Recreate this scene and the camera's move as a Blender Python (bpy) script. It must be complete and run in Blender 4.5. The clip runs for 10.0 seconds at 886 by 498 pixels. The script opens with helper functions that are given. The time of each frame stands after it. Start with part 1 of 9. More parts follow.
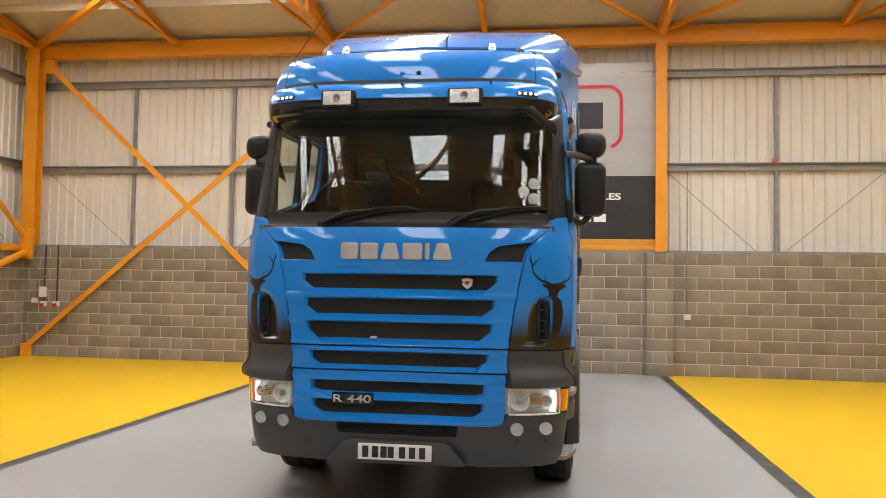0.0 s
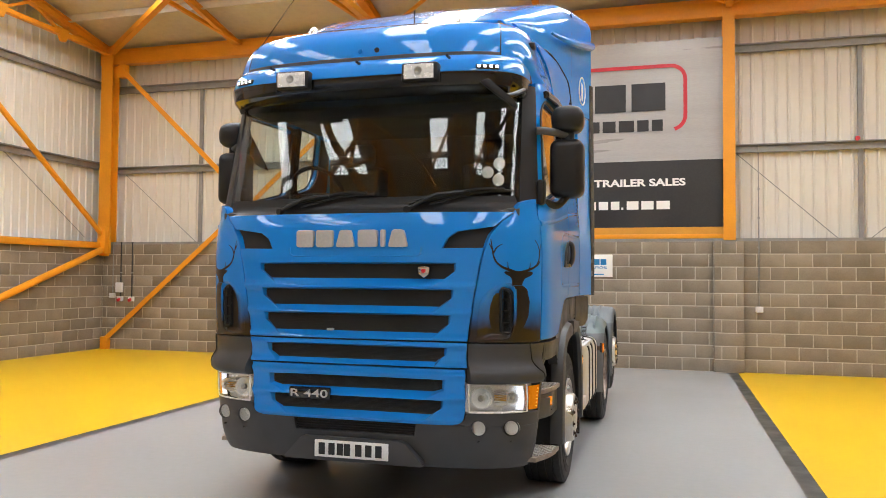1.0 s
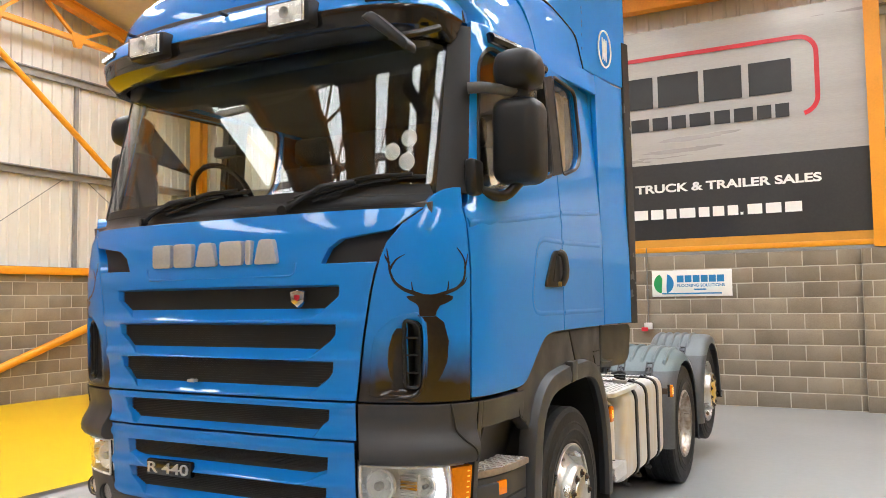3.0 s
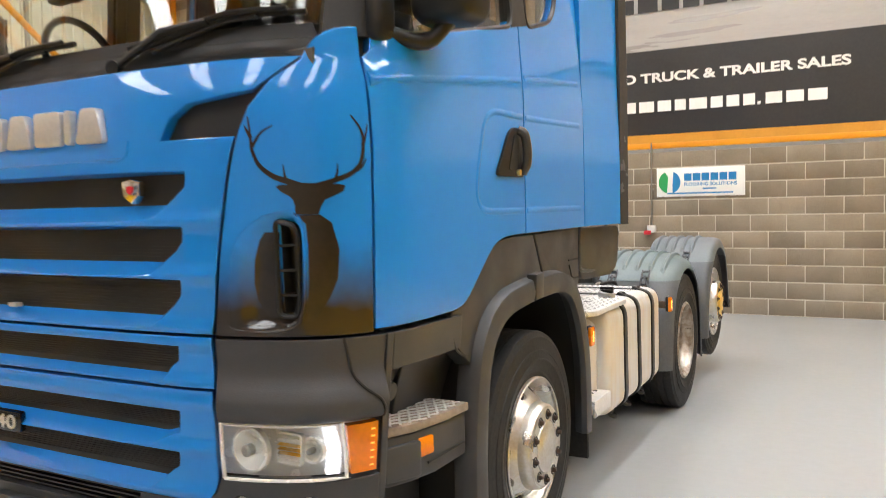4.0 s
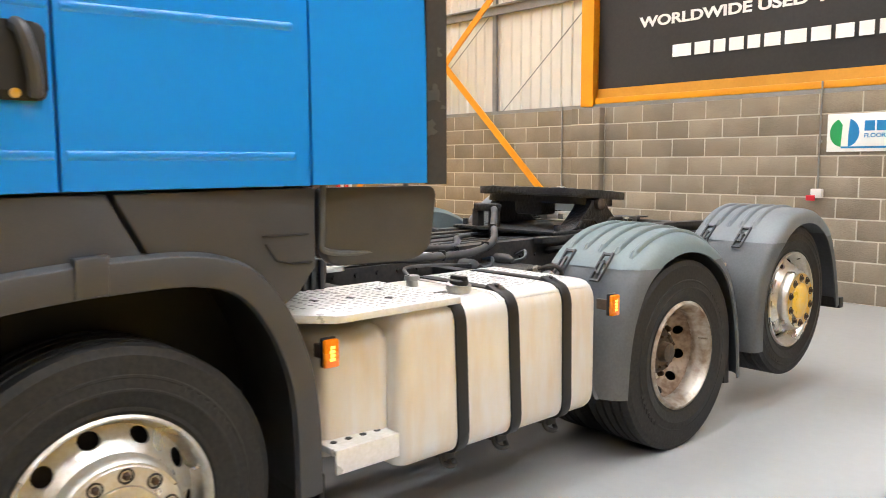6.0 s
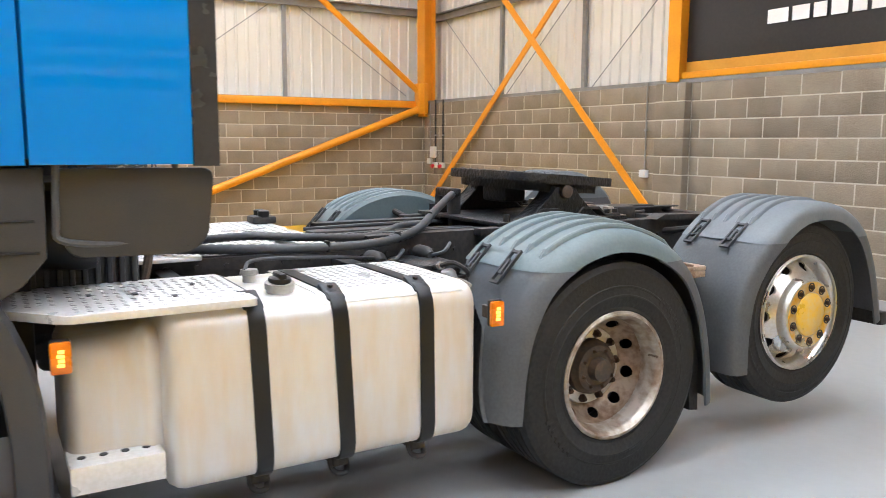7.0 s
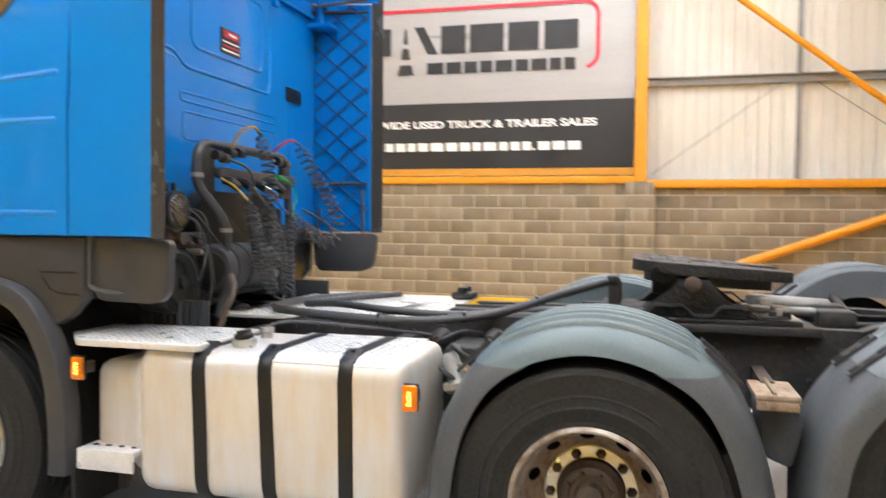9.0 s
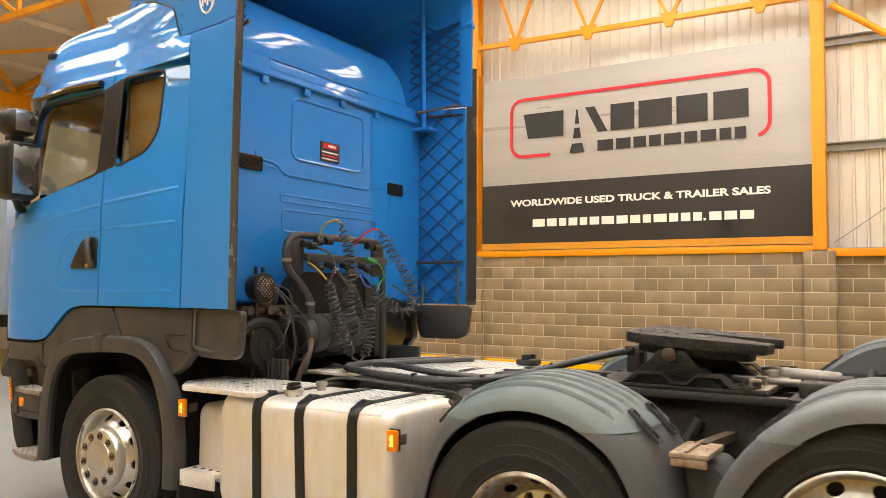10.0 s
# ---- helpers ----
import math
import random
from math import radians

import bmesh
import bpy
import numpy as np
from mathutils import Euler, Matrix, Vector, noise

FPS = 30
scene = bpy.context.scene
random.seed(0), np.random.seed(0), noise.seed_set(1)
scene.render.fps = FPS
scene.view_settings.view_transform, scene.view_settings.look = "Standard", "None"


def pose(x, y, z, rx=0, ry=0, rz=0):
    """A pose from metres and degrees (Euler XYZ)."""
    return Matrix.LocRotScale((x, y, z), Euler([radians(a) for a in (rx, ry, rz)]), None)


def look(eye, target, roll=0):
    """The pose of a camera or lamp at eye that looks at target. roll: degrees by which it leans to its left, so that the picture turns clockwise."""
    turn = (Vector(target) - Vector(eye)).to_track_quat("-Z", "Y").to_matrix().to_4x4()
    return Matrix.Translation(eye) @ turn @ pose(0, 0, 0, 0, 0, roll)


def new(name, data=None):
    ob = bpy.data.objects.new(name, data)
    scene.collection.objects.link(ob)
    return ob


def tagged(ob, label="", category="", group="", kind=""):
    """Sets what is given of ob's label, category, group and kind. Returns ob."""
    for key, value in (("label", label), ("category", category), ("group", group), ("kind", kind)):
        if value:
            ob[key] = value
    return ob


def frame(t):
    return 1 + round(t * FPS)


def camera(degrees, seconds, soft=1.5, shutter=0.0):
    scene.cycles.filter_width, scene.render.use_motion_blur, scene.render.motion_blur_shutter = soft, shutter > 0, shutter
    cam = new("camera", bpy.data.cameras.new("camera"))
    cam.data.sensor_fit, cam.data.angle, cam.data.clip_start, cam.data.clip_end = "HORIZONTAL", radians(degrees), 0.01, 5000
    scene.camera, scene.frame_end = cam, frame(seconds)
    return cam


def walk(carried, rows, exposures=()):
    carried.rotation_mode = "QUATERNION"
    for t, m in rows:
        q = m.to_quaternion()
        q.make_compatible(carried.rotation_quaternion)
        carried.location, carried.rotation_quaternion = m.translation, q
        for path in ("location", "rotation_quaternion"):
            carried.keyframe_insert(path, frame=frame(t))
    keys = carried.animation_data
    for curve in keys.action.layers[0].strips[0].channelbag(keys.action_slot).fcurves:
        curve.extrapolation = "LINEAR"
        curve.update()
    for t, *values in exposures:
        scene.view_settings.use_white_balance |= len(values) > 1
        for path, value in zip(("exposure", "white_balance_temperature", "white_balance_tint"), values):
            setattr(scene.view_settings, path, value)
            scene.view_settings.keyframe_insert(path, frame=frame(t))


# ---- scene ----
cam = camera(58.6, 10.0, soft=0.8, shutter=0.25)
PATH = [
    (0, (-0.089, -0.152, 1.643), (-0.372, 1.826, 1.728), 0.9),
    (0.3, (0.233, -0.076, 1.625), (-0.131, 1.889, 1.71), 0.8),
    (0.5, (0.426, 0.046, 1.631), (0.01, 2.0, 1.713), 0.7),
    (1, (0.836, 0.399, 1.611), (0.284, 2.32, 1.68), 0.4),
    (1.3, (1.088, 0.646, 1.61), (0.456, 2.542, 1.679), -0.2),
    (1.5, (1.28, 0.816, 1.62), (0.589, 2.692, 1.693), -0.4),
    (2, (1.561, 1.344, 1.617), (0.743, 3.167, 1.708), 0.3),
    (2.2, (1.614, 1.578, 1.639), (0.757, 3.382, 1.754), 0.5),
    (3.3, (1.455, 2.757, 1.612), (0.515, 4.519, 1.733), -1.1),
    (3.5, (1.392, 2.973, 1.596), (0.453, 4.738, 1.663), -1.5),
    (3.8, (1.362, 3.306, 1.565), (0.414, 5.07, 1.535), -1.6),
    (4, (1.368, 3.538, 1.575), (0.411, 5.291, 1.464), -1.3),
    (4.5, (1.516, 4.118, 1.547), (0.524, 5.839, 1.318), -1.4),
    (4.8, (1.71, 4.467, 1.549), (0.652, 6.149, 1.286), -1.1),
    (5, (1.849, 4.7, 1.546), (0.716, 6.329, 1.293), -0.8),
    (5.5, (2.068, 5.324, 1.531), (0.741, 6.801, 1.289), 0.1),
    (5.8, (2.205, 5.722, 1.537), (0.782, 7.113, 1.308), -0.1),
    (6, (2.313, 6.005, 1.525), (0.832, 7.331, 1.306), -0.2),
    (6.2, (2.379, 6.274, 1.54), (0.851, 7.545, 1.313), 0.2),
    (7.3, (2.738, 7.717, 1.497), (0.956, 8.584, 1.228), 0.3),
    (7.5, (2.796, 7.994, 1.474), (0.969, 8.764, 1.211), 0.4),
    (7.8, (2.862, 8.392, 1.495), (0.98, 9.017, 1.234), -0.3),
    (8, (2.912, 8.665, 1.476), (0.992, 9.163, 1.216), -0.6),
    (8.2, (2.952, 8.94, 1.5), (0.997, 9.278, 1.247), -0.6),
    (8.5, (2.945, 9.302, 1.471), (0.96, 9.359, 1.234), -0.0),
    (8.7, (2.962, 9.559, 1.488), (0.984, 9.393, 1.29), 0.1),
    (9, (2.958, 9.896, 1.521), (1.028, 9.376, 1.455), 0.6),
    (9.3, (2.962, 10.288, 1.554), (1.166, 9.408, 1.596), 1.1),
    (9.5, (3.023, 10.553, 1.56), (1.273, 9.586, 1.616), 0.9),
    (9.7, (3.083, 10.787, 1.548), (1.358, 9.778, 1.632), 0.6),
    (10, (3.197, 11.178, 1.568), (1.5, 10.124, 1.671), 0.5),
]
# the film camera opens up as it walks down the flank
LIGHTING = [(0, -0.30, 6250, 10), (1, -0.22, 6130, 10), (2, -0.18, 6060, 10), (3.5, 0.02, 6270, 9), (5, 0.20, 6560, 9), (6.2, 0.16, 6050, 9), (7.5, 0.05, 5600, 9), (8.5, 0.11, 5800, 9), (9, 0.12, 5960, 9), (9.3, 0.04, 6550, 9), (9.6, -0.02, 7100, 9), (10, -0.10, 7300, 10)]
walk(cam, [(t, look(eye, target, roll)) for t, eye, target, roll in PATH], exposures=LIGHTING)

# ---- world and light ----
world = bpy.data.worlds.new("world")
scene.world = world
world.use_nodes = True
wn = world.node_tree
sky = wn.nodes.new("ShaderNodeTexSky")
sky.sky_type, sky.sun_disc = "NISHITA", False
sky.sun_elevation, sky.sun_rotation = radians(45), radians(150)
wn.links.new(sky.outputs[0], wn.nodes["Background"].inputs[0])
wn.nodes["Background"].inputs[1].default_value = 0.1
SKYLIGHT, SOUTHLIGHT = 16.2, 9.5          # daylight put into the translucent roof panels as glow, north and south tuned apart
scene.view_settings.exposure = 0.0


# ---- materials ----
def nmat(name, colour, rough=0.5, metal=0.0, alt=None, scale=3.0, fine=60.0, amount=0.5, bump=0.0, coat=0.0, spec=0.5, rvar=0.12, island=0.0, stretch=(1, 1, 1), dist=0.02, obrand=0.0, worn=0.0):
    """A procedural surface: two colours mixed by coarse and fine noise, with relief, uneven gloss and edges worn round."""
    m = bpy.data.materials.new(name)
    m.use_nodes = True
    t = m.node_tree
    b = t.nodes["Principled BSDF"]
    tc = t.nodes.new("ShaderNodeTexCoord")
    mp = t.nodes.new("ShaderNodeMapping")
    mp.inputs["Scale"].default_value = stretch
    geo = t.nodes.new("ShaderNodeNewGeometry")
    t.links.new(geo.outputs["Position"], mp.inputs[0])
    n1 = t.nodes.new("ShaderNodeTexNoise")
    n1.inputs["Scale"].default_value, n1.inputs["Detail"].default_value = scale, 5
    n2 = t.nodes.new("ShaderNodeTexNoise")
    n2.inputs["Scale"].default_value, n2.inputs["Detail"].default_value = fine, 3
    t.links.new(mp.outputs[0], n1.inputs[0])
    t.links.new(mp.outputs[0], n2.inputs[0])
    add = t.nodes.new("ShaderNodeMath")
    add.operation = "ADD"
    t.links.new(n1.outputs[0], add.inputs[0])
    t.links.new(n2.outputs[0], add.inputs[1])
    ramp = t.nodes.new("ShaderNodeMapRange")
    ramp.inputs[1].default_value, ramp.inputs[2].default_value = 0.8, 1.25
    ramp.inputs[4].default_value = amount
    t.links.new(add.outputs[0], ramp.inputs[0])
    mix = t.nodes.new("ShaderNodeMix")
    mix.data_type = "RGBA"
    alt = alt or tuple(c * 0.75 for c in colour)
    mix.inputs[6].default_value = (*colour, 1)
    mix.inputs[7].default_value = (*alt, 1)
    t.links.new(ramp.outputs[0], mix.inputs[0])
    out = mix.outputs[2]
    if island or obrand:
        hsv = t.nodes.new("ShaderNodeHueSaturation")
        mr = t.nodes.new("ShaderNodeMapRange")
        k = island or obrand
        mr.inputs[3].default_value, mr.inputs[4].default_value = 1 - k, 1 + k
        if obrand:
            oi = t.nodes.new("ShaderNodeObjectInfo")
            t.links.new(oi.outputs["Random"], mr.inputs[0])
        else:
            t.links.new(geo.outputs["Random Per Island"], mr.inputs[0])
        t.links.new(mr.outputs[0], hsv.inputs["Value"])
        t.links.new(out, hsv.inputs["Color"])
        out = hsv.outputs[0]
    t.links.new(out, b.inputs["Base Color"])
    b.inputs["Metallic"].default_value = metal
    b.inputs["Specular IOR Level"].default_value = spec
    b.inputs["Coat Weight"].default_value = coat
    b.inputs["Coat Roughness"].default_value = 0.04
    rr = t.nodes.new("ShaderNodeMapRange")
    rr.inputs[3].default_value, rr.inputs[4].default_value = max(0.02, rough - rvar), min(1, rough + rvar)
    rr.inputs[1].default_value, rr.inputs[2].default_value = 0.3, 0.7
    t.links.new(n1.outputs[0], rr.inputs[0])
    t.links.new(rr.outputs[0], b.inputs["Roughness"])
    if bump:
        bp = t.nodes.new("ShaderNodeBump")
        bp.inputs["Strength"].default_value, bp.inputs["Distance"].default_value = bump, dist
        t.links.new(n2.outputs[0], bp.inputs["Height"])
        t.links.new(bp.outputs[0], b.inputs["Normal"])
    if worn:
        bv = t.nodes.new("ShaderNodeBevel")
        bv.samples, bv.inputs["Radius"].default_value = 4, worn
        if bump:
            t.links.new(bv.outputs[0], bp.inputs["Normal"])
        else:
            t.links.new(bv.outputs[0], b.inputs["Normal"])
        t.links.new(bv.outputs[0], b.inputs["Coat Normal"])
    return m


def glass(name, tint=(0.85, 0.95, 0.9), rough=0.0, ior=1.45):
    m = bpy.data.materials.new(name)
    m.use_nodes = True
    b = m.node_tree.nodes["Principled BSDF"]
    b.inputs["Base Color"].default_value = (*tint, 1)
    b.inputs["Roughness"].default_value = rough
    b.inputs["Transmission Weight"].default_value = 1
    b.inputs["IOR"].default_value = ior
    return m


def glow(name, colour, power):
    m = bpy.data.materials.new(name)
    m.use_nodes = True
    b = m.node_tree.nodes["Principled BSDF"]
    b.inputs["Base Color"].default_value = (*colour, 1)
    b.inputs["Emission Color"].default_value = (*colour, 1)
    b.inputs["Emission Strength"].default_value = power
    b.inputs["Roughness"].default_value = 0.4
    return m


ORANGE = nmat("orange_steel_paint", (0.78, 0.315, 0.008), 0.42, alt=(0.64, 0.245, 0.006), scale=2, fine=35, amount=0.5, bump=0.08)
GALV = nmat("galvanised_steel", (0.30, 0.29, 0.27), 0.5, 0.35, alt=(0.2, 0.19, 0.18), scale=6, fine=80)
LINER = nmat("cream_cladding", (0.71, 0.665, 0.58), 0.5, alt=(0.61, 0.56, 0.475), scale=0.8, fine=12, amount=0.45, stretch=(1, 1, 0.25))
ROOFSHEET = nmat("roof_lining", (0.62, 0.56, 0.47), 0.7, alt=(0.5, 0.44, 0.36), scale=0.7, fine=9, amount=0.5)
DULLWALL = nmat("dull_grey_cladding", (0.30, 0.29, 0.27), 0.7, alt=(0.22, 0.21, 0.20), scale=0.8, fine=12)
MORTAR = nmat("mortar", (0.56, 0.50, 0.40), 0.9, alt=(0.36, 0.315, 0.245), scale=5, fine=90, bump=0.4)
BLOCK = nmat("concrete_block", (0.29, 0.24, 0.177), 0.88, alt=(0.212, 0.174, 0.126), scale=2.6, fine=110, amount=0.9, bump=0.45, obrand=0.17, spec=0.3)
BLOCKJ = nmat("concrete_block_joined", (0.29, 0.24, 0.177), 0.88, alt=(0.212, 0.174, 0.126), scale=2.6, fine=110, amount=0.9, bump=0.45, island=0.17, spec=0.3)
GREYFLOOR = nmat("grey_floor_paint", (0.37, 0.37, 0.368), 0.22, alt=(0.335, 0.335, 0.33), scale=0.45, fine=14, amount=0.35, bump=0.03, rvar=0.05)
YELLOWFLOOR = nmat("yellow_floor_paint", (0.74, 0.44, 0.003), 0.36, alt=(0.67, 0.395, 0.002), scale=0.35, fine=10, amount=0.25, rvar=0.03, spec=0.3)
LINEFLOOR = nmat("dark_floor_line", (0.045, 0.045, 0.045), 0.4, alt=(0.08, 0.08, 0.08), scale=4, fine=50)
BANNERSILVER = nmat("banner_silver_vinyl", (0.42, 0.405, 0.385), 0.38, 0.25, alt=(0.335, 0.32, 0.30), scale=0.7, fine=40, amount=0.6, stretch=(0.35, 0.35, 6))
BANNERBLACK = nmat("banner_black_vinyl", (0.022, 0.021, 0.02), 0.4, alt=(0.035, 0.033, 0.03), scale=1.5, fine=30)
BANNERGOLD = nmat("banner_yellow_band", (0.62, 0.30, 0.03), 0.5, alt=(0.52, 0.24, 0.02), scale=3, fine=30)
RED = nmat("red_print", (0.62, 0.02, 0.035), 0.4)
WHITEPRINT = nmat("white_print", (0.85, 0.84, 0.80), 0.45, alt=(0.8, 0.78, 0.74))
BLACKPRINT = nmat("black_print", (0.02, 0.02, 0.02), 0.45)
WHITEPLASTIC = nmat("white_plastic", (0.72, 0.70, 0.66), 0.4)
PIPEGREY = nmat("conduit_steel", (0.33, 0.32, 0.30), 0.4, 0.7)
CABLE = nmat("black_cable", (0.02, 0.02, 0.02), 0.5)
SIGNBLUE = nmat("sign_blue", (0.02, 0.22, 0.5), 0.4)
SIGNGREEN = nmat("sign_green", (0.03, 0.32, 0.10), 0.4)
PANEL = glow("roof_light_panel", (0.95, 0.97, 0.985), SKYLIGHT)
PANELSOUTH = glow("roof_light_panel_south_slope", (0.95, 0.97, 0.985), SOUTHLIGHT)

BLUE = nmat("blue_truck_paint", (0.009, 0.226, 0.71), 0.42, 0.0, alt=(0.008, 0.212, 0.67), scale=1.5, fine=30, amount=0.4, coat=1.0, spec=0.1, rvar=0.04, worn=0.009)
PLASTIC = nmat("dark_grey_plastic", (0.050, 0.051, 0.054), 0.46, alt=(0.038, 0.039, 0.042), scale=5, fine=220, amount=0.7, bump=0.10, dist=0.004, worn=0.008)
BLACKP = nmat("black_plastic", (0.012, 0.012, 0.0125), 0.40, spec=0.35, alt=(0.022, 0.021, 0.02), scale=5, fine=180, bump=0.06, dist=0.004)
GLOSSBLACK = nmat("gloss_black", (0.008, 0.008, 0.008), 0.15, coat=0.6, rvar=0.04)
LIPGREY = nmat("grey_rubber_lip", (0.05, 0.049, 0.048), 0.22, alt=(0.036, 0.035, 0.034))
LATCHGREY = nmat("grey_clip", (0.04, 0.042, 0.044), 0.5)
MESHBLACK = nmat("grille_black", (0.012, 0.012, 0.012), 0.55)
RUBBER = nmat("tyre_rubber", (0.013, 0.0128, 0.0125), 0.66, spec=0.35, alt=(0.036, 0.034, 0.031), scale=5, fine=60, amount=0.6, bump=0.25, dist=0.006)
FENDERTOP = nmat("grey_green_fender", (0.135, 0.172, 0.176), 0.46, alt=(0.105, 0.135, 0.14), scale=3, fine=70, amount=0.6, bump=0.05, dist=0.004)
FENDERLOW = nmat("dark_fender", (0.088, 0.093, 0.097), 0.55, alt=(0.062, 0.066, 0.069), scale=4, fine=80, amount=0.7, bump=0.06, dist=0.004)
ALU = nmat("brushed_aluminium_tank", (0.74, 0.73, 0.71), 0.45, 0.38, alt=(0.68, 0.55, 0.37), scale=0.9, fine=6, amount=0.62, stretch=(3, 3, 0.7), bump=0.02, dist=0.004)
# Pips darker than their plate: the small shadows they cast are put into colour.
TREADPIP = nmat("shadowed_tread_pip", (0.46, 0.45, 0.43), 0.4, 0.4, alt=(0.36, 0.35, 0.33), scale=6, fine=60)
TREAD = nmat("aluminium_tread_plate", (0.80, 0.79, 0.77), 0.36, 0.35, alt=(0.66, 0.64, 0.59), scale=6, fine=60, amount=0.7)
CHROME = nmat("polished_steel", (0.72, 0.71, 0.69), 0.22, 1.0, alt=(0.5, 0.47, 0.42), scale=6, fine=50, amount=0.6)
WHEELSILVER = nmat("wheel_aluminium", (0.66, 0.65, 0.62), 0.35, 0.85, alt=(0.52, 0.46, 0.36), scale=8, fine=70, amount=0.6)
HUBGOLD = nmat("worn_yellow_and_rib_reflection", (0.70, 0.61, 0.42), 0.32, 0.7, alt=(0.80, 0.46, 0.01), scale=9, fine=25, amount=1.0)
HUBYELLOW = nmat("hub_cap_yellow_paint", (0.80, 0.49, 0.02), 0.35, 0.1, alt=(0.66, 0.56, 0.36), scale=10, fine=30, amount=0.55)
RUST = nmat("rusty_wheel_steel", (0.36, 0.28, 0.21), 0.52, 0.35, alt=(0.15, 0.085, 0.045), scale=6, fine=34, amount=0.9, bump=0.1, dist=0.004)
GREASE = nmat("greasy_black_steel", (0.010, 0.010, 0.010), 0.5, 0.0, alt=(0.030, 0.026, 0.022), scale=9, fine=50, amount=0.7, bump=0.5)
NUTBROWN = nmat("rusty_wheel_nut", (0.055, 0.035, 0.024), 0.5, 0.4, alt=(0.10, 0.05, 0.025), scale=30, fine=90)
RIMSTEEL = nmat("worn_bright_rim", (0.52, 0.48, 0.42), 0.44, 0.5, alt=(0.19, 0.12, 0.07), scale=5, fine=22, amount=0.9, bump=0.06, dist=0.004)
FRAMESTEEL = nmat("chassis_dark_steel", (0.022, 0.021, 0.021), 0.6, alt=(0.06, 0.05, 0.042), scale=6, fine=40, amount=0.7, bump=0.1)
HOSE = nmat("black_hose", (0.045, 0.046, 0.048), 0.45, alt=(0.08, 0.08, 0.082), scale=8, fine=60)
AMBER = nmat("amber_lens", (0.90, 0.24, 0.004), 0.22, coat=0.5)
CAPSTEEL = nmat("dull_steel_cap", (0.48, 0.47, 0.44), 0.38, 0.7, alt=(0.34, 0.32, 0.29), scale=20, fine=80)
REFLECTOR = nmat("lamp_reflector", (0.92, 0.91, 0.88), 0.24, 0.2, alt=(0.84, 0.83, 0.79), scale=10, fine=60)
RUSTDARK = nmat("dark_rusty_steel", (0.055, 0.041, 0.031), 0.6, alt=(0.115, 0.075, 0.046), scale=14, fine=60, amount=0.8, bump=0.15)
STEPDIRT = nmat("dirty_step_plate", (0.33, 0.27, 0.215), 0.55, 0.3, alt=(0.23, 0.18, 0.14), scale=10, fine=60, amount=0.8)
DUSTY = nmat("dusty_pale_steel", (0.36, 0.32, 0.26), 0.7, 0.1, alt=(0.22, 0.185, 0.145), scale=9, fine=50, amount=0.8, bump=0.1)
# Darker than the truck blue: the fairings' inner shade put into rib colour.
RIBSHADE = nmat("shaded_blue_rib", (0.002, 0.075, 0.27), 0.5, alt=(0.002, 0.06, 0.21), scale=6, fine=40)
AMBERLIT = glow("amber_lamp_lit", (1.0, 0.48, 0.07), 2.6)
WHITELIT = glow("daytime_led", (0.92, 0.94, 1.0), 1.0)
AMBERDOT = glow("amber_led_row", (1.0, 0.45, 0.05), 0.9)
LAMPWHITE = glow("roof_led", (1.0, 1.0, 1.0), 1.4)
LENS = glass("clear_lens", (0.97, 0.97, 0.95), 0.02, 1.25)
WINDOW = glass("window_glass", (0.84, 0.90, 0.87), 0.0, 1.45)
SEATCLOTH = nmat("dark_seat_cloth", (0.03, 0.03, 0.032), 0.85, bump=0.2)
INTERIOR = nmat("cab_interior_grey", (0.085, 0.083, 0.078), 0.75)
WOODY = nmat("pale_rusty_bracket", (0.36, 0.28, 0.20), 0.7, alt=(0.18, 0.10, 0.05), scale=12, fine=50, amount=0.9)
MURAL = nmat("dark_mural_paint", (0.012, 0.009, 0.008), 0.4, alt=(0.028, 0.018, 0.012), scale=9, fine=40, coat=0.8, spec=0.15, rvar=0.05)
GREENP = nmat("green_plastic", (0.02, 0.35, 0.08), 0.4)
YELLOWP = nmat("yellow_plastic", (0.48, 0.34, 0.07), 0.4)
BLUEP = nmat("blue_plastic", (0.05, 0.10, 0.45), 0.4)
PLATEWHITE = nmat("number_plate_white", (0.88, 0.88, 0.86), 0.35)
SILVERLET = nmat("silver_lettering", (0.66, 0.65, 0.63), 0.35, 0.6)


# ---- mesh tools ----
def finish(bm, name, material, angle=38):
    bmesh.ops.recalc_face_normals(bm, faces=bm.faces[:])
    me = bpy.data.meshes.new(name)
    bm.to_mesh(me)
    bm.free()
    for p in me.polygons:
        p.use_smooth = True
    me.set_sharp_from_angle(angle=radians(angle))
    if material:
        me.materials.append(material)
    return me


def thing(name, bm, material, label, category, kind="", group="", origin=None):
    ob = new(name, finish(bm, name, material) if bm else None)
    tagged(ob, label, category, group, kind)
    if origin:
        ob.location = origin
    return ob


def part(name, bm, material, parent, label=""):
    ob = new(name, finish(bm, name, material))
    ob.parent = parent
    if label:
        ob["label"] = label
    return ob


def box(bm, x0, x1, y0, y1, z0, z1, bevel=0.0, seg=2):
    vs = [bm.verts.new((x, y, z)) for x in (x0, x1) for y in (y0, y1) for z in (z0, z1)]
    fs = [bm.faces.new([vs[i] for i in f]) for f in ((0, 1, 3, 2), (4, 6, 7, 5), (0, 4, 5, 1), (2, 3, 7, 6), (0, 2, 6, 4), (1, 5, 7, 3))]
    if bevel:
        es = list({e for f in fs for e in f.edges})
        bmesh.ops.bevel(bm, geom=es, offset=bevel, segments=seg, profile=0.5, affect="EDGES", clamp_overlap=True)
    return bm


def boxed(*a, **k):
    return box(bmesh.new(), *a, **k)


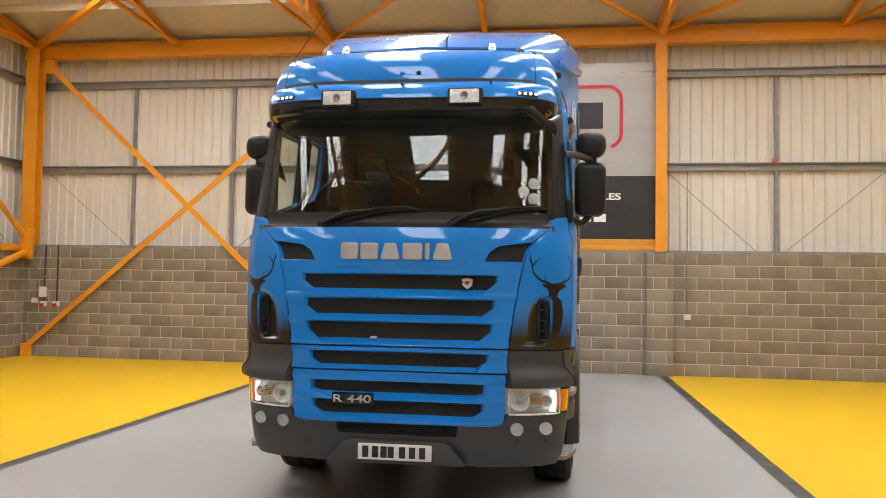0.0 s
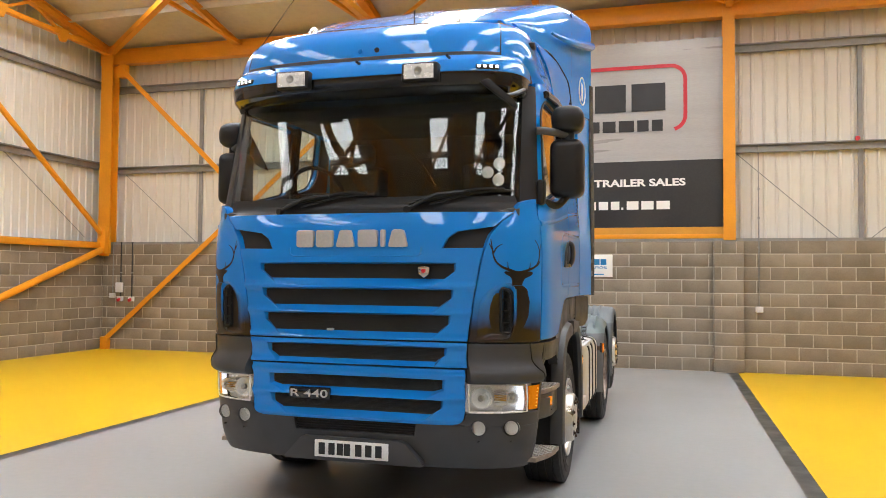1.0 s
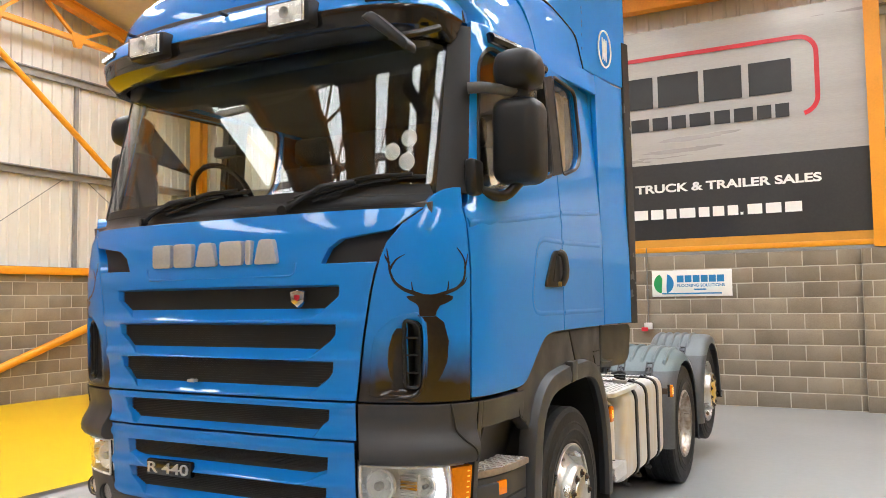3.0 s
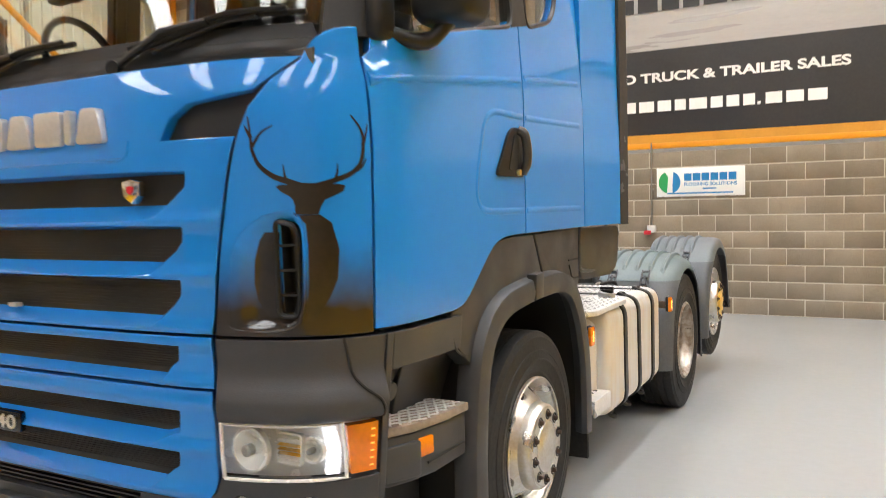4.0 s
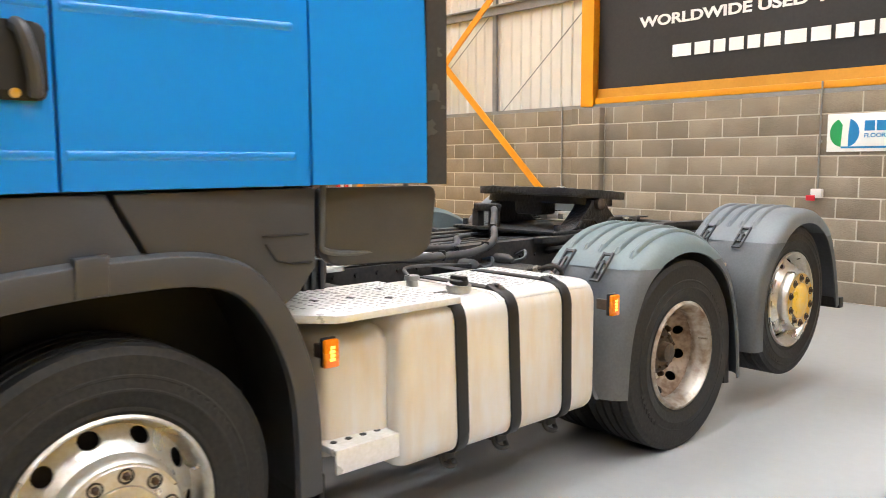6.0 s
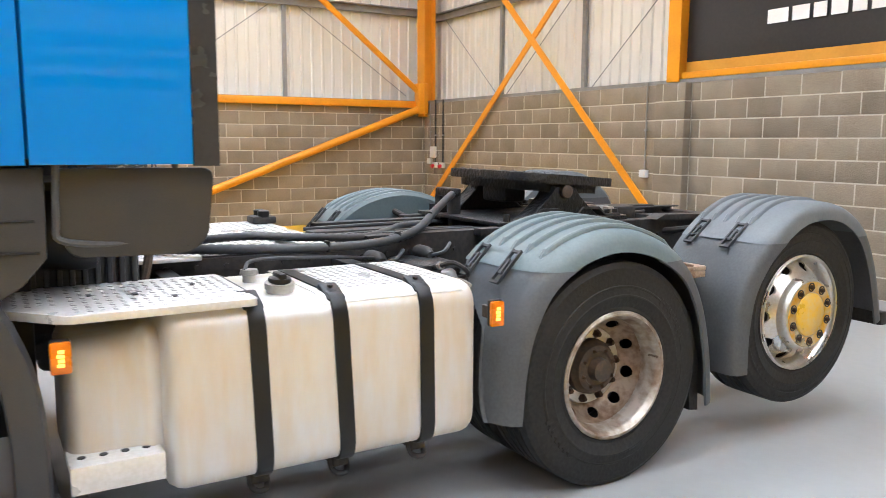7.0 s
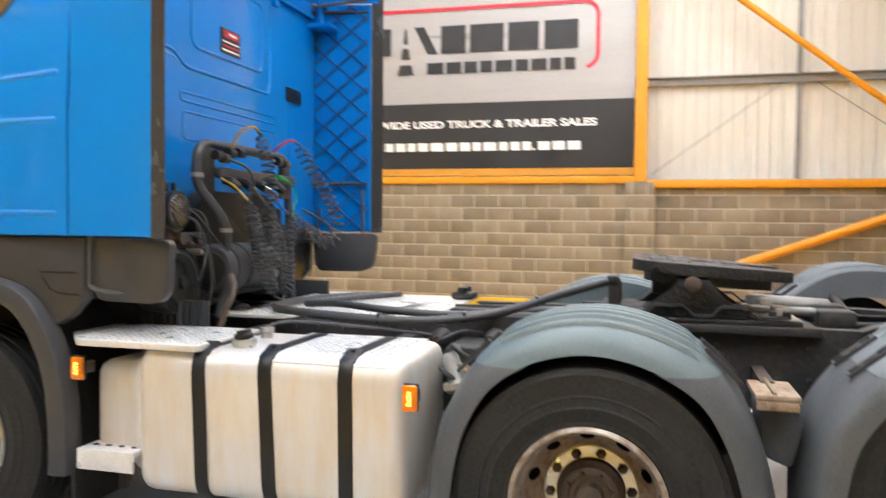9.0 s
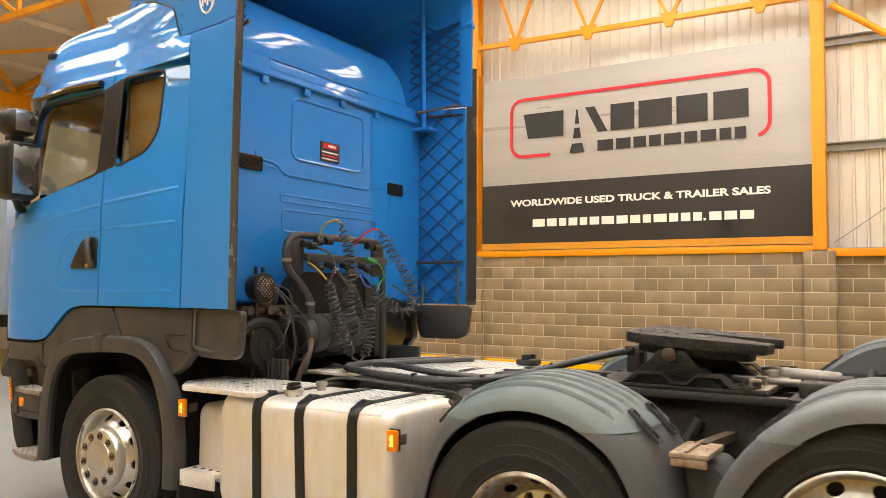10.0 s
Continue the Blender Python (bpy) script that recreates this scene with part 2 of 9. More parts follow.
def at_axis(axis, u, v, a):
    return {"x": (a, u, v), "y": (u, a, v), "z": (u, v, a)}[axis]


def prism(bm, pts, axis, a0, a1, back=None, bevel=0.0):
    """A polygon drawn in the two other axes, pushed along axis from a0 to a1; back is its other end's outline."""
    f = [bm.verts.new(at_axis(axis, u, v, a0)) for u, v in pts]
    b = [bm.verts.new(at_axis(axis, u, v, a1)) for u, v in (back or pts)]
    n = len(pts)
    fs = [bm.faces.new(f), bm.faces.new(b[::-1])]
    fs += [bm.faces.new((f[i], b[i], b[(i + 1) % n], f[(i + 1) % n])) for i in range(n)]
    if bevel:
        es = list({e for q in fs[:2] for e in q.edges})
        bmesh.ops.bevel(bm, geom=es, offset=bevel, segments=2, profile=0.5, affect="EDGES", clamp_overlap=True)
    return bm


def rounded(pts, r, n=4):
    """The outline with its corners rounded."""
    out = []
    for i, p in enumerate(pts):
        p = Vector(p)
        a, b = Vector(pts[i - 1]) - p, Vector(pts[(i + 1) % len(pts)]) - p
        k = min(r, a.length * 0.45, b.length * 0.45)
        s, e = p + a.normalized() * k, p + b.normalized() * k
        for j in range(n + 1):
            t = j / n
            out.append(tuple((1 - t) ** 2 * s + 2 * t * (1 - t) * p + t * t * e))
    return out


def rect(u0, u1, v0, v1, r=0.0, n=4):
    pts = [(u0, v0), (u1, v0), (u1, v1), (u0, v1)]
    return rounded(pts, r, n) if r else pts


def tube(bm, pts, r, n=10, closed_ends=True, radii=None):
    """A round bar along a line of points."""
    pts = [Vector(p) for p in pts]
    rings = []
    side = None
    for i, p in enumerate(pts):
        d = (pts[min(i + 1, len(pts) - 1)] - pts[max(i - 1, 0)]).normalized()
        if side is None:
            side = d.orthogonal().normalized()
        side = (side - d * side.dot(d)).normalized()
        up = d.cross(side)
        rad = radii[i] if radii else r
        rings.append([bm.verts.new(p + rad * (math.cos(2 * math.pi * k / n) * side + math.sin(2 * math.pi * k / n) * up)) for k in range(n)])
    for a, b in zip(rings, rings[1:]):
        for k in range(n):
            bm.faces.new((a[k], a[(k + 1) % n], b[(k + 1) % n], b[k]))
    if closed_ends:
        bm.faces.new(rings[0][::-1])
        bm.faces.new(rings[-1])
    return bm


def smooth_line(pts, n=8):
    """A Catmull-Rom line through the points."""
    P = [Vector(p) for p in pts]
    P = [2 * P[0] - P[1]] + P + [2 * P[-1] - P[-2]]
    out = []
    for i in range(1, len(P) - 2):
        for j in range(n):
            t = j / n
            a, b, c, d = P[i - 1:i + 3]
            out.append(0.5 * (2 * b + (c - a) * t + (2 * a - 5 * b + 4 * c - d) * t * t + (3 * b - a - 3 * c + d) * t ** 3))
    return out + [P[-2]]


def revolve(bm, prof, centre=(0, 0, 0), n=64, closed=False):
    """Rings of (radius, offset along x) round the x axis."""
    rings = []
    for r, a in prof:
        if r < 1e-5:
            rings.append([bm.verts.new((centre[0] + a, centre[1], centre[2]))] * n)
            continue
        rings.append([bm.verts.new((centre[0] + a, centre[1] + r * math.cos(2 * math.pi * k / n), centre[2] + r * math.sin(2 * math.pi * k / n))) for k in range(n)])
    pairs = list(zip(rings, rings[1:])) + ([(rings[-1], rings[0])] if closed else [])
    for a, b in pairs:
        for k in range(n):
            q = []
            for v in (a[k], a[(k + 1) % n], b[(k + 1) % n], b[k]):
                if v not in q:
                    q.append(v)
            if len(q) > 2:
                bm.faces.new(q)
    return bm


def strip(rows_at, closed=True):
    bm = bmesh.new()
    rows = [[bm.verts.new(v) for v in r] for r in rows_at]
    m = len(rows[0])
    for a, c in zip(rows, rows[1:]):
        for i in range(m):
            bm.faces.new((a[i], a[(i + 1) % m], c[(i + 1) % m], c[i]))
    bm.faces.new(rows[0][::-1])
    bm.faces.new(rows[-1])
    return bm


def beam(bm, a, b, w, h, up=(0, 0, 1)):
    """A square bar from a to b, w wide and h high."""
    a, b = Vector(a), Vector(b)
    d = (b - a).normalized()
    s = d.cross(Vector(up))
    if s.length < 1e-4:
        s = d.cross(Vector((1, 0, 0)))
    s.normalize()
    u = s.cross(d)
    vs = [bm.verts.new(p + s * (i * w / 2) + u * (j * h / 2)) for p in (a, b) for i, j in ((-1, -1), (1, -1), (1, 1), (-1, 1))]
    for f in ((0, 1, 2, 3), (7, 6, 5, 4), (0, 4, 5, 1), (1, 5, 6, 2), (2, 6, 7, 3), (3, 7, 4, 0)):
        bm.faces.new([vs[i] for i in f])
    return bm


def ibeam(bm, a, b, w, h, up=(0, 0, 1), t=0.018):
    """A rolled steel joist: two flanges and a web."""
    a, b, u = Vector(a), Vector(b), Vector(up).normalized()
    d = (b - a).normalized()
    u = (u - d * u.dot(d)).normalized()
    o = u * (h / 2 - t / 2)
    beam(bm, a + o, b + o, w, t, up)
    beam(bm, a - o, b - o, w, t, up)
    beam(bm, a, b, t * 0.8, h - 2 * t, up)
    return bm


def boolean(a, cutters, op="DIFFERENCE"):
    """Mesh a cut by, or shared with, the bmeshes in cutters."""
    ob = bpy.data.objects.new("work", a)
    scene.collection.objects.link(ob)
    tools = []
    for c in cutters:
        bmesh.ops.recalc_face_normals(c, faces=c.faces[:])
        me = bpy.data.meshes.new("tool")
        c.to_mesh(me)
        c.free()
        t = bpy.data.objects.new("tool", me)
        scene.collection.objects.link(t)
        md = ob.modifiers.new("cut", "BOOLEAN")
        md.operation, md.object, md.solver = op, t, "EXACT"
        tools.append(t)
    bpy.context.view_layer.update()
    out = bpy.data.meshes.new_from_object(ob.evaluated_get(bpy.context.evaluated_depsgraph_get()))
    for o in [ob, *tools]:
        me = o.data
        bpy.data.objects.remove(o)
        bpy.data.meshes.remove(me)
    return out


def mesh_part(name, me, material, parent, label="", angle=32):
    me.materials.clear()
    me.materials.append(material)
    for p in me.polygons:
        p.use_smooth = True
        p.material_index = 0
    me.set_sharp_from_angle(angle=radians(angle))
    ob = new(name, me)
    ob.parent = parent
    if label:
        ob["label"] = label
    return ob


def letters(text, height, m, material, parent, name="lettering", label="", depth=0.004, width=None, bold=0.0, words=False):
    """Raised characters of the built-in font: lower left corner at the origin of m, reading along its x, up along its y."""
    cu = bpy.data.curves.new("text", "FONT")
    cu.body, cu.extrude, cu.offset = text, depth / 2, bold
    ob = bpy.data.objects.new("text", cu)
    scene.collection.objects.link(ob)
    bpy.context.view_layer.update()
    me = bpy.data.meshes.new_from_object(ob.evaluated_get(bpy.context.evaluated_depsgraph_get()))
    bpy.data.objects.remove(ob)
    co = np.array([v.co[:] for v in me.vertices])
    lo, hi = co.min(0), co.max(0)
    sy = height / (hi[1] - lo[1])
    sx = width / (hi[0] - lo[0]) if width else sy
    for v in me.vertices:
        v.co = m @ Vector(((v.co.x - lo[0]) * sx, (v.co.y - lo[1]) * sy, v.co.z))
    me.materials.clear()
    me.materials.append(material)
    made = [me]
    if words:
        # one mesh a word: cut where the gap between characters is widest
        runs = sorted((min(co[i][0] for i in p.vertices), max(co[i][0] for i in p.vertices)) for p in me.polygons)
        cuts, end = [], runs[0][1]
        for a, b in runs:
            if (a - end) * sy > height * 0.22:
                cuts.append((a + end) / 2)
            end = max(end, b)
        made = []
        for lo_x, hi_x in zip([-1e9] + cuts, cuts + [1e9]):
            polys = [p for p in me.polygons if lo_x < co[p.vertices[0]][0] < hi_x]
            used = sorted({i for p in polys for i in p.vertices})
            at = {v: n for n, v in enumerate(used)}
            w = bpy.data.meshes.new(name)
            w.from_pydata([me.vertices[i].co[:] for i in used], [], [[at[i] for i in p.vertices] for p in polys])
            w.materials.append(material)
            made.append(w)
    for w in made:
        o = new(name, w)
        o.parent = parent
        if label:
            o["label"] = label
    return o

# ---- the hall ----
YB, XL = 14.86, -11.0            # inner faces of the block walls
YC, XC = 15.22, -11.36           # the cladding above them
XR, YF = 12.0, -8.6             # the far sides, out of the walk
WT = 2.25                        # top of the block walls
EAVE, SLOPE = 6.55, 0.20
RIDGE_Y = 3.2


def roof_z(y):
    return EAVE + SLOPE * (YC - y) if y > RIDGE_Y else EAVE + SLOPE * (YC - RIDGE_Y) - SLOPE * (RIDGE_Y - y)


COLX = [-10.9, -4.55, 1.83, 8.2]      # columns of the back wall
RAFX = [-10.9, -7.84, -4.55, -1.47, 1.83, 5.03, 8.2, 11.4]
COLY = [14.86, 9.62, 3.11, -3.4]      # columns of the side wall

thing("floor", boxed(-4.72, 1.80, YF, YB + 0.3, -0.15, 0.0), GREYFLOOR, "grey painted concrete floor with a soft sheen", "floor", "structure")
thing("floor_yellow_west", boxed(XL - 0.3, -4.87, YF, YB + 0.3, -0.15, 0.0), YELLOWFLOOR, "bright yellow painted parking zone on the floor", "floor", "structure")
thing("floor_yellow_east", boxed(1.95, XR, YF, YB + 0.3, -0.15, 0.0), YELLOWFLOOR, "bright yellow painted parking zone on the floor", "floor", "structure")
thing("floor_line_west", boxed(-4.87, -4.72, YF, YB + 0.3, -0.15, 0.0), LINEFLOOR, "dark painted line bounding the yellow zone", "floor line", "structure")
thing("floor_line_east", boxed(1.80, 1.95, YF, YB + 0.3, -0.15, 0.0), LINEFLOOR, "dark painted line bounding the yellow zone", "floor line", "structure")

# block walls: a mortar core, the blocks are laid on it at the end of the file
wall_north = thing("wall_north", boxed(XL - 0.36, XR, YB + 0.001, YB + 0.2, 0, WT - 0.004), MORTAR, "grey-brown concrete block wall with pale mortar joints", "wall", "structure")
wall_west = thing("wall_west", boxed(XL - 0.2, XL - 0.001, YF, YB + 0.001, 0, WT - 0.004), MORTAR, "grey-brown concrete block wall with pale mortar joints", "wall", "structure")
thing("wall_south", boxed(XC - 0.1, XR, YF - 0.2, YF, 0, 6.8), LINER, "plain pale cladding wall closing the hall", "wall", "structure")
thing("eaves_beam_south", boxed(XC, XR, YF + 0.01, YF + 0.22, 6.05, 6.42, 0.008), ORANGE, "orange steel eaves beam along the wall head", "steel beam", "structure")
thing("wall_east", boxed(XR + 0.05, XR + 0.2, YF - 0.2, YC + 0.2, 0, 10.2), DULLWALL, "plain dull grey cladding wall closing the hall", "wall", "structure")
thing("wall_east_foot", boxed(XR - 0.1, XR + 0.049, YF, YB, 0, WT), BLOCKJ, "plain block wall foot closing the hall", "wall", "structure")
for i, y in enumerate((9.62, 3.11, -3.4)):
    thing("column_east_%d" % (i + 1), ibeam(bmesh.new(), (XR - 0.12, y, WT + 0.001), (XR - 0.12, y, roof_z(y)), 0.2, 0.24, (1, 0, 0)), ORANGE, "orange painted steel column of the hall", "column", "structure")


def sheet_ribs(axis, a0, a1, b, z0, z1, sign, pitch=0.2, top=None):
    """Ribbed liner sheet; the ribs stand up and face the hall."""
    bm = bmesh.new()
    prof = ((0, 0), (0.07, 0), (0.085, 0.028), (0.115, 0.028), (0.13, 0))
    line = []
    a = a0
    while a < a1:
        line += [(a + u * pitch / 0.2, b + sign * v) for u, v in prof]
        a += pitch
    low, high = [], []
    for u, v in line:
        zt = top(u) if top else z1
        low.append(bm.verts.new((u, v, z0) if axis == "x" else (v, u, z0)))
        high.append(bm.verts.new((u, v, zt) if axis == "x" else (v, u, zt)))
    for i in range(len(line) - 1):
        bm.faces.new((low[i], low[i + 1], high[i + 1], high[i]))
    return bm


thing("cladding_north", sheet_ribs("x", XC - 0.1, XR, YC, WT - 0.06, EAVE + 0.1, -1), LINER, "cream ribbed metal cladding above the block wall", "cladding", "structure")
thing("cladding_west", sheet_ribs("y", YF, YC, XC, WT - 0.06, 9, 1, top=roof_z), LINER, "cream ribbed metal cladding above the block wall", "cladding", "structure")
thing("flashing_north", boxed(XC, XR, YB - 0.004, YC + 0.05, WT, WT + 0.05), GALV, "grey flashing on top of the block wall", "flashing", "structure")
thing("flashing_west", boxed(XC - 0.05, XL + 0.004, YF, YB - 0.01, WT, WT + 0.05), GALV, "grey flashing on top of the block wall", "flashing", "structure")

# roof: two slopes with strips of translucent panel
STRIPS = [-8.75, -5.6, -2.4, 0.8, 4.0, 7.2]
edges = [XC - 0.2]
for c in STRIPS:
    edges += [c - 0.45, c + 0.45]
edges.append(XR + 0.2)
bm = bmesh.new()


def slab(bm, x0, x1, y0, y1, lift=0.0, t=0.06):
    vs = [bm.verts.new((x, y, roof_z(y) + lift + k)) for x in (x0, x1) for y in (y0, y1) for k in (0, t)]
    for f in ((0, 1, 3, 2), (4, 6, 7, 5), (0, 4, 5, 1), (2, 3, 7, 6), (0, 2, 6, 4), (1, 5, 7, 3)):
        bm.faces.new([vs[i] for i in f])


ROOF_SPANS = ((YC + 0.3, 13.0), (13.0, RIDGE_Y + 1.2), (RIDGE_Y + 1.2, RIDGE_Y), (RIDGE_Y, RIDGE_Y - 1.2), (RIDGE_Y - 1.2, -3.4), (-3.4, YF - 0.3))
for k, (y1, y0) in enumerate(ROOF_SPANS):
    if k in (1, 4):
        for i in range(0, len(edges), 2):
            slab(bm, edges[i], edges[i + 1], y0, y1)
    else:
        slab(bm, edges[0], edges[-1], y0, y1)
thing("ceiling", bm, ROOFSHEET, "pale roof lining panels between orange steel rafters", "ceiling", "structure")
k = 0
for c in STRIPS:
    for y1, y0 in (ROOF_SPANS[1], ROOF_SPANS[4]):
        k += 1
        bm = bmesh.new()
        slab(bm, c - 0.45, c + 0.45, y0, y1, 0.004, 0.03)
        thing("skylight_%d" % k, bm, PANEL if y1 > RIDGE_Y + 2 else PANELSOUTH, "bright translucent skylight strip in the roof", "skylight", "structure")
# glazing bars across the skylights
bm = bmesh.new()
for c in STRIPS:
    for y in (11.5, 9.3, 7.1, 4.9, 1.5, -0.7, -2.9):
        beam(bm, (c - 0.55, y, roof_z(y) - 0.03), (c + 0.55, y, roof_z(y) - 0.03), 0.05, 0.05)
thing("skylight_bars", bm, GALV, "thin bars across the skylights", "glazing bars", "structure")

# purlins
bm = bmesh.new()
for y in (13.6, 11.5, 9.3, 7.1, 4.9, 1.5, -0.7, -2.9, -5.1, -7.2):
    beam(bm, (XC, y, roof_z(y) - 0.07), (XR, y, roof_z(y) - 0.07), 0.06, 0.14)
thing("purlins", bm, ROOFSHEET, "pale roof purlins", "purlins", "structure")


# columns, beams and bracing
def steel(name, label, category="steel beam", group=""):
    ob = new(name)
    return tagged(ob, label, category, group, "structure")


for i, x in enumerate(COLX):
    bm = bmesh.new()
    if i == 0:
        ibeam(bm, (x, YB - 0.02, WT - 0.25), (x, YB - 0.02, EAVE), 0.28, 0.24, (0, 1, 0))
    else:
        ibeam(bm, (x, YB + 0.06, WT + 0.02), (x, YB + 0.06, EAVE), 0.2, 0.24, (0, 1, 0))
    thing("column_north_%d" % (i + 1), bm, ORANGE, "orange painted steel column of the hall", "column", "structure")
for i, y in enumerate(COLY[1:]):
    bm = ibeam(bmesh.new(), (XL - 0.06, y, WT + 0.02), (XL - 0.06, y, roof_z(y)), 0.2, 0.24, (1, 0, 0))
    thing("column_west_%d" % (i + 1), bm, ORANGE, "orange painted steel column of the hall", "column", "structure")
bm = boxed(XL - 0.15, XR, YB - 0.05, YB + 0.16, 6.17, 6.43, 0.008)
box(bm, XL - 0.15, XR, YB + 0.02, YB + 0.06, 6.435, 6.52)
thing("eaves_beam", bm, ORANGE, "orange steel eaves beam along the wall head", "steel beam", "structure")


def truss(x, wall=False):
    """A sloping lattice rafter: two chords with webs between them."""
    bm = bmesh.new()
    y0 = YB - 0.1
    top = [Vector((x, y, roof_z(y) - 0.2)) for y in np.linspace(y0, RIDGE_Y, 9)]
    low = [Vector((x, y, z)) for y, z in zip(np.linspace(y0, RIDGE_Y, 9), np.linspace(6.36, 6.44, 9))]
    for s in (1, -1):
        T = top if s > 0 else [Vector((x, 2 * RIDGE_Y - p.y, p.z)) for p in top]
        L = low if s > 0 else [Vector((x, 2 * RIDGE_Y - p.y, p.z)) for p in low]
        ibeam(bm, T[0], T[-1], 0.16, 0.16)
        beam(bm, L[0], L[-1], 0.11, 0.11)
        for i in range(1, 9):
            beam(bm, L[i], T[i], 0.06, 0.06, (1, 0, 0))
            beam(bm, L[i], T[i - 1], 0.06, 0.06, (1, 0, 0))
    return bm


for i, x in enumerate(RAFX[1:]):
    bm = truss(x) if (i % 2) else ibeam(bmesh.new(), (x, YB, roof_z(YB) - 0.18), (x, RIDGE_Y, roof_z(RIDGE_Y) - 0.18), 0.09, 0.14)
    if not i % 2:
        ibeam(bm, (x, RIDGE_Y, roof_z(RIDGE_Y) - 0.18), (x, YF, roof_z(YF) - 0.18), 0.09, 0.14)
    thing("rafter_%d" % (i + 1), bm, ORANGE, "orange steel roof rafter rising from the eaves", "rafter", "structure")
# diagonal bracing in the roof plane
bm = bmesh.new()
for i in range(0, len(RAFX) - 1):
    a, b = RAFX[i], RAFX[i + 1]
    z = lambda y: roof_z(y) - 0.22
    for y0, y1 in ((-8.4, -5.0), (-5.0, -1.6)):
        beam(bm, (a, y0, z(y0)), (b, y1, z(y1)), 0.09, 0.09)
        beam(bm, (b, y0, z(y0)), (a, y1, z(y1)), 0.07, 0.07)
for x0, x1, y1, w in ((-10.92, -7.84, 12.75, 0.12), (-7.70, -8.75, 11.4, 0.07), (-4.60, -6.0, 11.35, 0.07), (-4.5, -1.47, 12.1, 0.05), (1.80, -1.47, 11.65, 0.06), (1.86, 5.03, 12.05, 0.07), (5.03, 6.5, 12.75, 0.06), (8.2, 5.03, 11.65, 0.06)):
    beam(bm, (x0, YB - 0.05, z(YB)), (x1, y1, z(y1)), w, w)
thing("roof_bracing", bm, ORANGE, "orange diagonal bracing bars under the roof", "bracing", "structure")

# lattice girder along the side wall
bm = bmesh.new()
gx = XL + 0.08
ibeam(bm, (gx, YB, roof_z(YB) - 0.2), (gx, RIDGE_Y, roof_z(RIDGE_Y) - 0.2), 0.16, 0.18)
ibeam(bm, (gx, RIDGE_Y, roof_z(RIDGE_Y) - 0.2), (gx, YF + 0.1, roof_z(YF) - 0.2), 0.16, 0.18)
beam(bm, (gx, YB, 6.42), (gx, 2.9, 6.58), 0.1, 0.09)
beam(bm, (gx, 2.9, 6.58), (gx, YF + 0.1, 6.4), 0.1, 0.09)
nodes_y = list(np.arange(13.4, -3, -1.55))
for y in nodes_y:
    zc = 6.42 + 0.16 * (YB - y) / 12
    for dy in (-0.75, 0.75):
        beam(bm, (gx, y, zc), (gx, y + dy, roof_z(y + dy) - 0.25), 0.055, 0.055, (1, 0, 0))
    prism(bm, [(y - 0.16, zc + 0.10), (y + 0.16, zc + 0.10), (y + 0.06, zc - 0.16), (y - 0.06, zc - 0.16)], "x", gx - 0.008, gx + 0.06)
thing("gable_girder", bm, ORANGE, "orange lattice girder along the side wall", "girder", "structure")
bm = bmesh.new()
prism(bm, [(3.25, 6.75), (3.25, 6.0), (2.6, 6.62), (1.2, 7.3), (1.2, 7.75)], "x", gx - 0.08, gx + 0.08)
thing("knee_brace", bm, ORANGE, "orange steel knee plate at the column head", "bracing", "structure")

# cross bracing on the end bay of the back wall
bm = bmesh.new()
beam(bm, (-10.85, YB - 0.10, 0.20), (-4.52, YB - 0.10, 5.52), 0.10, 0.025, (0, 1, 0))
beam(bm, (-10.50, YB - 0.15, 6.0), (-4.57, YB - 0.15, 0.46), 0.10, 0.025, (0, 1, 0))
box(bm, -10.95, -10.78, YB - 0.12, YB - 0.005, 0.0, 0.26)
box(bm, -10.60, -10.42, YB - 0.16, YB - 0.02, 5.85, 6.13)
thing("cross_brace", bm, ORANGE, "orange steel cross brace over the end bay", "bracing", "structure")
# side wall: raking tube, low pipe brace, rail at the wall head
bm = bmesh.new()
tube(bm, [(XL + 0.10, 14.72, 2.42), (XL + 0.10, 9.85, 6.28)], 0.055, 12)
box(bm, XL + 0.02, XL + 0.22, 14.62, 14.82, 2.05, 2.62, 0.01)
thing("raking_brace", bm, ORANGE, "orange tubular brace raking down the side wall", "bracing", "structure")
thing("pipe_brace", tube(bmesh.new(), [(XL + 0.12, 14.74, 2.16), (XL + 0.12, 9.92, 0.40)], 0.07, 14), ORANGE, "thick orange pipe brace down to the pier foot", "bracing", "structure")
thing("wall_foot_west", boxed(XL - 0.002, XL + 0.03, YF, 9.3, 0, 0.19, 0.004), YELLOWFLOOR, "low yellow painted plinth along the foot of the block wall", "plinth", "structure")
thing("wall_rail_west", boxed(XL - 0.02, XL + 0.09, 9.74, 14.62, 2.16, 2.29, 0.006), ORANGE, "orange rail at the head of the block wall", "rail", "structure")
thing("banner_rail_west", boxed(XL - 0.04, XL + 0.05, 3.22, 9.52, 2.24, 2.36, 0.006), ORANGE, "orange rail under the banner", "rail", "structure")

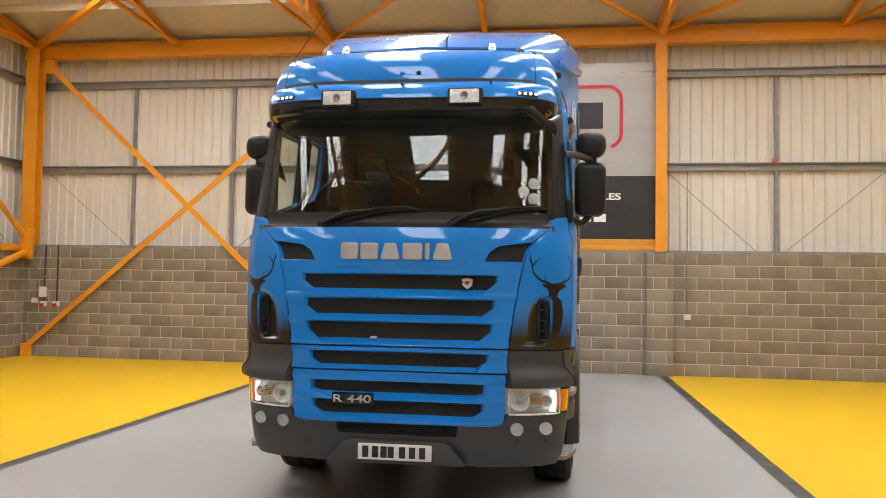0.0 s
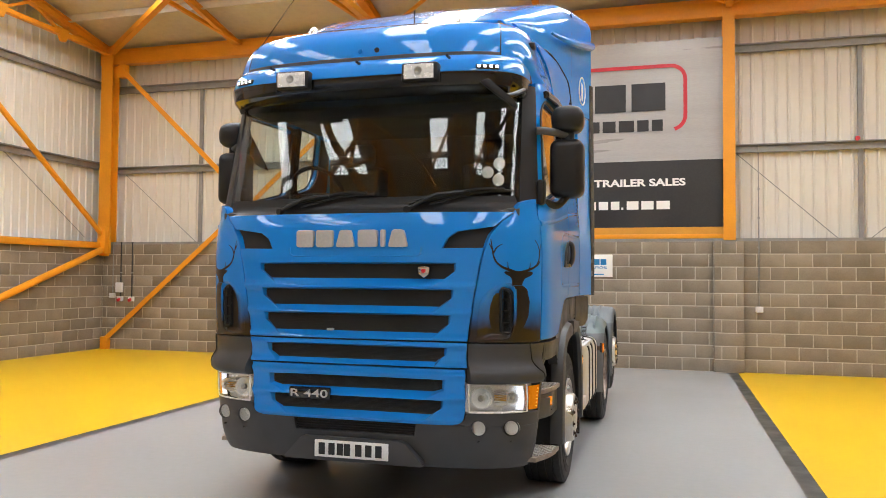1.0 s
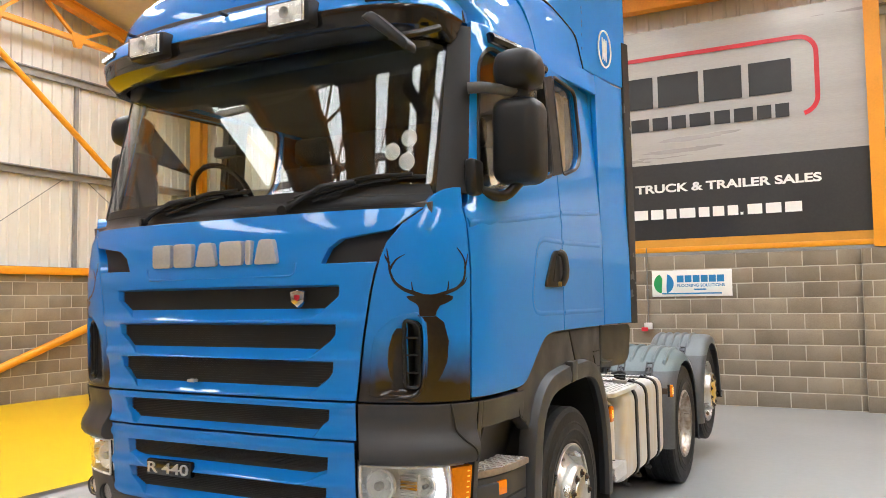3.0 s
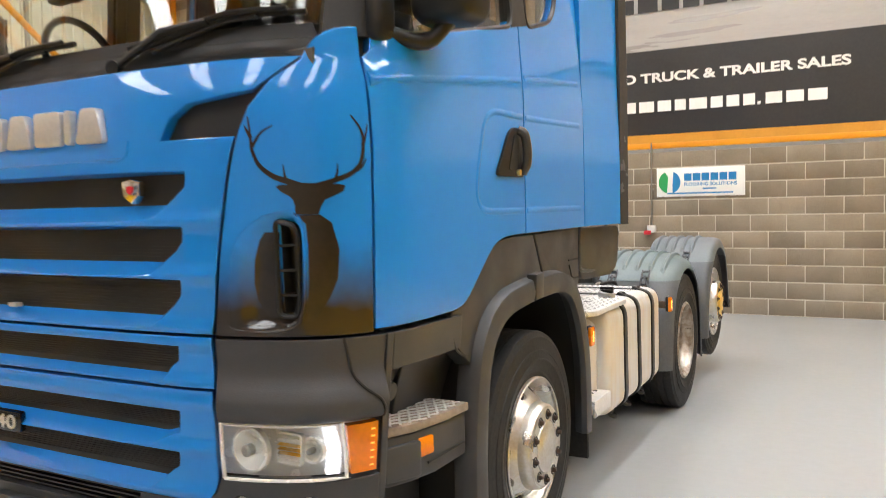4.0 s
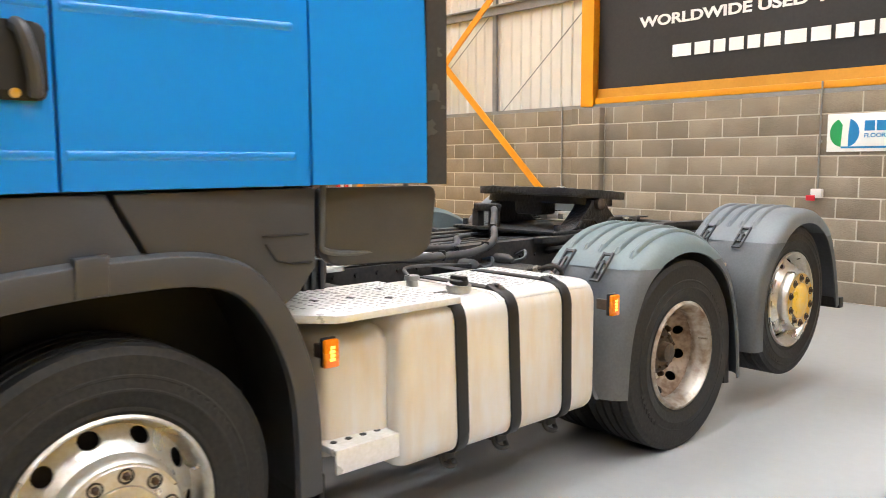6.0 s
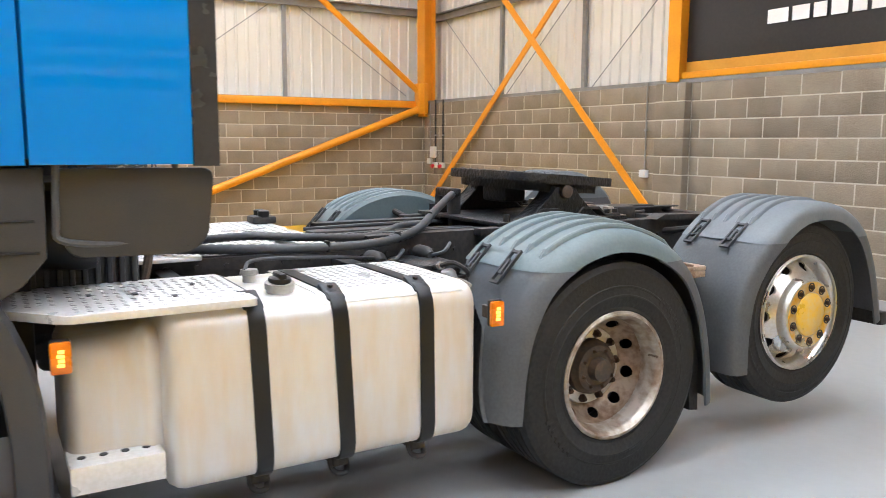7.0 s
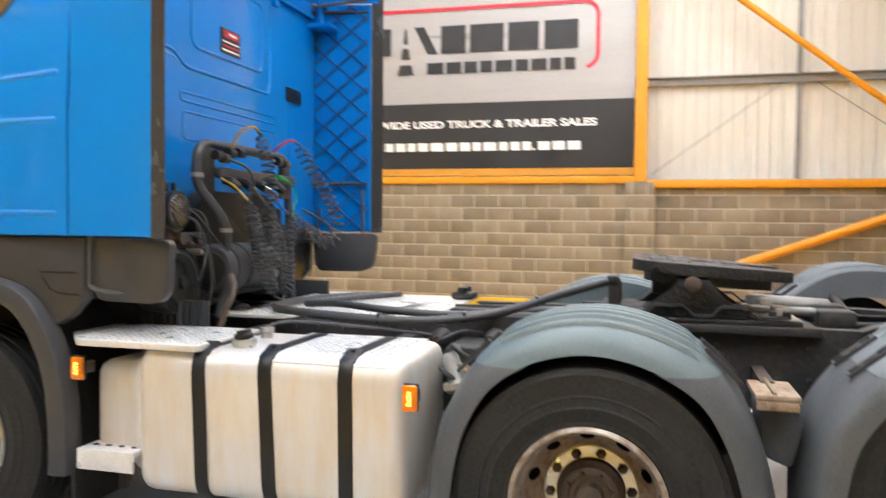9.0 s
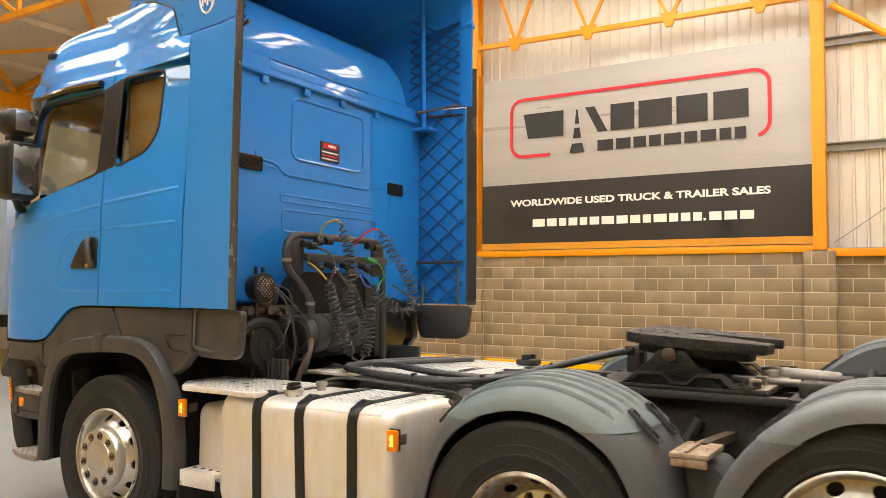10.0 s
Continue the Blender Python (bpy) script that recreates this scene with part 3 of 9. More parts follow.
# girts and posts behind the cladding face
for nm, z in (("low", 3.89), ("high", 5.67)):
    bm = boxed(XC, XR, YC - 0.10, YC - 0.03, z - 0.07, z + 0.07)
    box(bm, XC, XR, YC - 0.16, YC - 0.10, z + 0.05, z + 0.07)
    thing("girt_north_" + nm, bm, GALV, "grey galvanised girt across the cladding", "girt", "structure")
    bm = boxed(XC + 0.03, XC + 0.10, YF, YC, z + 0.03, z + 0.17)
    box(bm, XC + 0.10, XC + 0.16, YF, YC, z + 0.15, z + 0.17)
    thing("girt_west_" + nm, bm, GALV, "grey galvanised girt across the cladding", "girt", "structure")
for i, x in enumerate((-8.81, -6.65, 3.95, 6.1, 10.4)):
    thing("mullion_north_%d" % (i + 1), boxed(x - 0.035, x + 0.035, YC - 0.09, YC - 0.032, WT + 0.05, 5.6), GALV, "thin grey post on the cladding", "mullion", "structure")
for i, y in enumerate((12.15, -0.2)):
    thing("mullion_west_%d" % (i + 1), boxed(XC + 0.032, XC + 0.09, y - 0.035, y + 0.035, WT + 0.05, 5.7), GALV, "thin grey post on the cladding", "mullion", "structure")
bm = bmesh.new()
for x0, x1, z0, z1 in ((1.95, 3.6, 3.83, 2.3), (-10.7, -8.9, 3.8, 2.3), (-8.7, -6.8, 2.3, 3.8), (-6.5, -4.7, 2.3, 3.83), (4.1, 5.9, 2.3, 3.83)):
    tube(bm, [(x0, YC - 0.06, z0), (x1, YC - 0.06, z1)], 0.008, 6)
for y0, y1, z0, z1 in ((14.6, 12.3, 2.4, 4.0), (12.0, 9.8, 4.0, 2.4)):
    tube(bm, [(XC + 0.07, y0, z0), (XC + 0.07, y1, z1)], 0.008, 6)
thing("sag_rods", bm, GALV, "thin steel sag rods across the cladding bays", "rods", "structure")


# ---- banners ----
def banner(m, name):
    """A printed sheet 6.2 m long between two columns: u along, v up, w out of the wall."""
    L = 6.22
    root = new(name)
    root.matrix_world = m
    tagged(root, "large printed banner, silver over black, stretched between columns", "banner", "banners on the walls")

    def sheet(nm, mat, v0, v1, w0):
        bm = bmesh.new()
        n = 40
        rows = []
        for j in range(9):
            v = v0 + (v1 - v0) * j / 8
            rows.append([bm.verts.new((L * i / n, v, w0 + 0.006 * math.sin(i * 0.7 + v * 2.0) * math.sin(v * 1.4 + 1))) for i in range(n + 1)])
        for a, b in zip(rows, rows[1:]):
            for i in range(n):
                bm.faces.new((a[i], a[i + 1], b[i + 1], b[i]))
        ret = bmesh.ops.extrude_face_region(bm, geom=bm.faces[:])
        bmesh.ops.translate(bm, verts=[e for e in ret["geom"] if isinstance(e, bmesh.types.BMVert)], vec=(0, 0, -0.012))
        return part(nm, bm, mat, root)

    sheet("silver_sheet", BANNERSILVER, 3.70, 5.86, 0.0)
    sheet("black_sheet", BANNERBLACK, 2.51, 3.70, 0.003)
    sheet("yellow_band", BANNERGOLD, 2.38, 2.51, 0.0)
    # red outline with a gap at the foot
    x0, x1, z0, z1, r = 0.67, 5.58, 4.25, 5.40, 0.25
    arc = lambda cx, cz, a0, a1: [(cx + r * math.cos(radians(a)), cz + r * math.sin(radians(a)), 0.014) for a in np.linspace(a0, a1, 7)]
    line = [(1.52, z0, 0.014)] + arc(x0 + r, z0 + r, 270, 180) + arc(x0 + r, z1 - r, 180, 90) + arc(x1 - r, z1 - r, 90, 0) + arc(x1 - r, z0 + r, 0, -75)
    bm = bmesh.new()
    P = [Vector(p) for p in line]
    rows = []
    for i, p in enumerate(P):
        d = (P[min(i + 1, len(P) - 1)] - P[max(i - 1, 0)]).normalized()
        nrm = Vector((-d.y, d.x, 0)) * 0.033
        rows.append([bm.verts.new(p + nrm + Vector((0, 0, k))) for k in (0, 0.003)] + [bm.verts.new(p - nrm + Vector((0, 0, k))) for k in (0.003, 0)])
    for a, b in zip(rows, rows[1:]):
        for i in range(4):
            bm.faces.new((a[i], a[(i + 1) % 4], b[(i + 1) % 4], b[i]))
    bm.faces.new(rows[0])
    bm.faces.new(rows[-1][::-1])
    part("red_outline", bm, RED, root, "thick red rounded outline, broken at its foot")
    # the trade name as plain dark shapes
    for u0, u1, lean in ((0.94, 1.80, 0.10), (2.25, 2.70, -0.26), (2.76, 3.22, 0), (3.30, 3.92, 0), (4.0, 4.55, 0), (4.65, 5.24, 0)):
        part("name_bar", prism(bmesh.new(), [(u0 + max(lean, 0) + (0.0 if lean >= 0 else -lean), 4.60), (u1, 4.60), (u1 + (lean if lean < 0 else 0), 5.10), (u0, 5.10)], "z", 0.014, 0.018), BLACKPRINT, root)
    part("name_bar", prism(bmesh.new(), [(1.93, 4.24), (2.24, 4.24), (2.19, 4.42), (1.98, 4.42)], "z", 0.014, 0.018), BLACKPRINT, root)
    part("name_bar", prism(bmesh.new(), [(2.00, 4.52), (2.17, 4.52), (2.14, 4.72), (2.03, 4.72)], "z", 0.014, 0.018), BLACKPRINT, root)
    part("name_bar", prism(bmesh.new(), [(2.04, 4.80), (2.13, 4.80), (2.10, 5.08), (2.07, 5.08)], "z", 0.014, 0.018), BLACKPRINT, root)
    u = 2.50
    for w in (0.36, 0.33, 0.29, 0.27, 0.36, 0.28, 0.32, 0.25, 0.24):
        part("name_bar", prism(bmesh.new(), rect(u, u + w - 0.05, 4.235, 4.44), "z", 0.014, 0.018), BLACKPRINT, root)
        u += w * 1.018
    letters("WORLDWIDE USED TRUCK & TRAILER SALES", 0.135, Matrix.Translation((0.65, 3.245, 0.016)), WHITEPRINT, root, "slogan_word", "white capital lettering", width=4.93, bold=0.034, words=True)
    u = 1.13
    for w in (0.40, 0.33, 0.26, 0.30, 0.26, 0.31, 0.38, 0.34, 0.31, 0.26, 0.37, 0.27, 0.28, 0.26, 0.08, 0.33, 0.34, 0.36):
        if w < 0.1:
            part("address_bar", prism(bmesh.new(), rect(u, u + 0.04, 2.83, 2.87), "z", 0.016, 0.02), WHITEPRINT, root)
        else:
            part("address_bar", prism(bmesh.new(), rect(u + 0.02, u + w * 0.77 - 0.03, 2.83, 2.98), "z", 0.016, 0.02), WHITEPRINT, root)
        u += w * 0.77 + (0.0 if w > 0.1 else 0.02)
    return root


banner(Matrix.Translation((-4.47, YB + 0.10, 0)) @ pose(0, 0, 0, 90, 0, 0), "banner")
banner(Matrix.Translation((XL - 0.04, 3.29, 0)) @ pose(0, 0, 0, 0, 0, 90) @ pose(0, 0, 0, 90, 0, 0), "banner")
banner(Matrix.Translation((XR + 0.035, 9.45, 0)) @ pose(0, 0, 0, 0, 0, -90) @ pose(0, 0, 0, 90, 0, 0), "banner")
thing("banner_rail_north", boxed(-4.45, 1.73, YB - 0.01, YB + 0.08, 2.303, 2.38, 0.006), ORANGE, "orange rail under the banner", "rail", "structure")

# ---- small fittings on the walls ----
sign = thing("wall_sign", boxed(-1.33, -0.15, YB - 0.022, YB - 0.006, 1.62, 2.02, 0.004), WHITEPRINT, "white sign with blue and green marks fixed to the block wall", "sign")
part("round_logo", prism(bmesh.new(), [(-1.17 + 0.13 * math.cos(a), 1.82 + 0.15 * math.sin(a)) for a in np.linspace(1.9, 4.6, 12)] + [(-1.17, 1.9)], "y", YB - 0.027, YB - 0.022), SIGNGREEN, sign)
part("round_logo", prism(bmesh.new(), [(-1.13 + 0.13 * math.cos(a), 1.82 + 0.15 * math.sin(a)) for a in np.linspace(-1.4, 1.3, 12)] + [(-1.11, 1.78)], "y", YB - 0.027, YB - 0.022), SIGNBLUE, sign)
for i in range(6):
    part("name_bar", prism(bmesh.new(), rect(-0.95 + i * 0.118, -0.85 + i * 0.118, 1.835, 1.94), "y", YB - 0.027, YB - 0.022), SIGNBLUE, sign)
letters("FLOORING SOLUTIONS", 0.045, Matrix.Translation((-0.95, YB - 0.025, 1.765)) @ pose(0, 0, 0, 90, 0, 0), SIGNBLUE, sign, "sign_word", width=0.70, bold=0.015, words=True)
part("text_bar", prism(bmesh.new(), rect(-0.70, -0.52, 1.715, 1.735), "y", YB - 0.027, YB - 0.022), SIGNBLUE, sign)
part("text_bar", prism(bmesh.new(), rect(-1.18, -0.30, 1.655, 1.675), "y", YB - 0.027, YB - 0.022), SIGNBLUE, sign)


def socket_drop(x, z0, z1, top, cable=False, bigbox=False, red=False):
    ob = new("wall_socket")
    tagged(ob, "white wall socket below a surface conduit" if not cable else "white power socket hung on a black cable", "socket", "sockets on the wall")
    ob.location = (x, YB, z0)
    part("socket_box", boxed(-0.06, 0.06, -0.075, -0.006, 0, 0.10, 0.01), WHITEPLASTIC, ob)
    part("conduit", tube(bmesh.new(), [(0, -0.03, 0.1), (0, -0.03, top - z0)], 0.010 if not cable else 0.014, 8), CABLE if cable else PIPEGREY, ob)
    for k in range(1, int((top - z0) / 0.5)):
        part("clip", boxed(-0.018, 0.018, -0.045, -0.006, 0.1 + k * 0.5, 0.125 + k * 0.5), PIPEGREY, ob)
    if bigbox:
        part("switch_box", boxed(-0.08, 0.08, -0.11, -0.046, 0.19, 0.40, 0.012), WHITEPLASTIC, ob)
    if red:
        part("plug_cap", tube(bmesh.new(), [(0, -0.07, 0.04), (0, -0.12, 0.02)], 0.035, 12), RED, ob)
    return ob


socket_drop(2.30, 1.03, 1.13, 3.92)
socket_drop(-5.0, 1.07, 1.2, 2.3)
socket_drop(-10.72, 1.10, 1.2, 2.3)
socket_drop(-10.52, 1.03, 1.1, 2.3, True, True, True)
socket_drop(-10.24, 1.03, 1.1, 2.3, True, False, True)
drop = socket_drop(-1.40, 1.12, 1.2, 2.38)
part("red_switch", boxed(-0.10, 0.0, -0.09, -0.076, -0.03, 0.03, 0.006), RED, drop)
bell = new("alarm_bell")
tagged(bell, "small red alarm sounder on the girt", "alarm")
bell.location = (3.88, YC - 0.16, 3.98)
part("bell_base", boxed(-0.03, 0.03, -0.02, 0.0, -0.06, 0.05, 0.006), PIPEGREY, bell)
part("bell_cap", tube(bmesh.new(), [(0, -0.02, 0), (0, -0.07, 0)], 0.038, 16), RED, bell)

# ---- the truck ----
# drawn with x across from its middle, y along the hall, z up; it faces towards lower y
YT = 8.4
truck = new("truck")
truck.location = (-1.18, YT, 0)
tagged(truck, "blue three-axle tractor unit with grey plastic bumper, standing on grey floor", "truck")
SHIFT = Matrix.Translation((0, -YT, 0))


def tp(name, bm, material, parent=None, label="", angle=38):
    bm.transform(SHIFT)
    ob = new(name, finish(bm, name, material, angle))
    ob.parent = parent or truck
    if material in (LENS, WINDOW):
        ob.visible_shadow = False        # panes let the daylight in
    if label:
        ob["label"] = label
    return ob


def tm(name, me, material, parent=None, label="", angle=30):
    me.transform(SHIFT)
    return mesh_part(name, me, material, parent or truck, label, angle)


def meshed(bm):
    bmesh.ops.recalc_face_normals(bm, faces=bm.faces[:])
    me = bpy.data.meshes.new("m")
    bm.to_mesh(me)
    bm.free()
    return me


def flip(bm):
    """The same shape on the other flank."""
    bm.transform(Matrix.Diagonal((-1, 1, 1, 1)))
    return bm


# plan of the cab's nose at each height: front, half width, depth of the rounded corner
NOSE = [(0.36, 5.37, 1.15, 0.62), (0.45, 5.33, 1.185, 0.63), (0.66, 5.295, 1.205, 0.65), (0.93, 5.285, 1.225, 0.65), (1.16, 5.28, 1.25, 0.65), (1.45, 5.272, 1.252, 0.65),
        (1.75, 5.265, 1.252, 0.65), (1.95, 5.285, 1.25, 0.65), (2.03, 5.32, 1.25, 0.65), (2.06, 5.37, 1.248, 0.63), (2.45, 5.45, 1.222, 0.62),
        (2.88, 5.54, 1.185, 0.56), (3.0, 5.56, 1.17, 0.55), (3.2, 5.60, 1.14, 0.55)]
NEXP = 3.7


def nose(z):
    for a, b in zip(NOSE, NOSE[1:]):
        if z <= b[0]:
            t = max(0, (z - a[0]) / (b[0] - a[0]))
            return [a[i] + (b[i] - a[i]) * t for i in (1, 2, 3)]
    return list(NOSE[-1][1:])


def on_nose(z, s, inset=0.0, out=None):
    """The point of the cab's skin at height z: s 0 at the middle, 1 where the flank begins, further back along the flank."""
    yf, w, d = out or nose(z)
    k = 1 if s >= 0 else -1
    s = abs(s)
    if s > 1:
        return (k * (w - inset), yf + d + (s - 1), z)
    a = s * math.pi / 2
    x = (w - inset) * math.sin(a) ** (2 / NEXP)
    y = yf + inset + (d - inset) * (1 - math.cos(a) ** (2 / NEXP))
    return (k * x, y, z)


def s_x(z, x, out=None):
    yf, w, d = out or nose(z)
    k = 1 if x >= 0 else -1
    return k * math.asin(min(1, (abs(x) / w) ** (NEXP / 2))) / (math.pi / 2)


def s_y(z, y, out=None):
    yf, w, d = out or nose(z)
    if y >= yf + d:
        return 1 + y - yf - d
    return math.acos((1 - (y - yf) / d) ** (NEXP / 2)) / (math.pi / 2)


def wrap(zs, s0, s1, thick=0.03, nu=24, out=None, proud=0.0):
    """A curved panel that follows the cab's skin from s0(z) to s1(z)."""
    bm = bmesh.new()
    rows = []
    for z in zs:
        a, b = s0(z), s1(z)
        ss = [a + (b - a) * i / nu for i in range(nu + 1)]
        o = out(z) if out else None
        pr = proud(z) if callable(proud) else proud
        rows.append(([bm.verts.new(on_nose(z, s, -pr, o)) for s in ss], [bm.verts.new(on_nose(z, s, thick - pr, o)) for s in ss]))
    for (a, ai), (b, bi) in zip(rows, rows[1:]):
        for i in range(nu):
            bm.faces.new((a[i], a[i + 1], b[i + 1], b[i]))
            bm.faces.new((ai[i + 1], ai[i], bi[i], bi[i + 1]))
        bm.faces.new((a[0], b[0], bi[0], ai[0]))
        bm.faces.new((a[-1], ai[-1], bi[-1], b[-1]))
    for r, k in ((rows[0], 1), (rows[-1], -1)):
        for i in range(nu):
            q = (r[0][i], r[1][i], r[1][i + 1], r[0][i + 1])
            bm.faces.new(q if k > 0 else q[::-1])
    return bm


def span(a, b, n):
    return [a + (b - a) * i / n for i in range(n + 1)]


def lerp(z, z0, v0, z1, v1):
    t = (z - z0) / (z1 - z0)
    return v0 + (v1 - v0) * t


# --- front panels ---
SEAM = [(1.0, 0.76), (1.19, 0.772), (1.24, 0.78), (1.44, 0.806), (1.66, 0.845), (1.82, 0.885), (1.92, 0.922), (2.03, 1.05)]
seam = lambda z: float(np.interp(z, [q[0] for q in SEAM], [q[1] for q in SEAM]))       # between the hatch and the corner panels


def slot(z1, x1, z0, x0):
    return [(-x1, z1), (x1, z1), (x1 - 0.005, z1 - 0.045), (x0, z0), (-x0, z0), (-x1 + 0.005, z1 - 0.045)]


def grown(pts, k):
    cx = sum(p[0] for p in pts) / len(pts)
    cz = sum(p[1] for p in pts) / len(pts)
    return [(p[0] + math.copysign(k * 1.3, p[0] - cx), p[1] + (k * 0.45 if p[1] > cz else -k)) for p in pts]


def slot_inner(pts, g=0.0):
    """The dark mouth of a slot: the ramps of the panel run in to it from above, below and the ends."""
    x1, z1, z0 = max(p[0] for p in pts) - 0.012 + g, max(p[1] for p in pts) - 0.002 + g, min(p[1] for p in pts) + 0.026 - g
    return [(-x1, z1), (x1, z1), (x1, z1 - 0.05 - 2 * g), (x1 - 0.045, z0), (-x1 + 0.045, z0), (-x1, z1 - 0.05 - 2 * g)]


def slot_cut(pts, y=5.27, k=0.022):
    out, inn = grown(pts, k), slot_inner(pts)
    wide = [(o[0] + (o[0] - i[0]) * 0.5, o[1] + (o[1] - i[1]) * 0.5) for o, i in zip(out, inn)]
    return prism(bmesh.new(), wide, "y", y - 0.025, y + 0.05, inn)


def slot_mesh(pts, parent, y):
    """The dark insert of one slot, with fine level ribs."""
    y -= 0.012
    bm = prism(bmesh.new(), slot_inner(pts, 0.02), "y", y, y + 0.02)
    z0, z1 = min(p[1] for p in pts), max(p[1] for p in pts)
    z0 += 0.03
    x = max(p[0] for p in pts) + 0.004
    for i in range(9):
        z = z0 + 0.006 + (z1 - z0 - 0.01) * i / 8
        xx = x if z > z1 - 0.05 else x - 0.05 * (z1 - 0.05 - z) / max(0.01, z1 - 0.05 - z0)
        box(bm, -xx, xx, y - 0.004, y, z - 0.002, z + 0.002)
    return tp("grille_insert", bm, MESHBLACK, parent)


S1, S2, S3 = slot(1.69, 0.685, 1.575, 0.54), slot(1.52, 0.665, 1.395, 0.51), slot(1.355, 0.65, 1.225, 0.50)
S4, S5, S6 = slot(1.145, 0.62, 1.04, 0.52), slot(0.937, 0.605, 0.847, 0.47), slot(0.803, 0.595, 0.70, 0.46)
intake = [(0.605, 1.792), (0.64, 1.86), (0.70, 1.90), (0.955, 1.935), (0.925, 1.795)]
mirror2 = lambda pts: [(-u, v) for u, v in pts][::-1]
crown = lambda z: sum(0.011 * math.exp(-((z - c) / 0.022) ** 2) for c in (1.545, 1.375, 1.212, 1.165, 1.035, 0.975, 0.825, 0.682))
zs = span(1.195, 1.72, 50) + [1.75, 1.8, 1.85, 1.9, 1.93, 1.98, 2.01, 2.03]
hood_me = meshed(wrap(zs, lambda z: s_x(z, -seam(z) + 0.004), lambda z: s_x(z, seam(z) - 0.004), 0.06, 40, proud=crown))
cuts = [slot_cut(p) for p in (S1, S2, S3)]
cuts += [prism(bmesh.new(), q, "y", 5.2, 5.62) for q in (intake, mirror2(intake))]
hood = tm("front_hatch", boolean(hood_me, cuts), BLUE, label="glossy blue front hatch with dark slots")
for p in (S1, S2, S3):
    slot_mesh(p, hood, 5.325)
for q in (intake, mirror2(intake)):
    tp("intake_insert", wrap([1.775, 1.82, 1.88, 1.95], lambda z: s_x(z, 0.58) if q is intake else s_x(z, -0.97), lambda z: s_x(z, 0.97) if q is intake else s_x(z, -0.58), 0.02, 10, proud=-0.035), MESHBLACK, hood)
# raised frame line under the maker's name
tp("name_ledge", tube(bmesh.new(), [(-0.47, 5.276, 1.80), (-0.465, 5.272, 1.755), (-0.44, 5.27, 1.742), (0.44, 5.27, 1.742), (0.465, 5.272, 1.755), (0.47, 5.276, 1.80)], 0.006, 8), BLUE, hood)
# the maker's name as plain silver shapes
x = -0.412
for w, lean in ((0.135, 0), (0.135, 0), (0.15, 0.03), (0.15, 0), (0.045, 0), (0.15, 0.03)):
    tp("name_shape", prism(bmesh.new(), rounded([(x, 1.80), (x + w - 0.012, 1.80), (x + w - 0.012 - lean, 1.915), (x + lean, 1.915)], 0.018, 3), "y", 5.252, 5.30, bevel=0.004), SILVERLET, hood)
    x += w + 0.008
tp("badge", prism(bmesh.new(), [(0.49, 1.60), (0.525, 1.625), (0.53, 1.67), (0.49, 1.678), (0.45, 1.67), (0.455, 1.625)], "y", 5.258, 5.29, bevel=0.004), CHROME, hood, "small chrome shield badge")
tp("badge_core", prism(bmesh.new(), [(0.49, 1.630), (0.503, 1.638), (0.505, 1.654), (0.49, 1.657), (0.475, 1.654), (0.477, 1.638)], "y", 5.254, 5.262), RED, hood)
tp("nozzle", boxed(-0.19, -0.145, 5.27, 5.30, 1.245, 1.26, 0.004), SILVERLET, hood)

mid_me = meshed(wrap(span(1.025, 1.185, 18), lambda z: s_x(z, -0.765), lambda z: s_x(z, 0.765), 0.06, 30, proud=crown))
mid = tm("grille_panel", boolean(mid_me, [slot_cut(S4, 5.28)]), BLUE)
slot_mesh(S4, mid, 5.333)
lowx = lambda z: float(np.interp(z, [0.655, 0.662, 0.675, 0.70, 0.74], [0.665, 0.70, 0.725, 0.745, 0.755]))
low_me = meshed(wrap([0.655, 0.662, 0.675] + span(0.685, 1.015, 33), lambda z: s_x(z, -lowx(z)), lambda z: s_x(z, lowx(z)), 0.06, 30, proud=crown))
lowp = tm("lower_grille_panel", boolean(low_me, [slot_cut(S5, 5.288), slot_cut(S6, 5.29)]), BLUE)
for p in (S5, S6):
    slot_mesh(p, lowp, 5.342)
tp("model_plate", boxed(-0.46, -0.16, 5.268, 5.30, 0.785, 0.862, 0.01), GLOSSBLACK, lowp)
letters("R 440", 0.052, Matrix.Translation((-0.445, 5.268 - YT, 0.797)) @ pose(0, 0, 0, 90, 0, 0), SILVERLET, lowp, "model_lettering", "silver model lettering", depth=0.008, width=0.27, bold=0.008)

# corner panels with the dark painted scene
MURALBLUE = nmat("blue_paint_fading_to_dark_mural", (0.009, 0.226, 0.71), 0.42, alt=(0.008, 0.212, 0.67), amount=0.4, coat=1.0, spec=0.1, rvar=0.04, worn=0.009)
t = MURALBLUE.node_tree
b = t.nodes["Principled BSDF"]
old = b.inputs["Base Color"].links[0].from_socket
geo = t.nodes.new("ShaderNodeNewGeometry")
sep = t.nodes.new("ShaderNodeSeparateXYZ")
t.links.new(geo.outputs["Position"], sep.inputs[0])
no = t.nodes.new("ShaderNodeTexNoise")
no.inputs["Scale"].default_value = 9
t.links.new(geo.outputs["Position"], no.inputs[0])
ma = t.nodes.new("ShaderNodeMath")
ma.operation, ma.inputs[1].default_value = "MULTIPLY_ADD", 0.10
t.links.new(no.outputs[0], ma.inputs[0])
t.links.new(sep.outputs[2], ma.inputs[2])
mr = t.nodes.new("ShaderNodeMapRange")
mr.inputs[1].default_value, mr.inputs[2].default_value = 1.32, 1.52
t.links.new(ma.outputs[0], mr.inputs[0])
mx = t.nodes.new("ShaderNodeMix")
mx.data_type = "RGBA"
mx.inputs[6].default_value = (0.020, 0.014, 0.010, 1)
t.links.new(old, mx.inputs[7])
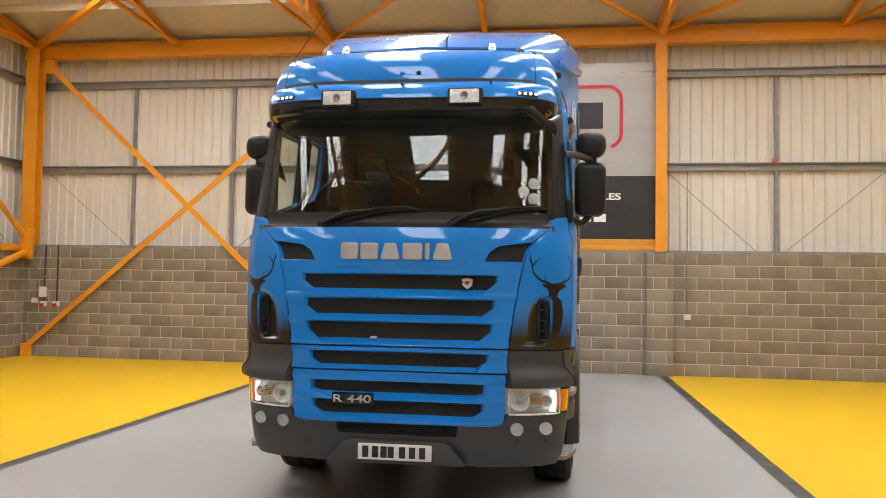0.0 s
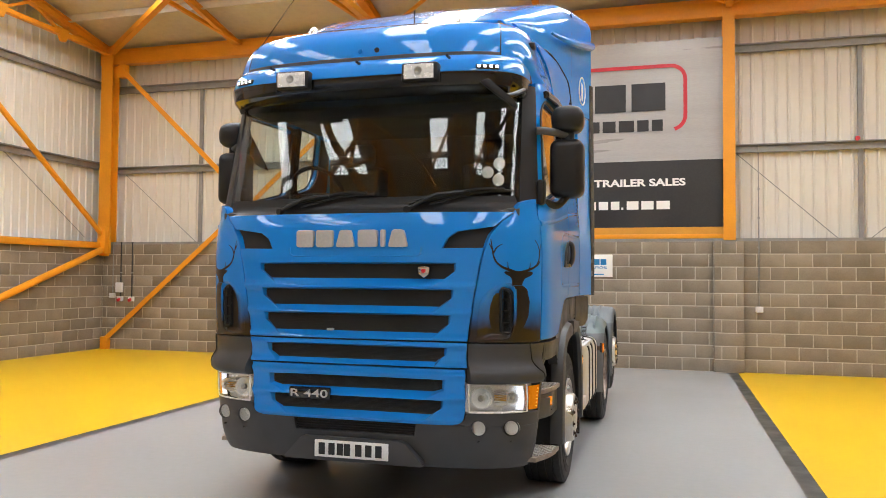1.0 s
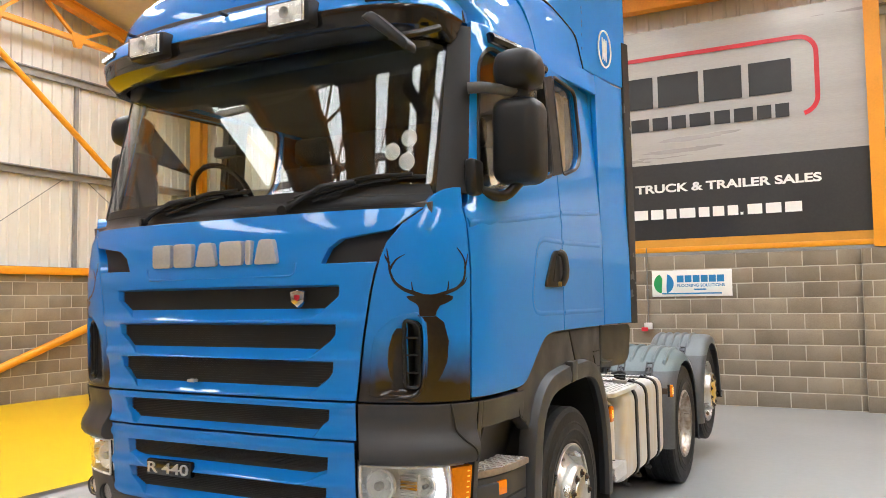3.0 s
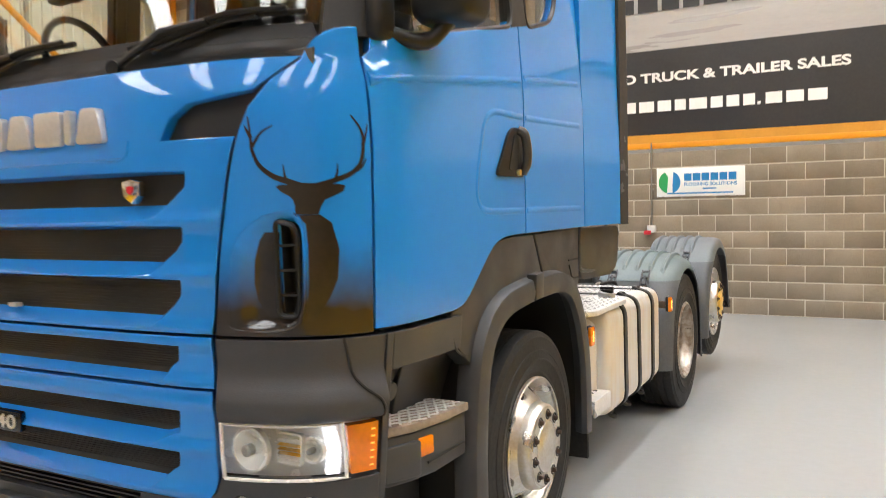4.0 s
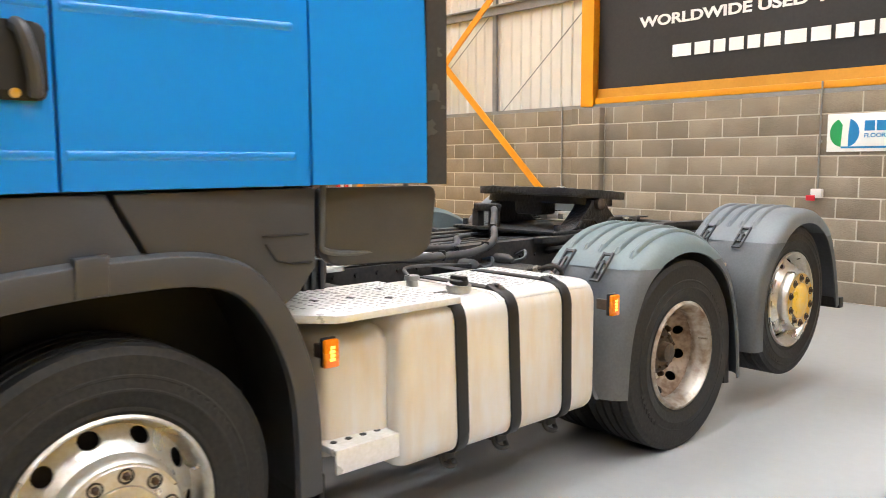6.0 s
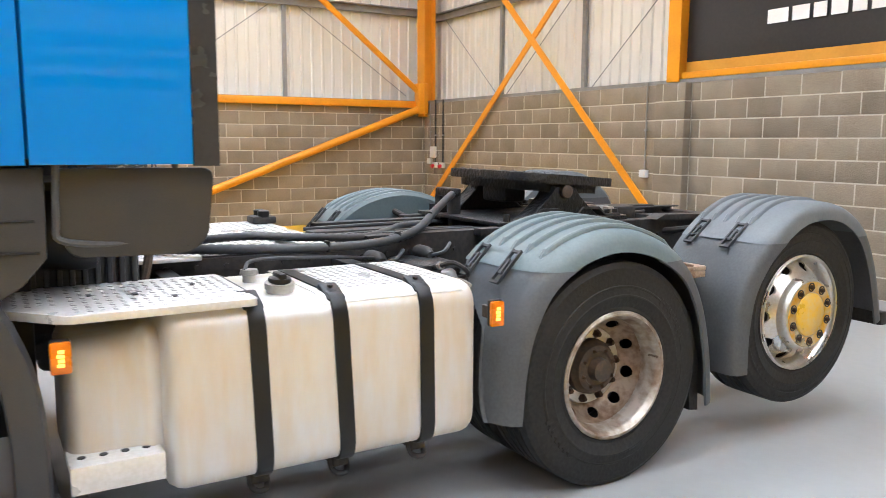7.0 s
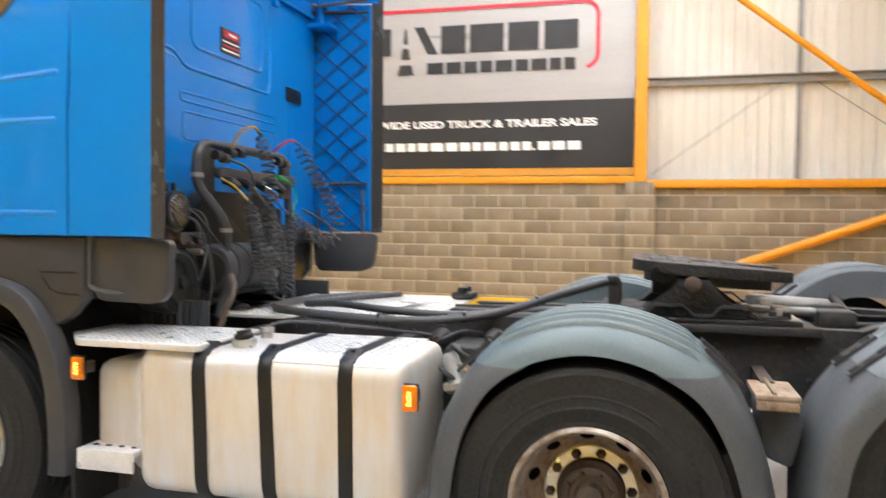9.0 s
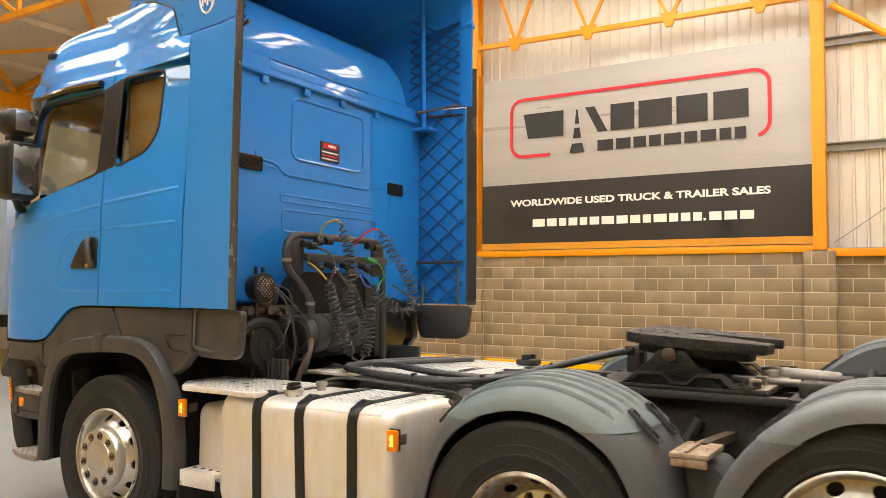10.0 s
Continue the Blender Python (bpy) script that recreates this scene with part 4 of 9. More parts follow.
t.links.new(mr.outputs[0], mx.inputs[0])
t.links.new(mx.outputs[2], b.inputs["Base Color"])
DOORY = 5.548


def scoop(s, z):
    """Depth of the hollow pressed round the corner vent."""
    left = float(np.interp(z, [1.21, 1.24, 1.38, 1.46, 1.52, 1.56], [0.318, 0.314, 0.322, 0.335, 0.376, 0.44]))
    right = float(np.interp(z, [1.21, 1.24, 1.30, 1.44, 1.53, 1.566], [0.47, 0.505, 0.522, 0.530, 0.524, 0.50]))
    f = max(0.0, min(1.0, (s - left) / 0.085, (right - s) / 0.012, (z - 1.212) / 0.03, (1.566 - z) / 0.035))
    return 0.026 * f * f * (3 - 2 * f)


for k in (1, -1):
    rows, n = [], 44
    for z in [1.19, 1.20] + span(1.21, 1.57, 30) + [1.6, 1.68, 1.75, 1.82, 1.88, 1.96, 2.02, 2.04, 2.055, 2.07, 2.085, 2.10, 2.112, 2.12]:
        skin = None if z < 2.03 else (5.316 + (z - 2.02) * 0.12, 1.25, 0.65)        # its crest stands ahead of the screen's foot
        left = float(np.interp(z, [1.96, 2.02, 2.04, 2.07, 2.085, 2.10, 2.112, 2.12], [seam(1.96), seam(2.02), 1.046, 1.062, 1.074, 1.092, 1.114, 1.145])) if z > 1.96 else min(seam(z), 1.055)
        a, c = s_x(z, left + 0.006, skin), s_y(z, DOORY, skin)
        ss = [a + (c - a) * i / n for i in range(n + 1)]
        rows.append(([on_nose(z, s, scoop(s, z), skin) for s in ss], [on_nose(z, s, 0.06, skin) for s in ss]))
    bm = bmesh.new()
    rows = [([bm.verts.new(p) for p in a], [bm.verts.new(p) for p in c]) for a, c in rows]
    for (a, ai), (c, ci) in zip(rows, rows[1:]):
        for i in range(n):
            bm.faces.new((a[i], a[i + 1], c[i + 1], c[i]))
            bm.faces.new((ai[i + 1], ai[i], ci[i], ci[i + 1]))
        bm.faces.new((a[0], c[0], ci[0], ai[0]))
        bm.faces.new((a[-1], ai[-1], ci[-1], c[-1]))
    for r in (rows[0], rows[-1]):
        for i in range(n):
            bm.faces.new((r[0][i], r[1][i], r[1][i + 1], r[0][i + 1]))
    vent = prism(bmesh.new(), rounded([(0.985, 1.25), (1.040, 1.245), (1.054, 1.28), (1.054, 1.50), (1.04, 1.53), (0.985, 1.545)], 0.02, 3), "y", 5.1, 5.6)
    if k < 0:
        flip(bm), flip(vent)
    corner = tm("corner_panel", boolean(meshed(bm), [vent]), MURALBLUE, label="blue corner panel with dark painted scene along its foot", angle=50)
    corner.data.materials.append(MESHBLACK)
    for f in corner.data.polygons:
        if 0.981 < abs(f.center.x) < 1.057 and 1.242 < f.center.z < 1.548 and abs(f.normal.y) < 0.05:
            f.material_index = 1
    # deep dark vent with level louvres
    bm = wrap(span(1.22, 1.57, 6), lambda z: s_x(z, 0.955), lambda z: s_x(z, 1.075), 0.02, 6, proud=-0.072)
    for z in (1.31, 1.385, 1.46):
        lv = wrap([z, z + 0.008], lambda q: s_x(q, 0.983), lambda q: s_x(q, 1.053), 0.05, 4, proud=-0.020)
        me = meshed(lv)
        bm.from_mesh(me)
        bpy.data.meshes.remove(me)
    tp("corner_vent", flip(bm) if k < 0 else bm, MESHBLACK, corner)
    for depth in (0.014, 0.024, 0.034, 0.046, 0.058, 0.068):
        deep = []
        for z, x in rounded([(1.252, 0.989), (1.248, 1.040), (1.28, 1.050), (1.50, 1.050), (1.526, 1.038), (1.541, 0.989)], 0.02, 4):
            x, yy, zz = on_nose(z, s_x(z, x), depth)
            deep.append((k * x, yy, zz))
        tp("vent_liner", tube(bmesh.new(), deep + deep[:1], 0.0085, 6), BLACKP if depth < 0.03 else MESHBLACK, corner)
    # raised lip round the scoop, thickest along the vent
    lip = smooth_line([(s, z, 0) for s, z in ((0.478, 1.572), (0.42, 1.557), (0.373, 1.525), (0.332, 1.465), (0.319, 1.38), (0.311, 1.25), (0.318, 1.214), (0.40, 1.205), (0.475, 1.213), (0.508, 1.24), (0.524, 1.30), (0.532, 1.44), (0.526, 1.53), (0.505, 1.568), (0.478, 1.572))], 5)
    pts = [Vector(on_nose(p.y, p.x, 0.003)) for p in lip]
    m = len(pts)
    tp("scoop_lip", tube(bmesh.new(), [(k * p.x, p.y, p.z) for p in pts], 0.006, 6, radii=[0.0045 + 0.004 * max(0.0, math.sin(math.pi * (i / m - 0.45) / 0.5)) for i in range(m)]), MURALBLUE, corner)
    # dark painted shapes: broad ones in level bands, then tapered branching strokes
    for bands in (((1.555, 0.505, 0.585), (1.53, 0.538, 0.622), (1.45, 0.542, 0.644), (1.36, 0.540, 0.634), (1.31, 0.536, 0.608), (1.26, 0.53, 0.572), (1.235, 0.528, 0.55)),
                  ((1.645, 0.462, 0.652), (1.64, 0.454, 0.674), (1.625, 0.468, 0.668), (1.612, 0.492, 0.64), (1.60, 0.503, 0.604), (1.58, 0.508, 0.589), (1.556, 0.502, 0.580)),
                  ((1.505, 0.415, 0.460), (1.48, 0.40, 0.458), (1.42, 0.384, 0.456), (1.35, 0.380, 0.456), (1.30, 0.388, 0.456), (1.265, 0.405, 0.452), (1.245, 0.42, 0.45))):
        bm = bmesh.new()
        rows = []
        for z, a, c in bands:
            rows.append([bm.verts.new(on_nose(z, a + (c - a) * i / 10, scoop(a + (c - a) * i / 10, z) - 0.002)) for i in range(11)])
        for a, c in zip(rows, rows[1:]):
            for i in range(10):
                bm.faces.new((a[i], a[i + 1], c[i + 1], c[i]))
        tp("painted_shape", flip(bm) if k < 0 else bm, MURAL, corner, "dark painted shape")
    for wide, st in ((0.010, [(0.53, 1.640), (0.58, 1.641), (0.644, 1.658), (0.70, 1.678), (0.736, 1.715), (0.744, 1.775), (0.728, 1.815), (0.695, 1.85)]), (0.006, [(0.742, 1.76), (0.752, 1.79), (0.758, 1.825)]), (0.006, [(0.705, 1.68), (0.735, 1.695), (0.754, 1.72)]), (0.005, [(0.640, 1.658), (0.648, 1.68), (0.650, 1.705)]),
                     (0.010, [(0.53, 1.640), (0.484, 1.657), (0.445, 1.673), (0.41, 1.705), (0.393, 1.75), (0.386, 1.80), (0.378, 1.85)]), (0.006, [(0.392, 1.76), (0.415, 1.80), (0.448, 1.822)]), (0.006, [(0.39, 1.785), (0.376, 1.81), (0.37, 1.825)]), (0.005, [(0.484, 1.658), (0.480, 1.68), (0.478, 1.705)])):
        line = [(p.x, p.y) for p in smooth_line([(s, z, 0) for s, z in st], 5)]
        bm = bmesh.new()
        rows = []
        for i, (s, z) in enumerate(line):
            p = Vector(on_nose(z, s, -0.0015))
            d = (Vector(on_nose(line[min(i + 1, len(line) - 1)][1], line[min(i + 1, len(line) - 1)][0])) - Vector(on_nose(line[max(i - 1, 0)][1], line[max(i - 1, 0)][0]))).normalized()
            up = (Vector(on_nose(z, s + 0.01)) - Vector(on_nose(z, s - 0.01))).cross(Vector((0, 0, 1))).normalized()
            w = up.cross(d) * wide * (1 - 0.75 * i / (len(line) - 1))
            rows.append((bm.verts.new(p + w), bm.verts.new(p - w)))
        for a, c in zip(rows, rows[1:]):
            bm.faces.new((a[0], a[1], c[1], c[0]))
        tp("painted_stroke", flip(bm) if k < 0 else bm, MURAL, corner)

# --- bumper and headlamps ---
brow = lambda z: float(np.interp(z, [0.925, 0.933, 0.95, 0.975, 1.0, 1.03, 1.06, 1.10, 1.18], [0.020, 0.034, 0.043, 0.043, 0.036, 0.020, 0.005, -0.006, 0.0]))
bz = [0.37, 0.385, 0.42, 0.50, 0.58, 0.655]
bm = wrap(bz, lambda z: -s_y(z, 5.59), lambda z: s_y(z, 5.59), 0.05, 60, proud=0.006)
cuts = [prism(bmesh.new(), [(-0.44, 0.70), (0.44, 0.70), (0.42, 0.575), (-0.42, 0.575)], "y", 5.1, 5.6)]
for k in (1, -1):
    for x in (0.838, 1.035):
        cuts.append(tube(bmesh.new(), [(k * x, 5.15, 0.64), (k * x, 5.6, 0.64)], 0.052, 20))
bumper = tm("bumper", boolean(meshed(bm), cuts), PLASTIC, label="dark grey plastic front bumper")
bm = prism(bmesh.new(), [(-0.46, 0.70), (0.46, 0.70), (0.43, 0.56), (-0.43, 0.56)], "y", 5.345, 5.36)
for i in range(6):
    box(bm, -0.43, 0.43, 5.325, 5.345, 0.585 + i * 0.016, 0.591 + i * 0.016)
tp("bumper_grille", bm, MESHBLACK, bumper)
bm = prism(bmesh.new(), rounded([(-0.50, 0.385), (-0.36, 0.54), (0.36, 0.54), (0.50, 0.385)], 0.03, 3), "y", 5.268, 5.34, bevel=0.006)
tp("plate_recess", bm, PLASTIC, bumper)
plate = tp("number_plate", boxed(-0.26, 0.26, 5.252, 5.267, 0.41, 0.522, 0.006), PLATEWHITE, bumper, "white plate with dark bars")
for i, x in enumerate((-0.205, -0.135, -0.075, -0.025, 0.055, 0.125, 0.195)):
    tp("plate_bar", boxed(x - 0.022, x + 0.022, 5.249, 5.2525, 0.428, 0.505), BLACKPRINT, plate)
for k in (1, -1):
    for x in (0.838, 1.035):
        z = 0.64
        yy = on_nose(z, s_x(z, x), -0.012)[1]
        fog = tp("fog_lamp", tube(bmesh.new(), [(k * x, yy + 0.07, z), (k * x, yy + 0.045, z)], 0.055, 20), REFLECTOR, bumper)
        bm = bmesh.new()
        revolve(bm, [(0.0, 0.012), (0.02, 0.011), (0.035, 0.007), (0.047, 0.0), (0.047, -0.006), (0.0, -0.006)], n=20)
        bm.transform(Matrix.Translation((k * x, yy + 0.015, z)) @ Matrix.Rotation(radians(-90), 4, "Z"))
        tp("fog_lens", bm, LENS, fog)
        tp("fog_ring", tube(bmesh.new(), [(k * x + 0.05 * math.cos(a), yy + 0.008, z + 0.05 * math.sin(a)) for a in np.linspace(0, 2 * math.pi, 25)], 0.005, 6), PLASTIC, fog)
        tp("bolt_hole", tube(bmesh.new(), [(k * x + 0.0, yy - 0.002, z - 0.085), (k * x, yy + 0.02, z - 0.085)], 0.006, 8), MESHBLACK, bumper)
    # grey wing over the headlamp and the band behind it
    mir = flip if k < 0 else (lambda q: q)
    tp("headlamp_surround", mir(wrap([0.925, 0.933, 0.95, 0.975, 1.0, 1.03, 1.06, 1.10, 1.14, 1.18], lambda z: s_x(z, 0.775), lambda z: s_y(z, 5.592), 0.06, 24, proud=brow)), PLASTIC, bumper)
    fogs = [tube(bmesh.new(), [(k * x, 5.15, 0.64), (k * x, 5.6, 0.64)], 0.052, 20) for x in (0.838, 1.035)]
    tm("headlamp_sill", boolean(meshed(mir(wrap([0.655, 0.69, 0.735], lambda z: s_x(z, lowx(z) + 0.01), lambda z: s_y(z, 5.592), 0.05, 24, proud=0.006))), fogs), PLASTIC, bumper)
    lamp = tp("headlamp", mir(wrap([0.735, 0.80, 0.87, 0.925], lambda z: s_x(z, 0.765), lambda z: s_y(z, 5.588), 0.02, 20, proud=-0.06)), REFLECTOR, bumper, "clear headlamp with amber end and lit white strip")
    tp("headlamp_lens", mir(wrap([0.74, 0.77, 0.83, 0.89, 0.92], lambda z: s_x(z, 0.77), lambda z: s_x(z, 1.126), 0.010, 20, proud=0.008)), LENS, lamp)
    tp("indicator_lens", mir(wrap([0.752, 0.77, 0.83, 0.89, 0.908], lambda z: s_x(z, 1.130), lambda z: s_y(z, 5.578), 0.03, 8, proud=0.008)), AMBER, lamp)
    for i in range(6):
        z = 0.768 + i * 0.023
        tp("indicator_dot", mir(wrap([z, z + 0.005], lambda q: s_y(q, 5.556), lambda q: s_y(q, 5.568), 0.006, 2, proud=0.0095)), AMBERDOT, lamp)
    for i in range(9):
        z = 0.752 + i * 0.0172
        bow = 0.010 * math.cos((i - 4) / 4 * 1.3)
        tp("led_strip", mir(wrap([z, z + 0.0135], lambda q: s_x(q, 1.078 + bow), lambda q: s_x(q, 1.108 + bow), 0.02, 3, proud=-0.012)), WHITELIT, lamp)
    for xx, r in ((0.85, 0.064), (1.035, 0.034)):
        yy = on_nose(0.83, s_x(0.83, xx))[1] + 0.045
        bm = revolve(bmesh.new(), [(0.0, -0.03), (r * 0.35, -0.028), (r * 0.4, -0.015), (r * 0.8, 0.0), (r, 0.02), (r + 0.008, 0.02), (r + 0.008, 0.0)], n=20)
        bm.transform(Matrix.Translation((xx, yy, 0.83)) @ Matrix.Rotation(radians(-90), 4, "Z"))
        tp("reflector", mir(bm), REFLECTOR, lamp)
        tp("bulb_shield", mir(tube(bmesh.new(), [(xx, yy - 0.012, 0.83), (xx, yy - 0.036, 0.83), (xx, yy - 0.042, 0.83)], 0.02, 14, radii=[r * 0.3, r * 0.3, r * 0.2])), CAPSTEEL, lamp)
    # ribbed square reflector between the round ones
    yy = on_nose(0.83, s_x(0.83, 0.965))[1] + 0.03
    bm = prism(bmesh.new(), rounded([(0.918, 0.778), (1.005, 0.778), (1.012, 0.882), (0.918, 0.882)], 0.014, 3), "y", yy + 0.012, yy + 0.03)
    tp("square_reflector", mir(bm), REFLECTOR, lamp)
    # The three middle ribs carry the yellow floor's reflection as a gold colour.
    for i in range(7):
        z = 0.79 + i * 0.0133
        tp("reflector_rib", mir(prism(bmesh.new(), [(yy + 0.013, z - 0.006), (yy - 0.002, z), (yy + 0.013, z + 0.006)], "x", 0.925, 1.004)), HUBGOLD if 1 < i < 5 else REFLECTOR, lamp)
    # pale bead round the lens
    bead = [on_nose(z, s_x(z, x), -0.006) for x, z in [(x, 0.743) for x in span(0.78, 1.12, 12)] + [(1.124, 0.83)] + [(x, 0.917) for x in span(1.12, 0.78, 12)] + [(0.776, 0.83), (0.78, 0.743)]]
    tp("lens_bead", mir(tube(bmesh.new(), bead, 0.0065, 6)), REFLECTOR, lamp)

# --- windscreen, pillars, visor ---
doorf = lambda z: DOORY + 0.008 if z < 2.035 else lerp(z, 2.06, 5.60, 2.9, 5.765)       # the doors' front edge
wsx = lambda z: lerp(z, 2.06, 1.07, 2.88, 1.055)
screen = tp("windscreen", wrap(span(2.138, 2.945, 8), lambda z: s_x(z, -wsx(z)), lambda z: s_x(z, wsx(z)), 0.008, 36, proud=-0.006), WINDOW, label="dark reflecting windscreen")
tp("cowl", wrap([2.018, 2.05, 2.08, 2.112, 2.142], lambda z: -s_y(z, 5.50), lambda z: s_y(z, 5.50), 0.10, 40, proud=-0.005), BLACKP)
for z in (2.05, 2.095):
    tp("cowl_groove", wrap([z, z + 0.006], lambda q: s_x(q, -1.05), lambda q: s_x(q, 1.05), 0.01, 40, proud=-0.0035), MESHBLACK)
tp("screen_header", wrap([2.94, 2.97, 3.0], lambda z: -s_y(z, 5.75), lambda z: s_y(z, 5.75), 0.05, 40, proud=-0.002), BLACKP)
for k in (1, -1):
    mir = flip if k < 0 else (lambda q: q)
    tp("windscreen_pillar", mir(wrap(span(2.10, 2.92, 8), lambda z: s_x(z, wsx(z)), lambda z: s_y(z, doorf(z)), 0.05, 8)), BLACKP)
vis = lambda z: {2.82: (5.36, 1.075, 0.46), 2.86: (5.30, 1.09, 0.48), 2.925: (5.285, 1.10, 0.50), 2.945: (5.287, 1.10, 0.50), 2.947: (5.287, 1.10, 0.50), 3.02: (5.31, 1.09, 0.50), 3.075: (5.37, 1.075, 0.48), 3.095: (5.44, 1.06, 0.44)}[z]
visor = tp("sun_visor", wrap([2.82, 2.86, 2.925, 2.945], lambda z: -1.06, lambda z: 1.06, 0.05, 48, out=vis), GLOSSBLACK, label="gloss black sun visor under a blue lip")
tp("visor_lip", wrap([2.947, 3.02, 3.075, 3.095], lambda z: -1.06, lambda z: 1.06, 0.05, 48, out=vis), BLUE, visor)
for k in (1, -1):
    spot = tp("spot_lamp", boxed(k * 0.455 - 0.125, k * 0.455 + 0.125, 5.235, 5.34, 2.875, 3.003, 0.02), BLACKP, visor, "square roof spot lamp in a black case")
    tp("spot_reflector", boxed(k * 0.455 - 0.1, k * 0.455 + 0.1, 5.228, 5.234, 2.892, 2.985, 0.002), REFLECTOR, spot)
    bm = revolve(bmesh.new(), [(0, 0.0), (0.010, 0.004), (0.022, 0.012), (0.028, 0.015)], n=16)
    bm.transform(Matrix.Translation((k * 0.455, 5.226, 2.938)) @ Matrix.Rotation(radians(-90), 4, "Z"))
    tp("spot_bulb", bm, CAPSTEEL, spot)
    tp("spot_lens", boxed(k * 0.455 - 0.102, k * 0.455 + 0.102, 5.212, 5.220, 2.890, 2.987, 0.003), LENS, spot)
    skew = Matrix.Translation((k * 0.82, 5.335, 0)) @ Matrix.Rotation(radians(k * 20), 4, "Z") @ Matrix.Translation((-k * 0.82, -5.335, 0))        # the bank follows the lip round
    bm = boxed(k * 0.89 - 0.078, k * 0.89 + 0.078, 5.335, 5.46, 2.958, 2.992, 0.008)
    bm.transform(skew)
    bank = tp("led_bank", bm, GLOSSBLACK, visor)
    for i in range(4):
        xx = k * (0.83 + i * 0.04)
        bm = boxed(xx - 0.011, xx + 0.011, 5.328, 5.3345, 2.966, 2.985, 0.003)
        bm.transform(skew)
        tp("led", bm, LAMPWHITE, bank)
for x in (-0.64, 0.0, 0.63):
    tp("visor_screw", tube(bmesh.new(), [(x, 5.285, 3.045), (x, 5.34, 3.045)], 0.010, 8), BLACKP, visor)

# wipers lying along the foot of the screen
def over_screen(x, z, out):
    return Vector(on_nose(z, s_x(z, x), -out))


for x0, x1, z1 in ((-0.60, 0.10, 2.158), (0.32, 1.02, 2.168)):
    w = x1 - x0
    arm = tp("wiper", tube(bmesh.new(), [over_screen(x0 + 0.02, 2.05, 0.012), over_screen(x0 + 0.08, 2.085, 0.030), over_screen(x0 + w * 0.3, z1 - 0.018, 0.036), over_screen(x0 + w * 0.55, z1 - 0.004, 0.032)], 0.013, 8), BLACKP)
    tp("wiper_boss", tube(bmesh.new(), [over_screen(x0 + 0.02, 2.05, 0.0), over_screen(x0 + 0.02, 2.05, 0.030)], 0.024, 14), BLACKP, arm)
    line = [over_screen(x0 + 0.03 + (w - 0.03) * f, 2.09 + (z1 - 2.09) * min(1.0, 1.6 * f) + 0.006 * f, 0.014) for f in span(0, 1, 14)]
    tp("wiper_blade", tube(bmesh.new(), line, 0.010, 6), RUBBER, arm)
    tp("blade_spoiler", tube(bmesh.new(), [p + Vector((0, -0.014, 0.010)) for p in line[1:-1]], 0.009, 6), BLACKP, arm)
    tp("washer_pipe", tube(bmesh.new(), [p + Vector((0, -0.010, -0.030 * (1 - i / 12))) for i, p in enumerate(line[3:12])], 0.007, 6), BLACKP, arm)

# --- flanks: doors, rear side panels, fairings ---
def flank(y0, y1, zs, thick=0.045, nu=14):
    return wrap(zs, (lambda z: s_y(z, y0(z))) if callable(y0) else (lambda z: s_y(z, y0)), lambda z: s_y(z, y1), thick, nu)


SIDEZ = [1.20, 1.3, 1.45, 1.6, 1.75, 1.9, 2.03, 2.06, 2.2, 2.45, 2.7, 2.88, 2.95]
swell = [(p.x, p.y) for p in smooth_line([(5.98, 1.203, 0), (6.06, 1.216, 0), (6.13, 1.258, 0), (6.28, 1.38, 0), (6.37, 1.428, 0), (6.47, 1.444, 0), (6.6, 1.448, 0)], 4)]
kink = [(5.4, 1.0), (5.4, 1.195)] + swell + [(8.2, 1.45), (8.2, 1.0)]
win1 = rounded([(5.66, 2.10), (6.585, 2.305), (6.585, 2.86), (5.86, 2.84), (5.78, 2.75)], 0.06, 4)
win2 = rounded([(6.74, 2.325), (7.05, 2.41), (7.15, 2.53), (7.16, 2.92), (6.74, 2.92)], 0.07, 5)
